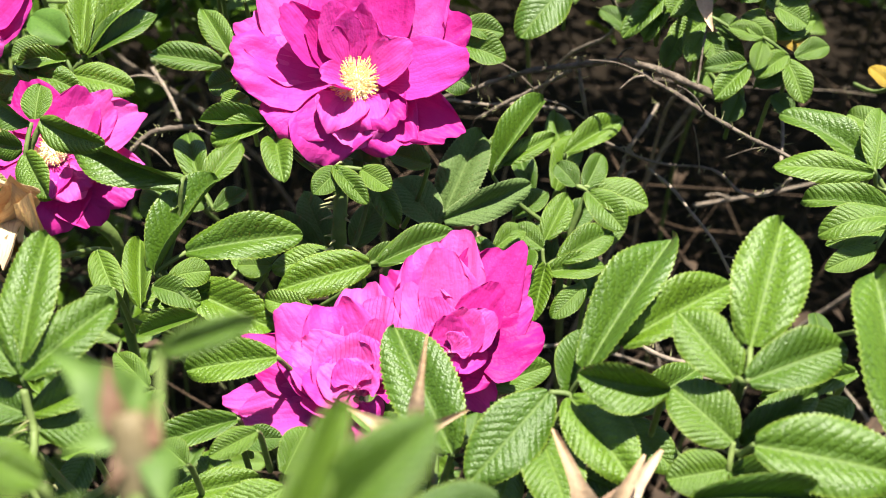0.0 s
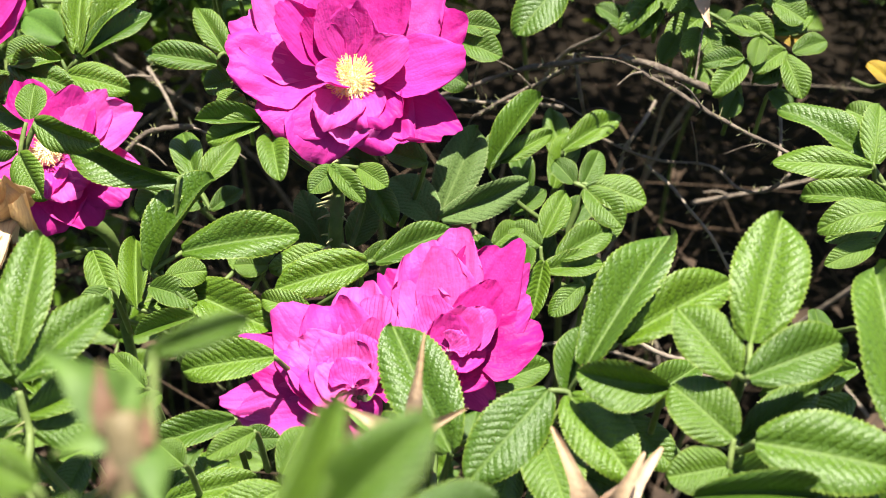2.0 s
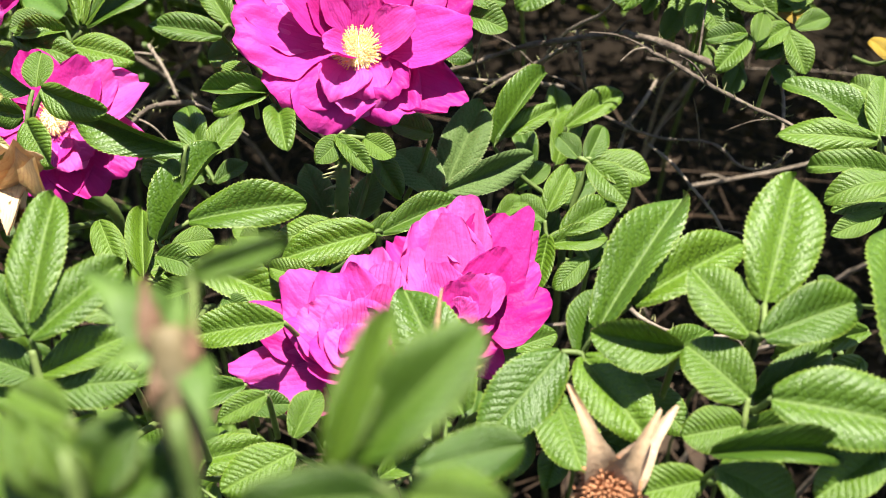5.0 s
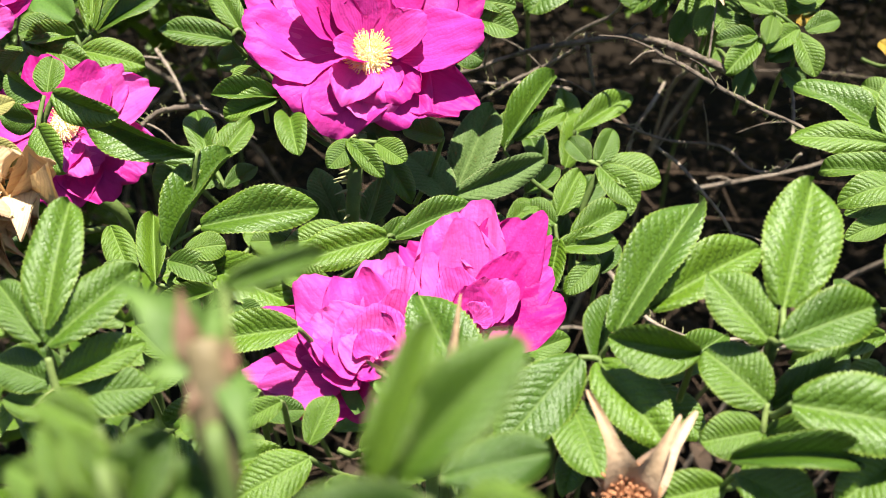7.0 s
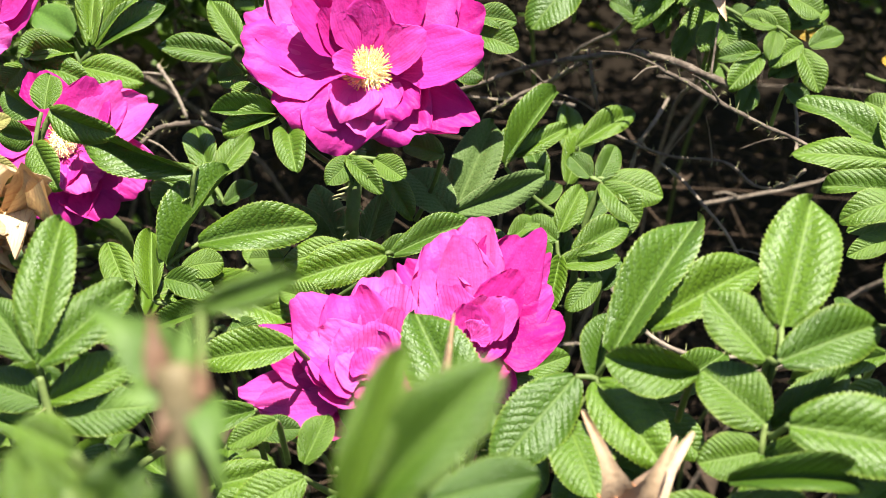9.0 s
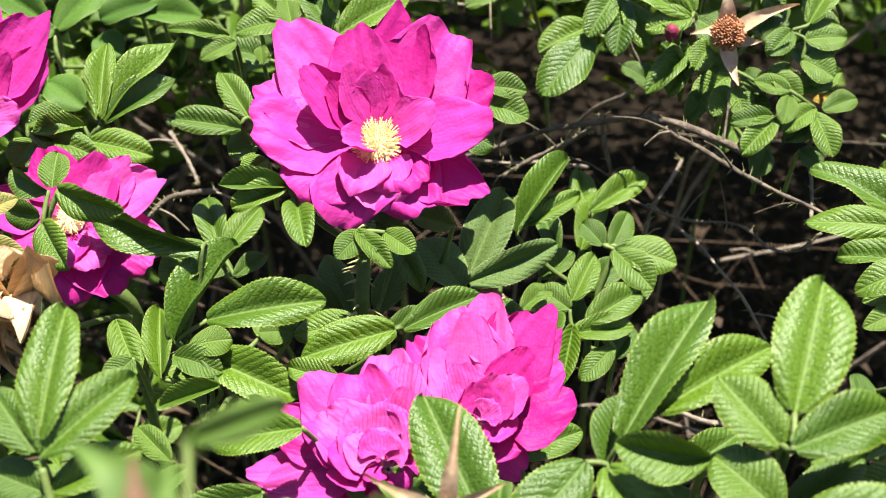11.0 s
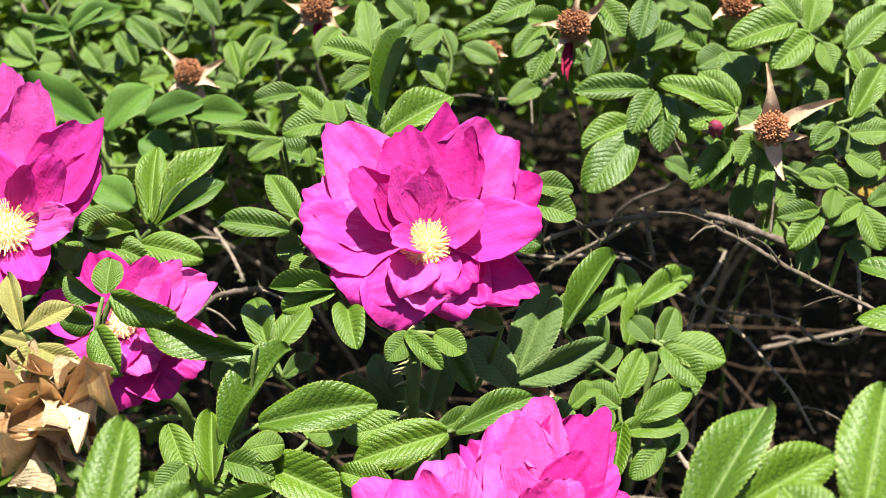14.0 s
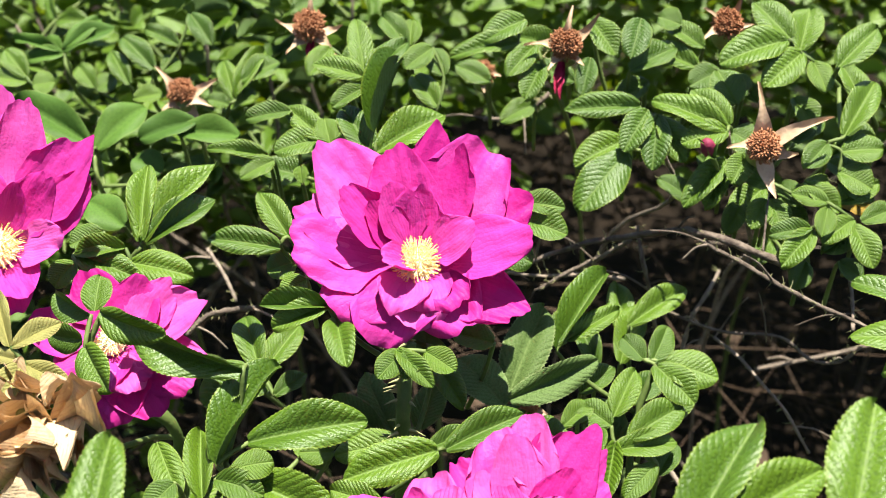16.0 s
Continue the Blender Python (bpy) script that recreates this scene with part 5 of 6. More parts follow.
# the large rose
rose_a = thing("rose_flower", (-0.0360, 0.4261, 0.8857), "open semi-double magenta-pink rose with a yellow centre on a thorny stem", "rose", "pink roses")
petals(rose_a, (-0.0309, 0.4420, 0.9115), (0.03, -0.515, 0.857), (
    (129, 51.1, 18, 34.7, 0, 0.3, 0.6, 4, "pale"),
    (102, 38.9, 20, 28.3, -2.0, 0.1, 0, 2, "pink"),
    (76, 42.8, 20, 30.9, -0.6, 0.2, -0.6, 21, "crest"),
    (55, 48.0, 18, 36.7, 0.6, 0.4, 0.5, 3, "pale"),
    (30, 44.5, 12, 32.2, -1.2, 0.4, 0.5, 5, "pink"),
    (-29, 40.1, 2, 25.7, -1.6, 0.1, -0.4, 6, "crest"),
    (-57, 31.9, 2, 29.6, 0.2, 0.7, 0.5, 8, "pink"),
    (-84, 27.0, 4, 28.3, 1.0, 0.8, 0.4, 1, "pale"),
    (-119, 33.2, 2, 37.3, -0.6, 0.8, 0.5, 3, "pink"),
    (-151, 35.7, 6, 32.2, -1.4, 0.6, 0.4, 7, "pink"),
    (172, 45.4, 13, 36.0, 0.8, 0.3, 0.7, 6, "pink"),
    (156, 44.6, 15, 29.6, -1.0, 0.3, 0.4, 10, "pale"),
    (146, 30.9, 22, 19.3, 2.2, 0.1, 0.6, 17, "pink"),
    (112, 22.6, 20, 18.0, 2.6, 0.7, 0.5, 18, "pale"),
    (89, 20.7, 18, 21.9, 1.4, 0.2, 0.2, 16, "pink"),
    (136, 21.9, 17, 15.4, 1.8, 0.2, -0.5, 12, "pink"),
    (2, 39.7, 18, 25.7, 2.0, 0.6, 0.5, 10, "pink"),
    (15, 21.5, 17, 19.3, 3.0, 0.7, 0.5, 12, "pale"),
    (-152, 13.3, 14, 16.7, 3.4, 0.4, 0.5, 15, "pale"),
    (-79, 22.8, 7, 21.9, 2.2, 0.8, 0.5, 14, "pale"),
    (-110, 23.7, 7, 20.6, 2.4, 0.8, 0.4, 19, "pale"),
    (-54, 25.2, 7, 23.2, 1.6, 0.7, 0.5, 13, "pink"),
))
stamens(rose_a, (-0.0309, 0.4412, 0.9127), (0.02, -0.52, 0.85), 0.0092, 460, 4, 1.05, 0.0062)

# the pair of roses
rose_b = thing("rose_flower", (-0.0255, 0.3280, 0.8514), "full ruffled pink rose seen from the side", "rose", "pink roses")
petals(rose_b, (-0.0245, 0.3197, 0.8715), (-0.16, -0.53, 0.848), (
    (-173, 37.9, 1.8, 20.3, 0.6, 0.5, 0.5, 6, "pale"),
    (177, 42.6, 0.6, 17.7, -1.2, 0.4, 0.4, 5, "pale"),
    (154, 39.1, 6.0, 20.3, -0.4, 0.1, 0.6, 24, "crest"),
    (131, 37.3, 8.4, 24.1, -0.6, 0.7, 0.5, 1, "pale"),
    (107, 31.1, 9.6, 25.3, 0.6, 0.5, 0.5, 3, "pale"),
    (91, 37.4, 7.2, 22.8, -1.6, 0.8, 0.5, 10, "pale"),
    (76, 30.0, 8.4, 21.5, 0.2, 0.3, 0.4, 2, "veined"),
    (-158, 28.7, -4.0, 16.5, -2.0, 0.3, 0.3, 8, "pink"),
    (-139, 17.3, -3.0, 24.1, -1.0, 0.4, 0.4, 11, "pink"),
    (-92, 7.4, -3.0, 22.8, -1.0, 0.4, 0.4, 13, "pink"),
    (139, 24.7, 7, 22.8, 4.2, 0.4, 0.5, 25, "pale"),
    (150, 25.5, 5, 19.0, 4.6, 0.3, 0.5, 12, "pink"),
    (118, 18.3, 7, 22.8, 5.6, 0.5, -0.4, 26, "pale"),
    (179, 17.3, 3, 17.7, 4.4, 0.5, 0.5, 7, "pink"),
    (84, 16.9, 7, 20.3, 5.4, 0.4, 0.4, 27, "veined"),
    (157, 16.6, 4, 19.0, 6.4, 0.5, 0.4, 28, "pale"),
    (-168, 7.9, 3, 19.0, 5.6, 0.5, 0.4, 35, "pink"),
    (67, 8.7, 5, 19.0, 6.0, 0.4, 0.4, 14, "pale"),
    (136, 13.1, 3, 19.0, 7.6, 0.4, 0.5, 36, "pale"),
    (114, 2.1, 2, 17.7, 7.0, 0.4, 0.5, 37, "pale"),
    (104, 9.7, 3, 15.2, 8.4, 0.5, 0.6, 38, "veined"),
    (65, 22.0, 11, 21.5, -0.8, 0.4, 0.4, 31, "veined"),
    (49, 16.4, 6, 21.5, -0.6, 0.4, 0.4, 32, "pink"),
))
rose_c = thing("rose_flower", (0.0029, 0.3397, 0.8505), "full ruffled pink rose with pleated upright petals", "rose", "pink roses")
petals(rose_c, (0.0013, 0.3357, 0.8721), (0.08, -0.5, 0.866), (
    (102, 35.0, 14.4, 28.7, 0.4, 0.4, 0.5, 5, "pale"),
    (86, 39.5, 15.6, 19.6, -1.0, 0.3, -0.5, 7, "pale"),
    (76, 34.7, 13.2, 15.7, -1.6, 0.2, 0.5, 6, "pink"),
    (125, 34.2, 7.8, 17.0, -1.6, 0.5, 0.5, 3, "pink"),
    (60, 39.3, 12.0, 23.5, -0.2, 0.1, 0.5, 8, "crest"),
    (51, 36.9, 9.6, 18.3, -1.6, 0.1, 0.4, 9, "crest"),
    (18, 30.2, 5.4, 26.1, 0.4, 0.2, 0.5, 10, "crest"),
    (39, 32.7, 7.2, 19.6, -1.4, 0.2, 0.4, 29, "pink"),
    (-10, 15.2, 1.2, 23.5, -0.4, 0.4, 0.4, 16, "pink"),
    (-48, 8.2, 0.0, 24.8, -0.8, 0.4, 0.4, 17, "pink"),
    (130, 24.5, 8.4, 22.2, 0.2, 0.4, 0.4, 2, "veined"),
    (-150, 9.9, 0.6, 24.8, -0.8, 0.4, 0.4, 19, "pink"),
    (-33, 18.6, -8.0, 15.7, -2.0, 0.3, 0.4, 18, "pink"),
    (95, 31.1, 14, 17.0, 4.2, 0.2, 0.6, 21, "pale"),
    (118, 24.2, 9, 19.6, 4.4, 0.4, 0.5, 4, "pale"),
    (112, 17.6, 8, 17.0, 6.0, 0.3, 0.6, 15, "veined"),
    (53, 25.1, 11, 15.7, 4.6, 0.3, 0.6, 11, "pink"),
    (42, 18.1, 8, 14.4, 6.0, 0.4, -0.6, 13, "pale"),
    (57, 14.3, 8, 15.7, 7.0, 0.4, 0.6, 14, "pale"),
    (80, 10.2, 7, 19.6, 7.4, 0.2, 0.5, 22, "pink"),
    (114, 8.4, 5, 19.6, 7.0, 0.3, -0.4, 20, "pale"),
    (14, 12.1, 3, 18.3, 5.6, 0.4, 0.5, 39, "pink"),
    (-41, 6.2, 2, 19.6, 5.2, 0.4, 0.5, 40, "pink"),
    (-169, 2.3, 2, 18.3, 6.4, 0.4, 0.5, 41, "pale"),
    (40, 7.0, 4, 14.4, 8.6, 0.5, 0.6, 42, "veined"),
    (163, 16.3, 8, 22.2, -0.4, 0.4, 0.4, 33, "pink"),
))

# rose behind the dark leaves
rose_d = thing("rose_flower", (-0.1376, 0.4360, 0.8475), "bright pink rose with a pale centre half hidden by dark leaves", "rose", "pink roses")
petals(rose_d, (-0.1346, 0.4172, 0.8978), (0.1, -0.53, 0.848), (
    (61, 23.1, 10, 22.9, -0.4, 0.4, 0.5, 1, "pink"),
    (44, 27.4, 10, 18.9, 0.4, 0.3, 0.5, 2, "pale"),
    (25, 33.8, 10, 20.2, -0.6, 0.4, 0.5, 3, "pale"),
    (114, 27.2, 8, 21.5, -0.4, 0.3, 0.5, 4, "pink"),
    (142, 25.4, 6, 21.5, -1.0, 0.3, 0.5, 5, "pink"),
    (169, 31.0, 4, 20.2, -0.4, 0.3, 0.5, 6, "pink"),
    (-154, 21.5, 3, 21.5, -1.0, 0.5, 0.5, 7, "pink"),
    (-15, 33.9, 4, 18.9, -1.0, 0.4, 0.5, 8, "pale"),
    (-30, 32.8, 3, 22.9, 0.2, 0.7, 0.5, 9, "pink"),
    (-56, 31.7, 2, 25.6, -0.6, 0.7, 0.5, 10, "pink"),
    (-84, 30.6, 1, 28.3, 0.2, 0.8, 0.5, 11, "pink"),
    (-109, 28.7, 2, 22.9, -0.8, 0.6, 0.5, 12, "pink"),
    (-41, 22.8, 8, 18.9, 2.0, 0.6, 0.5, 13, "pale"),
    (-63, 23.9, 7, 17.5, 2.6, 0.6, 0.5, 14, "pale"),
    (-22, 23.2, 8, 16.2, 2.0, 0.6, 0.5, 15, "pale"),
    (-91, 20.6, 7, 18.9, 2.0, 0.6, 0.5, 17, "pink"),
    (127, 6.6, 9, 16.2, 2.0, 0.6, 0.5, 16, "pale"),
))
stamens(rose_d, (-0.1346, 0.4152, 0.9008), (0.1, -0.55, 0.83), 0.0080, 160, 5, 1.0, 0.0050)

# tall rose at the edge
rose_e = thing("rose_flower", (-0.1806, 0.4283, 0.8979), "tall magenta rose with upright petals and a pale yellow centre", "rose", "pink roses")
petals(rose_e, (-0.1719, 0.4315, 0.9277), (0.12, -0.643, 0.766), (
    (80, 48.8, 20, 20.2, -0.4, 0.2, 0.5, 7, "pale"),
    (92, 53.2, 20, 18.8, -1.4, 0.2, 0.5, 5, "pale"),
    (51, 44.1, 16, 24.2, 0.4, 0.1, 0.5, 3, "crest"),
    (37, 37.6, 12, 18.8, -1.2, 0.3, 0.5, 9, "pink"),
    (46, 26.7, 20, 20.2, 2.0, 0.4, 0.6, 4, "pink"),
    (61, 18.0, 18, 12.1, 3.2, 0.6, 0.5, 6, "pink"),
    (-5, 24.1, 15, 17.5, 2.0, 0.5, 0.6, 5, "pale"),
    (-74, 26.1, 5, 18.8, -0.4, 0.6, 0.5, 8, "pink"),
    (-56, 24.1, 10, 18.8, 1.4, 0.5, 0.5, 2, "pink"),
    (122, 33.8, 16, 26.9, 0.4, 0.2, 0.5, 10, "pink"),
    (173, 23.8, 12, 26.9, -0.4, 0.3, 0.5, 11, "pink"),
    (-113, 25.6, 5, 24.2, 0.2, 0.7, 0.5, 12, "pink"),
))
stamens(rose_e, (-0.1719, 0.4295, 0.9297), (0.12, -0.64, 0.76), 0.0100, 300, 6, 1.05, 0.0065)
tube("stalk", [(-0.0362, 0.4345, 0.8862), (-0.0382, 0.4306, 0.8733), (-0.0382, 0.4506, 0.7733)], [0.0035, 0.0022, 0.0022], STEM, rose_a)
tube("stalk", [(-0.0284, 0.3226, 0.8610), (-0.0113, 0.3240, 0.8456), (-0.0113, 0.3440, 0.7456)], [0.0035, 0.0022, 0.0022], STEM, rose_b)
tube("stalk", [(0.0028, 0.3341, 0.8601), (-0.0034, 0.3280, 0.8514), (-0.0034, 0.3480, 0.7514)], [0.0035, 0.0022, 0.0022], STEM, rose_c)
tube("stalk", [(-0.1352, 0.4411, 0.8566), (-0.1251, 0.4443, 0.8411), (-0.1299, 0.4555, 0.7999), (-0.1299, 0.4755, 0.6999)], [0.0035, 0.0022, 0.0022, 0.0022], STEM, rose_d)
tube("stalk", [(-0.1824, 0.4302, 0.9014), (-0.1958, 0.4394, 0.8570), (-0.1958, 0.4594, 0.7570)], [0.0035, 0.0022, 0.0022], STEM, rose_e)
sepal(rose_a, (-0.0361, 0.4342, 0.8899), (-0.0450, 0.4229, 0.8822), 0.0070, 0, GREEN_SEPAL)
sepal(rose_a, (-0.0351, 0.4342, 0.8899), (-0.0391, 0.4204, 0.8801), 0.0068, 0, GREEN_SEPAL)
sepal(rose_a, (-0.0341, 0.4342, 0.8898), (-0.0273, 0.4240, 0.8821), 0.0068, 0, GREEN_SEPAL)
sepal(rose_a, (-0.0331, 0.4343, 0.8898), (-0.0203, 0.4275, 0.8843), 0.0062, 0, GREEN_SEPAL)
sepal(rose_b, (-0.0311, 0.3112, 0.8622), (-0.0410, 0.3251, 0.8702), 0.0044, 0, GREEN_SEPAL)
sepal(rose_b, (-0.0209, 0.3131, 0.8650), (-0.0331, 0.3216, 0.8698), 0.0034, 0, GREEN_SEPAL)

# spent roses
spent_rose((0.1052, 0.5266, 0.9140), (0, -0.75, 0.65), 0.0068, (((0.1030, 0.5365, 0.9380), 0.0068, 0), ((0.1333, 0.5298, 0.9242), 0.0068, 0), ((0.1085, 0.5139, 0.8971), 0.0068, 0), ((0.0897, 0.5235, 0.9154), 0.0068, 0), ((0.1183, 0.5225, 0.9120), 0.0068, 0),), [(0.1092, 0.5649, 0.8825), (0.1132, 0.6199, 0.8525)], 1)
spent_rose((0.0298, 0.5837, 0.9385), (0, -0.7, 0.7), 0.0072, (((0.0334, 0.5890, 0.9539), 0.0053, 0), ((0.0448, 0.5874, 0.9503), 0.0053, 0), ((0.0118, 0.5804, 0.9398), 0.0053, 0), ((0.0370, 0.5765, 0.9313), 0.0053, 0), ((0.0219, 0.5754, 0.9302), 0.0053, 0),), [(0.0338, 0.6220, 0.9052), (0.0378, 0.6770, 0.8752)], 2, red=(((0.0261, 0.5724, 0.9184), 0.0034), ((0.0242, 0.5735, 0.9206), 0.0034),))
spent_rose((-0.0839, 0.6247, 0.9362), (0, -0.6, 0.8), 0.0077, (((-0.0994, 0.6229, 0.9401), 0.0057, 0), ((-0.0687, 0.6220, 0.9367), 0.0057, 0), ((-0.0717, 0.6151, 0.9245), 0.0057, 0), ((-0.0947, 0.6154, 0.9265), 0.0057, 0), ((-0.0824, 0.6293, 0.9506), 0.0057, 0),), [(-0.0799, 0.6617, 0.9002), (-0.0759, 0.7167, 0.8702)], 3, red=(((-0.0844, 0.6165, 0.9216), 0.0036), ((-0.0828, 0.6172, 0.9227), 0.0036),))
spent_rose((-0.1475, 0.6278, 0.9044), (0, -0.2, 0.97), 0.0069, (((-0.1587, 0.6308, 0.9166), 0.0064, 0), ((-0.1288, 0.6283, 0.9104), 0.0064, 0), ((-0.1561, 0.6208, 0.8985), 0.0064, 0), ((-0.1323, 0.6217, 0.8988), 0.0064, 0), ((-0.1359, 0.6143, 0.8857), 0.0064, 0),), [(-0.1435, 0.6564, 0.8668), (-0.1395, 0.7114, 0.8368)], 4, red=(((-0.1405, 0.6199, 0.8898), 0.0037),))
spent_rose((0.1027, 0.6079, 0.9366), (0, -0.6, 0.8), 0.0070, (((0.0890, 0.6004, 0.9301), 0.0055, 0), ((0.1094, 0.6109, 0.9478), 0.0055, 0), ((0.1140, 0.6049, 0.9368), 0.0055, 0), ((0.0919, 0.6083, 0.9441), 0.0055, 0),), [(0.1067, 0.6438, 0.9021), (0.1107, 0.6988, 0.8721)], 5)
spent_rose((-0.0054, 0.6525, 0.8994), (0, -0.6, 0.8), 0.0060, (((-0.0157, 0.6515, 0.9045), 0.0055, 0), ((0.0032, 0.6491, 0.8990), 0.0055, 0), ((-0.0052, 0.6450, 0.8922), 0.0055, 0),), [(-0.0014, 0.6868, 0.8669), (0.0026, 0.7418, 0.8369)], 6)
spent_rose((0.0080, 0.4674, 0.8340), (0, -0.6, 0.8), 0.0044, (((0.0187, 0.4619, 0.8296), 0.0035, 0), ((0.0157, 0.4672, 0.8393), 0.0035, 0), ((0.0013, 0.4649, 0.8360), 0.0035, 0),), [(0.0120, 0.4993, 0.8048), (0.0160, 0.5543, 0.7748)], 7)
spent_rose((0.0355, 0.2336, 0.9042), (0, -0.35, 0.94), 0.0077, (((0.0256, 0.2450, 0.9272), 0.0092, 0), ((0.0469, 0.2399, 0.9237), 0.0092, 0), ((0.0259, 0.2307, 0.9050), 0.0056, 0), ((0.0525, 0.2479, 0.9178), 0.0092, 0), ((0.0446, 0.2304, 0.9050), 0.0056, 0),), [(0.0395, 0.2656, 0.8654), (0.0435, 0.3206, 0.8354)], 8)
spent_rose((-0.0071, 0.2412, 0.9278), (0, -0.5, 0.86), 0.0031, (((-0.0035, 0.2535, 0.9489), 0.0039, 0), ((0.0062, 0.2426, 0.9351), 0.0039, 0), ((-0.0254, 0.2442, 0.9373), 0.0039, 0), ((-0.0122, 0.2378, 0.9283), 0.0039, 0),), [(-0.0031, 0.2703, 0.9008), (0.0009, 0.3253, 0.8708)], 9)
small_bud = thing("rose_bud", (0.0881, 0.5327, 0.9052), "small closed maroon rose bud among the leaves", "rose bud")
lathe("bud", [(-0.005, 0.0010), (-0.003, 0.0026), (0.0, 0.0032), (0.003, 0.0026), (0.0045, 0.0016), (0.0050, 0.0004)], (0.0839, 0.5307, 0.9123), (-0.3, -0.4, 0.85), MAROON, small_bud, "closed maroon petals", 3, 0.1)
sepal(small_bud, (0.0854, 0.5298, 0.9084), (0.0788, 0.5288, 0.9173), 0.0030, 0, GREEN_SEPAL)
sepal(small_bud, (0.0854, 0.5298, 0.9084), (0.0878, 0.5286, 0.9164), 0.0030, 0, GREEN_SEPAL)
sepal(small_bud, (0.0854, 0.5298, 0.9084), (0.0813, 0.5244, 0.9093), 0.0030, 0, GREEN_SEPAL)
tube("stalk", [(0.0853, 0.5310, 0.9086), (0.0889, 0.5357, 0.9005), (0.0966, 0.5532, 0.8800)], [0.0012, 0.0010, 0.0010], STEM, small_bud)

# half-withered bud close to the camera
bud = thing("spent_rose", (-0.0334, 0.1109, 1.0239), "half-withered rose bud with pinkish sepals on a green hip", "spent rose", "spent roses")
lathe("hip", [(-0.0120, 0.0009), (-0.008, 0.0018), (-0.003, 0.0027), (0.002, 0.0028), (0.005, 0.0022), (0.007, 0.0026), (0.008, 0.0014)], (-0.0354, 0.1183, 1.0345), (-0.1636, 0.5682, 0.8065), BUD, bud, "green hip turning pink")
tube("stalk", [(-0.0352, 0.1168, 1.0324), (-0.0334, 0.1109, 1.0239), (-0.0234, 0.1009, 0.9239)], [0.0013, 0.0012, 0.0012], STEM, bud)
sepal(bud, (-0.0376, 0.1207, 1.0396), (-0.0395, 0.1282, 1.0440), 0.0029, 0, PINK_SEPAL)
sepal(bud, (-0.0341, 0.1203, 1.0391), (-0.0391, 0.1230, 1.0406), 0.0032, 0, PINK_SEPAL)
sepal(bud, (-0.0331, 0.1197, 1.0383), (-0.0338, 0.1245, 1.0410), 0.0017, 0, PINK_SEPAL)
sepal(bud, (-0.0360, 0.1194, 1.0377), (-0.0381, 0.1153, 1.0354), 0.0026, 0, PINK_SEPAL)
sepal(bud, (-0.0348, 0.1212, 1.0387), (-0.0356, 0.1291, 1.0433), 0.0026, 0, GREEN_SEPAL)
sepal(bud, (-0.0333, 0.1205, 1.0376), (-0.0301, 0.1111, 1.0324), 0.0038, 0, GREEN_SEPAL)
sepal(bud, (-0.0375, 0.1213, 1.0387), (-0.0443, 0.1193, 1.0375), 0.0033, 0, GREEN_SEPAL)
sepal(bud, (-0.0380, 0.1298, 1.0335), (-0.0491, 0.1377, 1.0380), 0.0069, 0, GREEN_SEPAL)

# leaves close to the camera
cane_f = cane([(0.0082, 0.1478, -0.0100), (0.0074, 0.0878, 0.5235), (-0.0046, 0.0998, 0.8475), (-0.0146, 0.1098, 1.0175), (-0.0164, 0.1135, 1.0229), (-0.0171, 0.1147, 1.0262)], [0.0013, 0.0013, 0.0012, 0.0011, 0.0011, 0.0010], prickles=8, seed=20)
leaf(cane_f, (-0.0143, 0.1095, 1.0122),
     ((-0.0173, 0.1074, 1.0333), (-0.0108, 0.1175, 1.0478), 0.0057, 0, 1, 1),
     ((-0.0146, 0.1079, 1.0340), (-0.0010, 0.1154, 1.0467), 0.0093, 0, 1, 1),
     ((-0.0103, 0.1056, 1.0308), (-0.0274, 0.1047, 1.0301), 0.0074, 0, 1, 1),
     ((-0.0091, 0.1056, 1.0308), (0.0018, 0.1043, 1.0302), 0.0074, 0, 1, 1))
leaf(cane_f, (-0.0107, 0.1058, 0.9509),
     ((-0.0086, 0.1766, 0.9665), (0.0104, 0.1798, 0.9694), 0.0101, 0, 0, 1))
cane_h = cane([(-0.0126, 0.1510, -0.0100), (-0.0114, 0.0910, 0.5278), (-0.0234, 0.1030, 0.8518), (-0.0334, 0.1130, 1.0218), (-0.0349, 0.1282, 1.0312), (-0.0369, 0.1420, 1.0334)], [0.0008, 0.0008, 0.0007, 0.0006, 0.0006, 0.0005], prickles=0, seed=21)
leaf(cane_h, (-0.0369, 0.1420, 1.0334),
     ((-0.0369, 0.1424, 1.0340), (-0.0246, 0.1464, 1.0365), 0.0045, 20, 1, 1))
cane_g = cane([(-0.0257, 0.1453, -0.0100), (-0.0233, 0.0853, 0.5247), (-0.0353, 0.0973, 0.8487), (-0.0453, 0.1073, 1.0187), (-0.0459, 0.1118, 1.0250)], [0.0013, 0.0012, 0.0012, 0.0011, 0.0010], prickles=8, seed=22)
leaf(cane_g, (-0.0442, 0.1062, 1.0001),
     ((-0.0492, 0.1168, 1.0181), (-0.0561, 0.1204, 1.0302), 0.0074, 0, 1, 1),
     ((-0.0479, 0.1175, 1.0192), (-0.0528, 0.1200, 1.0296), 0.0067, 0, 1, 1),
     ((-0.0472, 0.1179, 1.0198), (-0.0416, 0.1199, 1.0297), 0.0085, 0, 1, 1),
     ((-0.0465, 0.1171, 1.0187), (-0.0332, 0.1182, 1.0257), 0.0076, 0, 1, 1),
     ((-0.0513, 0.1172, 1.0187), (-0.0616, 0.1228, 1.0217), 0.0075, 0, 1, 1))
leaf(cane_g, (-0.0436, 0.1056, 0.9902),
     ((-0.0576, 0.1456, 1.0068), (-0.0660, 0.1491, 1.0090), 0.0072, 0, 1, 1))

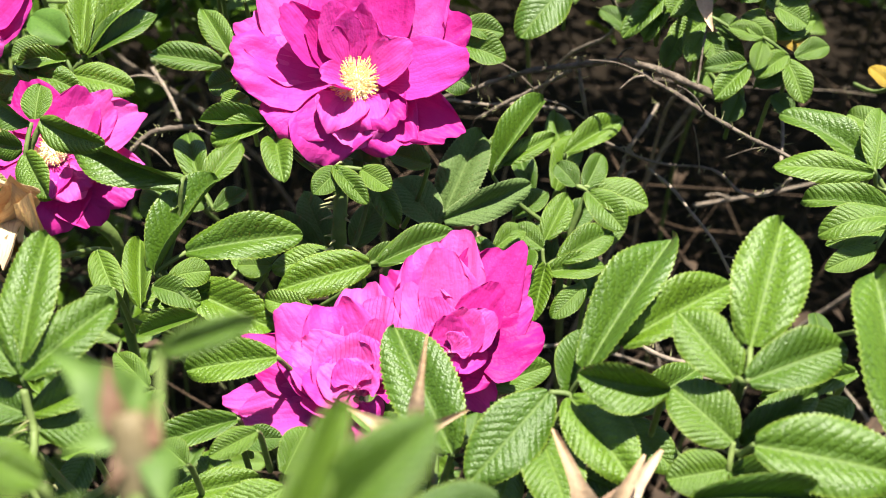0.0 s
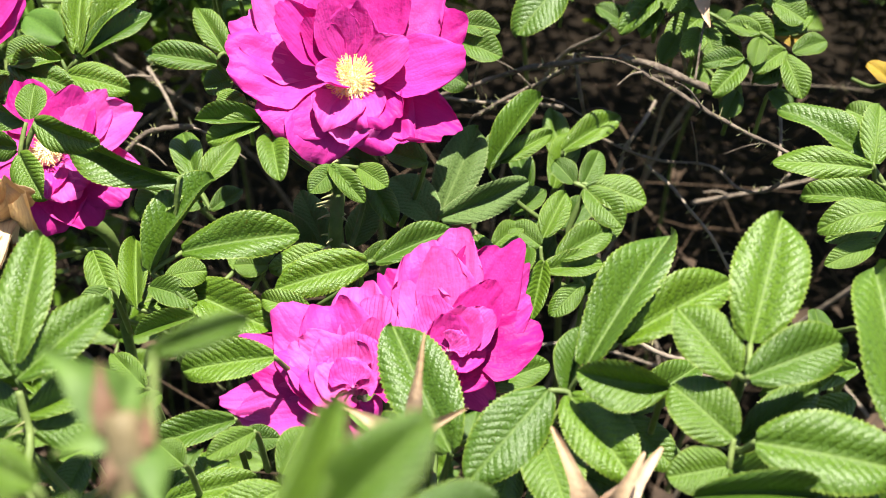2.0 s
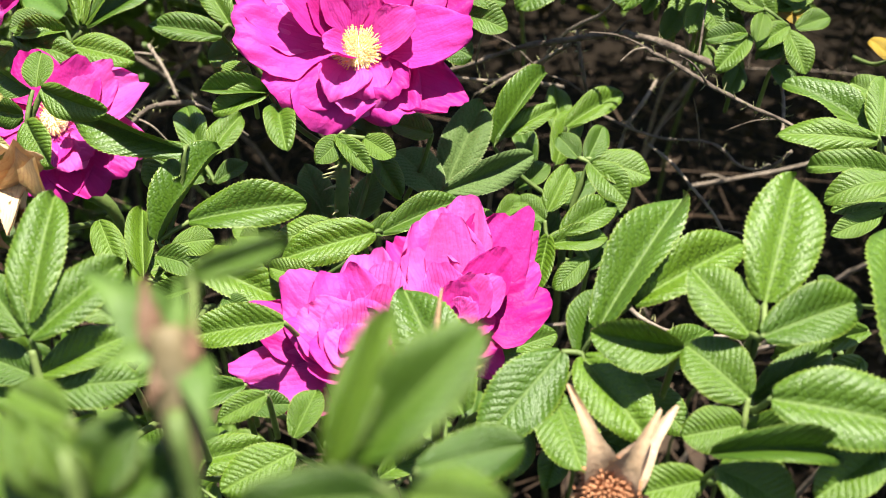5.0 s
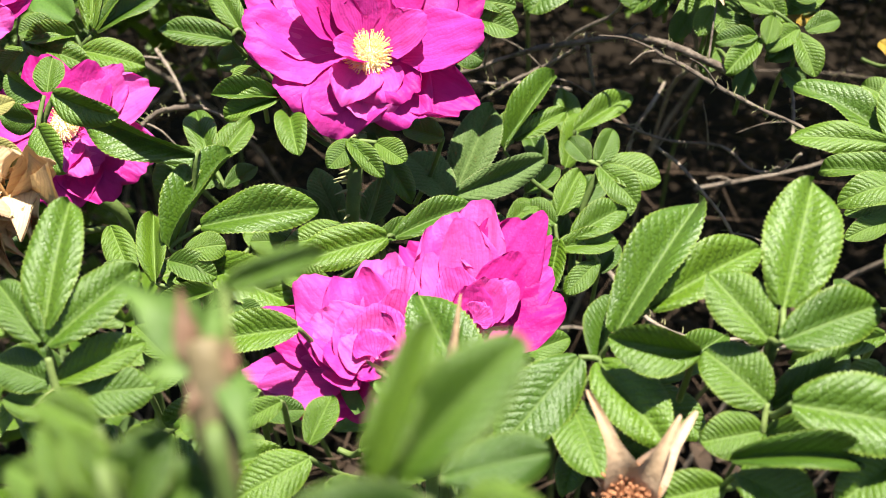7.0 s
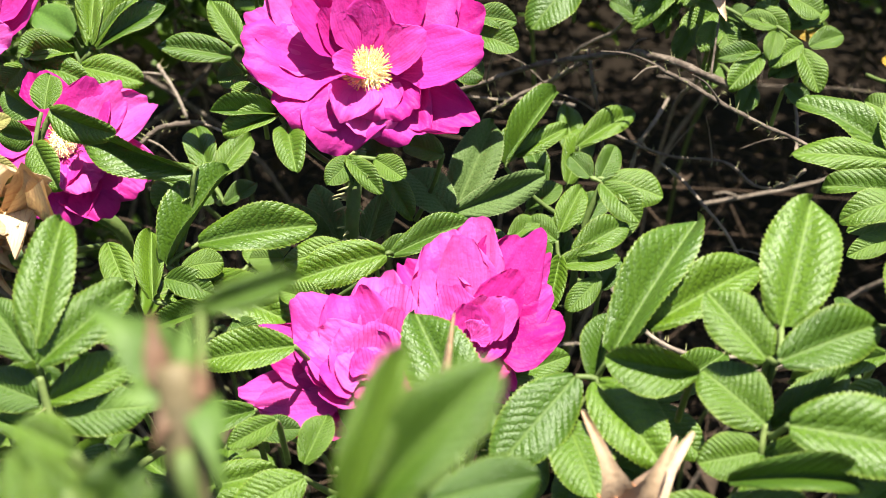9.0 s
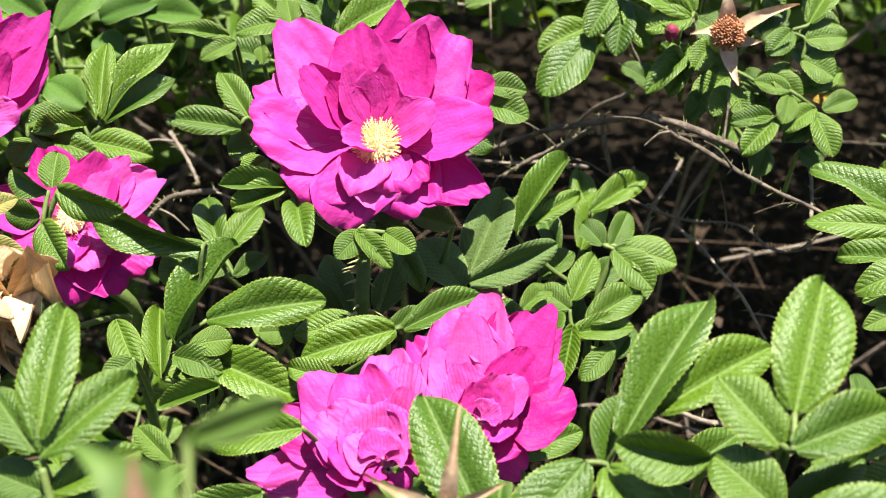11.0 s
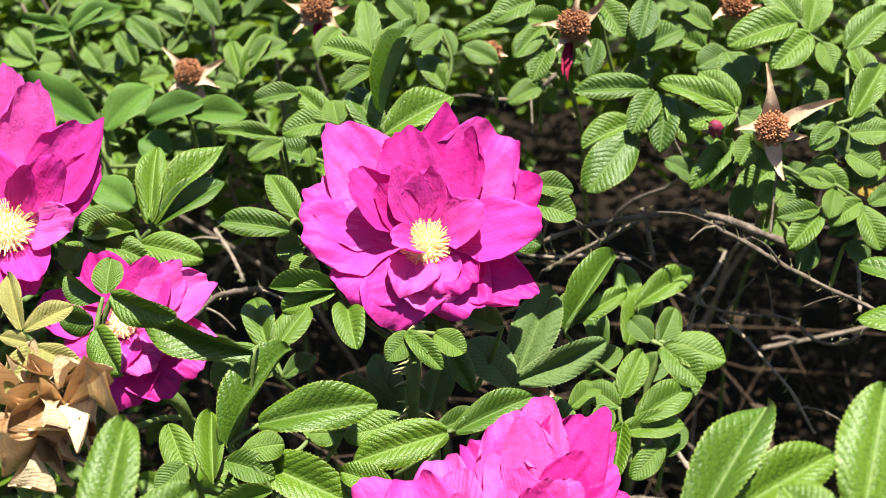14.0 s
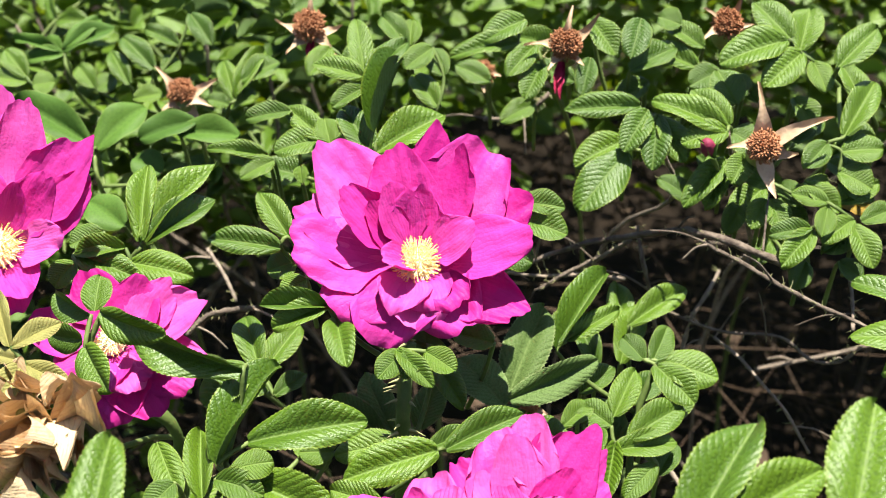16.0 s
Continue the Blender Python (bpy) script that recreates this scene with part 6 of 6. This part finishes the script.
# withered clump
cane_k = cane([(-0.1184, 0.7349, -0.0100), (-0.1076, 0.6749, 0.5074), (-0.1267, 0.4949, 0.7594), (-0.1427, 0.3449, 0.8694), (-0.1431, 0.3519, 0.8921), (-0.1417, 0.3611, 0.9188)], [0.0013, 0.0013, 0.0012, 0.0011, 0.0011, 0.0010], "wilted shoot with khaki leaves and dry brown petals", prickles=0, seed=23)
leaf(cane_k, (-0.1421, 0.3585, 0.9114),
     ((-0.1447, 0.3601, 0.9276), (-0.1487, 0.3445, 0.9204), 0.0094, 0, 1, 1),
     ((-0.1442, 0.3601, 0.9275), (-0.1293, 0.3545, 0.9229), 0.0071, 0, 1, 1),
     ((-0.1434, 0.3597, 0.9268), (-0.1392, 0.3406, 0.9170), 0.0079, 0, 1, 1),
     ((-0.1474, 0.3625, 0.9320), (-0.1340, 0.3692, 0.9363), 0.0075, 0, 1, 1),
     ((-0.1482, 0.3625, 0.9321), (-0.1545, 0.3771, 0.9431), 0.0069, 0, 1, 1),
     ((-0.1450, 0.3605, 0.9283), (-0.1553, 0.3626, 0.9303), 0.0052, 0, 1, 1), kind="wilted")
dry = thing("withered_rose", (-0.1431, 0.3519, 0.8921), "withered rose with crumpled tan and brown petals", "withered rose")
petal(dry, (-0.1356, 0.3455, 0.9214), (-0.1504, 0.3356, 0.9150), 0.0097, -30, 2.2, -1.6, 0, "dry", "oval", 0.22)
petal(dry, (-0.1352, 0.3496, 0.9205), (-0.1189, 0.3543, 0.9231), 0.0054, 7, 1.8, 2.2, 1, "dry", "oval", -0.18)
petal(dry, (-0.1331, 0.3521, 0.9166), (-0.1199, 0.3452, 0.9111), 0.0056, -16, 2.2, -1.6, 2, "dry", "oval", 0.3)
petal(dry, (-0.1369, 0.3537, 0.9115), (-0.1288, 0.3354, 0.8984), 0.0057, 21, 1.8, 2.2, 3, "dry", "oval", 0.22)
petal(dry, (-0.1374, 0.3439, 0.9186), (-0.1463, 0.3273, 0.9074), 0.0095, -2, 2.2, -1.6, 4, "dry", "oval", -0.18)
petal(dry, (-0.1368, 0.3496, 0.9205), (-0.1444, 0.3566, 0.9259), 0.0067, -25, 1.8, 2.2, 5, "dry", "oval", 0.3)
petal(dry, (-0.1416, 0.3488, 0.9111), (-0.1619, 0.3514, 0.9139), 0.0093, 12, 2.2, -1.6, 6, "dry", "oval", 0.22)
petal(dry, (-0.1310, 0.3538, 0.9113), (-0.1258, 0.3382, 0.9002), 0.0046, -11, 1.8, 2.2, 7, "dry", "oval", -0.18)
petal(dry, (-0.1424, 0.3407, 0.9131), (-0.1533, 0.3268, 0.9039), 0.0097, 26, 2.2, -1.6, 8, "dry", "oval", 0.3)
petal(dry, (-0.1371, 0.3440, 0.9105), (-0.1319, 0.3288, 0.8997), 0.0057, 3, 1.8, 2.2, 0, "dry", "oval", 0.22)
petal(dry, (-0.1528, 0.3551, 0.9232), (-0.1599, 0.3579, 0.9255), 0.0057, -20, 2.2, -1.6, 1, "dry", "oval", -0.18)
petal(dry, (-0.1460, 0.3552, 0.9148), (-0.1387, 0.3640, 0.9208), 0.0063, 17, 1.8, 2.2, 2, "dry", "oval", 0.3)
petal(dry, (-0.1326, 0.3423, 0.9156), (-0.1203, 0.3495, 0.9201), 0.0048, -6, 2.2, -1.6, 3, "dry", "oval", 0.22)
petal(dry, (-0.1471, 0.3422, 0.9080), (-0.1396, 0.3479, 0.9117), 0.0062, -29, 1.8, 2.2, 4, "dry", "oval", -0.18)
petal(dry, (-0.1319, 0.3440, 0.9021), (-0.1299, 0.3554, 0.9101), 0.0044, 8, 2.2, -1.6, 5, "dry", "oval", 0.3)
petal(dry, (-0.1527, 0.3560, 0.9165), (-0.1448, 0.3475, 0.9101), 0.0057, -15, 1.8, 2.2, 6, "dry", "oval", 0.22)
petal(dry, (-0.1443, 0.3359, 0.9046), (-0.1521, 0.3441, 0.9108), 0.0067, 22, 2.2, -1.6, 7, "dry", "oval", -0.18)
petal(dry, (-0.1352, 0.3488, 0.9190), (-0.1313, 0.3573, 0.9250), 0.0049, -1, 1.8, 2.2, 8, "dry", "oval", 0.3)
petal(dry, (-0.1267, 0.3473, 0.9077), (-0.1244, 0.3559, 0.9137), 0.0048, -24, 2.2, -1.6, 0, "dry", "oval", 0.22)
petal(dry, (-0.1382, 0.3419, 0.9206), (-0.1267, 0.3341, 0.9156), 0.0087, 20, 2.2, -1.6, 0, "dry", "oval", 0.22)
petal(dry, (-0.1344, 0.3464, 0.9272), (-0.1465, 0.3499, 0.9291), 0.0049, 10, 1.8, 2.2, 1, "dry", "oval", -0.18)
petal(dry, (-0.1358, 0.3521, 0.9172), (-0.1470, 0.3462, 0.9125), 0.0050, 0, 2.2, -1.6, 2, "dry", "oval", 0.3)
petal(dry, (-0.1379, 0.3526, 0.9087), (-0.1432, 0.3408, 0.9003), 0.0051, 58, 1.8, 2.2, 3, "dry", "oval", 0.22)
petal(dry, (-0.1372, 0.3418, 0.9220), (-0.1317, 0.3316, 0.9151), 0.0086, 37, 2.2, -1.6, 4, "dry", "oval", -0.18)
petal(dry, (-0.1322, 0.3419, 0.9254), (-0.1258, 0.3479, 0.9300), 0.0060, -26, 1.8, 2.2, 5, "dry", "oval", 0.3)
petal(dry, (-0.1419, 0.3466, 0.9174), (-0.1253, 0.3487, 0.9197), 0.0084, 57, 2.2, -1.6, 6, "dry", "oval", 0.22)
petal(dry, (-0.1317, 0.3516, 0.9134), (-0.1364, 0.3378, 0.9035), 0.0041, -43, 1.8, 2.2, 7, "dry", "oval", -0.18)
petal(dry, (-0.1386, 0.3335, 0.9090), (-0.1314, 0.3242, 0.9029), 0.0087, 26, 2.2, -1.6, 8, "dry", "oval", 0.3)
petal(dry, (-0.1377, 0.3410, 0.9087), (-0.1416, 0.3296, 0.9006), 0.0051, -11, 1.8, 2.2, 0, "dry", "oval", 0.22)
petal(dry, (-0.1521, 0.3514, 0.9229), (-0.1473, 0.3532, 0.9244), 0.0051, -17, 2.2, -1.6, 1, "dry", "oval", -0.18)
petal(dry, (-0.1442, 0.3546, 0.9208), (-0.1507, 0.3625, 0.9262), 0.0057, 25, 1.8, 2.2, 2, "dry", "oval", 0.3)
petal(dry, (-0.1306, 0.3399, 0.9142), (-0.1400, 0.3454, 0.9176), 0.0043, 13, 2.2, -1.6, 3, "dry", "oval", 0.22)
petal(dry, (-0.1464, 0.3399, 0.9050), (-0.1528, 0.3448, 0.9081), 0.0056, 13, 1.8, 2.2, 4, "dry", "oval", -0.18)

# dead branches in the hollow
branch([(-0.0113, 0.5621, 0.8369), (0.0117, 0.5569, 0.8470), (0.0339, 0.5524, 0.8579), (0.0530, 0.5451, 0.8650), (0.0738, 0.5376, 0.8717), (0.0797, 0.5281, 0.8755), (0.0907, 0.5143, 0.8785), (0.1037, 0.5063, 0.8758), (0.1245, 0.5262, 0.8555)], 0.0012, 0.0021, 258)
branch([(0.0780, 0.5335, 0.8746), (0.0857, 0.5172, 0.8739), (0.0950, 0.5010, 0.8753), (0.1057, 0.4820, 0.8759), (0.1175, 0.4623, 0.8775), (0.1257, 0.4462, 0.8807), (0.1484, 0.4477, 0.8654)], 0.0012, 0.0010, 259)
branch([(0.0175, 0.5761, 0.8221), (0.0303, 0.5716, 0.8331), (0.0453, 0.5669, 0.8438), (0.0564, 0.5531, 0.8589)], 0.0010, 0.0014, 260)
branch([(0.0593, 0.5566, 0.8640), (0.0613, 0.5481, 0.8518), (0.0649, 0.5489, 0.8356), (0.0706, 0.5621, 0.8021)], 0.0012, 0.0010, 261)
branch([(0.0710, 0.5532, 0.8242), (0.0826, 0.5409, 0.8241), (0.0978, 0.5380, 0.8200), (0.1206, 0.5366, 0.8179), (0.1333, 0.5307, 0.8096), (0.1436, 0.5216, 0.8140), (0.1511, 0.5174, 0.8254)], 0.0007, 0.0009, 262)
branch([(0.0971, 0.5621, 0.8021), (0.1045, 0.5399, 0.8053), (0.1130, 0.5242, 0.8003), (0.1219, 0.5177, 0.7909), (0.1328, 0.5155, 0.7705)], 0.0009, 0.0008, 263)
branch([(0.1042, 0.5972, 0.8173), (0.0959, 0.5822, 0.8134), (0.0878, 0.5753, 0.8034), (0.0837, 0.5729, 0.7826)], 0.0010, 0.0012, 264)
branch([(0.1438, 0.5276, 0.8574), (0.1426, 0.5113, 0.8516), (0.1395, 0.4953, 0.8462)], 0.0008, 0.0010, 265)
branch([(-0.1337, 0.5152, 0.8397), (-0.1264, 0.5193, 0.8456), (-0.1168, 0.5210, 0.8480), (-0.1082, 0.5388, 0.8385)], 0.0012, 0.0016, 266)
branch([(-0.0011, 0.5811, 0.8293), (0.0202, 0.5796, 0.8271), (0.0366, 0.5884, 0.8222), (0.0608, 0.6131, 0.8052)], 0.0008, 0.0012, 267)
branch([(0.0688, 0.4966, 0.7782), (0.0811, 0.4695, 0.7744), (0.1004, 0.4639, 0.7665), (0.1287, 0.4794, 0.7537)], 0.0012, 0.0012, 268)
branch([(-0.0053, 0.6603, 0.8723), (0.0113, 0.6512, 0.8757), (0.0207, 0.6454, 0.8853), (0.0263, 0.6481, 0.8899)], 0.0014, 0.0014, 269)
branch([(-0.1364, 0.5895, 0.8412), (-0.1265, 0.5731, 0.8352), (-0.1213, 0.5663, 0.8256)], 0.0012, 0.0010, 270)

# ---------------------------------------------------------------- background foliage
def bush_leaf(parent, foot, way, length, rnd, fine=False, kind="rose"):
    """A compound leaf that starts at foot and points along way."""
    way = Vector(way).normalized()
    up = Vector((0, 0, 1)) - way * way.z
    up.normalize()
    side = way.cross(up)
    pairs = rnd.choice((2, 2, 3))
    end = foot + way * length * 0.72 - Vector((0, 0, length * 0.06))
    stalk = tube("leaf", [foot, foot.lerp(end, 0.5) + up * length * 0.05, end], [0.0011, 0.0009, 0.0007], STEM, parent, sides=5)
    blades = [(end, way * 0.9 + up * rnd.uniform(-0.3, 0.2), 1.0)]
    for k in range(pairs):
        p = foot.lerp(end, 1 - (k + 0.15) / (pairs + 0.3)) + up * length * 0.03
        for s in (-1, 1):
            blades.append((p, way * 0.45 + side * s + up * rnd.uniform(-0.1, 0.35), rnd.uniform(0.8, 1.0)))
    for p, d, k in blades:
        size = length * 0.42 * k
        d = d.normalized()
        face = up + Vector((rnd.uniform(-0.9, 0.9), rnd.uniform(-1.0, 0.5), 0))
        face = (face - d * face.dot(d)).normalized()
        s = d.cross(face)
        w = size * rnd.uniform(0.52, 0.64)
        m = Matrix(((s.x * w, d.x * size, face.x * size, p.x), (s.y * w, d.y * size, face.y * size, p.y), (s.z * w, d.z * size, face.z * size, p.z), (0, 0, 0, 1)))
        attach("leaflet", leaflet_mesh(rnd.choice((1, 1, 2, 3)), rnd.choice((1, 1, 2, 0)), rnd.randrange(3), fine, kind), m, stalk)


def background_cane(seed):
    """One cane with leaves all round, its top at the origin."""
    rnd = random.Random(seed)
    pts = [Vector((rnd.uniform(-0.1, 0.1), 0.34, -0.86)), Vector((rnd.uniform(-0.08, 0.08), 0.20, -0.34)), Vector((rnd.uniform(-0.02, 0.02), rnd.uniform(0.03, 0.06), -0.14)), Vector((0, 0, 0))]
    root = thing("rose_cane", pts[0], "leafy green rose cane in the thicket behind", "rose cane", LEAF_GROUP)
    tube("stem", pts, [0.0030, 0.0018, 0.0014, 0.0010], BARK, root, "brown woody stem")
    for k in range(8):
        s = 0.42 + 0.58 * (k + 1) / 8
        at = pts[2].lerp(pts[3], (s - 0.42) / 0.58)
        a = k * 2.4 + rnd.uniform(-0.3, 0.3)
        lift = 0.15 + 0.65 * (k / 7) ** 1.5
        bush_leaf(root, at, (math.cos(a), math.sin(a), lift), rnd.uniform(0.046, 0.074), rnd, fine=False)
    return root


TEMPLATES = [background_cane(s) for s in (11, 12, 13, 14, 15)]
ROOTS = [PLACED[o.name].translation.copy() for o in TEMPLATES]
rnd = random.Random(5)
spots = []
for row in range(5):
    for col in range(12):
        x = -0.42 + col * 0.078 + rnd.uniform(-0.03, 0.03) + (row % 2) * 0.04
        y = 0.65 + row * 0.080 + rnd.uniform(-0.03, 0.03)
        z = 0.835 + rnd.uniform(-0.04, 0.02) + (y - 0.65) * 0.17
        if (y < 1.0 and -0.03 < x < 0.34) or (y < 0.76 and -0.22 < x < -0.05):
            continue
        spots.append((x, y, z))
for row in range(3):
    for col in range(7):
        x, y = -0.34 + col * 0.10 + rnd.uniform(-0.03, 0.03), 0.30 + row * 0.10 + rnd.uniform(-0.03, 0.03)
        if 0.04 < x and y > 0.36:
            continue
        spots.append((x, y, 0.755 + rnd.uniform(-0.03, 0.02) - 0.1 * (y - 0.3)))
for k, (x, y, z) in enumerate(spots):
    m = pose(x, y, z, 0, 0, rnd.uniform(-70, 70)) @ Matrix.Translation(ROOTS[k % len(TEMPLATES)])
    if k < len(TEMPLATES):
        TEMPLATES[k].matrix_basis = m
    else:
        copy_thing(TEMPLATES[k % len(TEMPLATES)], m)


def foliage(name, count, seed, place, size, label):
    """A mass of leaflets too many to count, joined in one mesh."""
    rnd = random.Random(seed)
    verts, faces, uvs, slots = [], [], [], []
    for _ in range(count):
        p = Vector(place(rnd))
        a = rnd.uniform(0, 6.283)
        way = Vector((math.cos(a), math.sin(a), rnd.uniform(-0.5, 0.5))).normalized()
        face = Vector((rnd.uniform(-1.1, 1.1), rnd.uniform(-1.2, 0.7), 1))
        face = (face - way * face.dot(way)).normalized()
        s = way.cross(face)
        length = size * rnd.uniform(0.7, 1.2)
        fold = rnd.uniform(0.15, 0.75)
        n = len(verts)
        prof = (0.03, 0.22, 0.29, 0.26, 0.15, 0.01)
        for i, w in enumerate(prof):
            v = i / 5
            for u in (-1, 0, 1):
                verts.append(p + way * v * length + s * u * w * length + face * (abs(u) * fold * w + 0.3 * v * (1 - v)) * length)
                uvs.append((0.5 + u * w * 1.7, v))
        for i in range(5):
            for j in (0, 1):
                q = n + i * 3 + j
                faces.append((q, q + 1, q + 4, q + 3))
                slots.append(0)
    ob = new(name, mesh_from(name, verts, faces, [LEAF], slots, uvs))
    tagged(ob, label, "foliage", kind="stuff")


def mound(x, y):
    """The height of the thicket, a broad uneven mound."""
    r = math.hypot(x / 1.65, (y - 1.42) / 1.36)
    wave = 0.07 * noise.noise(Vector((x * 1.7, y * 1.7, 4))) + 0.04 * noise.noise(Vector((x * 5, y * 5, 9)))
    return (0.93 + wave) * max(0.0, 1 - r ** 5), r


def far_place(r):
    while True:
        x, y = r.uniform(-1.7, 1.7), r.uniform(0.05, 2.8)
        h, q = mound(x, y)
        if q > 0.99 or (abs(x) < 0.45 and y < 0.98):
            continue
        z = h - (0.10 * r.random() if q < 0.8 else 0.02 + 0.9 * h * r.random())
        return x, y, max(z, 0.02)


def under_place(r):
    while True:
        x, y = r.uniform(-0.7, 0.7), r.uniform(0.1, 1.25)
        if not ((-0.04 < x < 0.55 and y > 0.36) or (-0.30 < x < 0.0 and y > 0.48)):
            return x, y, 0.56 - 0.3 * r.random()


def skirt_place(r):
    while True:
        a = r.uniform(0, 6.283)
        q = r.uniform(0.86, 0.99)
        x, y = 1.65 * q * math.cos(a), 1.42 + 1.36 * q * math.sin(a)
        if abs(x) < 0.5 and y < 0.3:
            return x, y, 0.04 + 0.55 * r.random()
        return x, y, 0.04 + 0.75 * r.random() * min(1, (1 - q) * 9)


def canopy_place(r):
    while True:
        y = 0.9 + 1.2 * r.random()
        x = r.uniform(-0.75, 0.85)
        if y > 1.02 or not -0.05 < x < 0.40:
            break
    return x, y, min(mound(x, y)[0], 0.91) - 0.07 - 0.18 * r.random()


foliage("far_foliage", 22000, 3, far_place, 0.030, "mass of green rose leaves further back in the thicket")
foliage("canopy_foliage", 18000, 8, canopy_place, 0.028, "top layer of green rose leaves of the thicket")
foliage("under_foliage", 3500, 4, under_place, 0.030, "shaded lower leaves inside the rose thicket")
foliage("skirt_foliage", 5000, 6, skirt_place, 0.038, "green rose leaves down the sides of the thicket")


# loose dry twigs that criss-cross in the dark hollow
for k in range(7):
    x, y, z = rnd.uniform(0.0, 0.33), rnd.uniform(0.50, 0.82), rnd.uniform(0.50, 0.80)
    a = rnd.uniform(0, 6.283)
    way = Vector((math.cos(a), math.sin(a) * 0.6, rnd.uniform(-0.7, 0.7))).normalized() * rnd.uniform(0.05, 0.12)
    p = Vector((x, y, z))
    bow = Vector((rnd.uniform(-0.012, 0.012), rnd.uniform(-0.012, 0.012), rnd.uniform(-0.012, 0.012)))
    branch([p - way, p - way * 0.3 + bow, p + way * 0.4 - bow, p + way], rnd.uniform(0.0007, 0.0015), rnd.uniform(0.0005, 0.0009), 500 + k)


def tangle(count, seed):
    """Fine dead twigs that fill the inside of the thicket, joined in one mesh."""
    rnd = random.Random(seed)
    verts, faces = [], []
    for _ in range(count):
        p = Vector((rnd.uniform(-0.55, 0.60), rnd.uniform(0.15, 1.35), rnd.uniform(0.12, 0.68)))
        if 0.0 < p.x < 0.33 and 0.45 < p.y < 0.9 and p.z > 0.42:
            p.z -= 0.3
        a = rnd.uniform(0, 6.283)
        way = Vector((math.cos(a), math.sin(a), rnd.uniform(-0.9, 0.9))).normalized() * rnd.uniform(0.04, 0.13)
        bow = Vector((rnd.uniform(-1, 1), rnd.uniform(-1, 1), rnd.uniform(-1, 1))) * 0.012
        r = rnd.uniform(0.0004, 0.0012)
        v, f, _ = tube_parts([p - way, p + bow, p + way], [r, r * 0.8, r * 0.5], 5, 0.15, rnd.randrange(999))
        n = len(verts)
        verts += v
        faces += [tuple(i + n for i in g) for g in f]
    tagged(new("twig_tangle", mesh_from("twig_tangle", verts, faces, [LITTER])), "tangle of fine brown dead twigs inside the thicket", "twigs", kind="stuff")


def litter(count, seed):
    """Curled dead leaves that lie on the soil and hang in the twigs."""
    rnd = random.Random(seed)
    verts, faces = [], []
    for _ in range(count):
        z = 0.02 + 0.02 * rnd.random() if rnd.random() < 0.6 else rnd.uniform(0.1, 0.6)
        p = Vector((rnd.uniform(-0.6, 0.65), rnd.uniform(0.2, 1.5), z))
        a = rnd.uniform(0, 6.283)
        way = Vector((math.cos(a), math.sin(a), rnd.uniform(-0.4, 0.4))).normalized()
        side = way.cross(Vector((rnd.uniform(-0.5, 0.5), rnd.uniform(-0.5, 0.5), 1))).normalized()
        up = side.cross(way)
        size, curl = rnd.uniform(0.015, 0.035), rnd.uniform(0.1, 0.5)
        n = len(verts)
        for i, w in enumerate((0.05, 0.26, 0.30, 0.18, 0.02)):
            for u in (-1, 0, 1):
                verts.append(p + way * size * i / 4 + side * u * w * size + up * size * (curl * abs(u) * w * 2 + curl * 0.4 * math.sin(i)))
        for i in range(4):
            for j in (0, 1):
                q = n + i * 3 + j
                faces.append((q, q + 1, q + 4, q + 3))
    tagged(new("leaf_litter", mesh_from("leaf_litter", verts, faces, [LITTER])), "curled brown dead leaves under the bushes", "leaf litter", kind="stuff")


tangle(1600, 21)
litter(1800, 22)
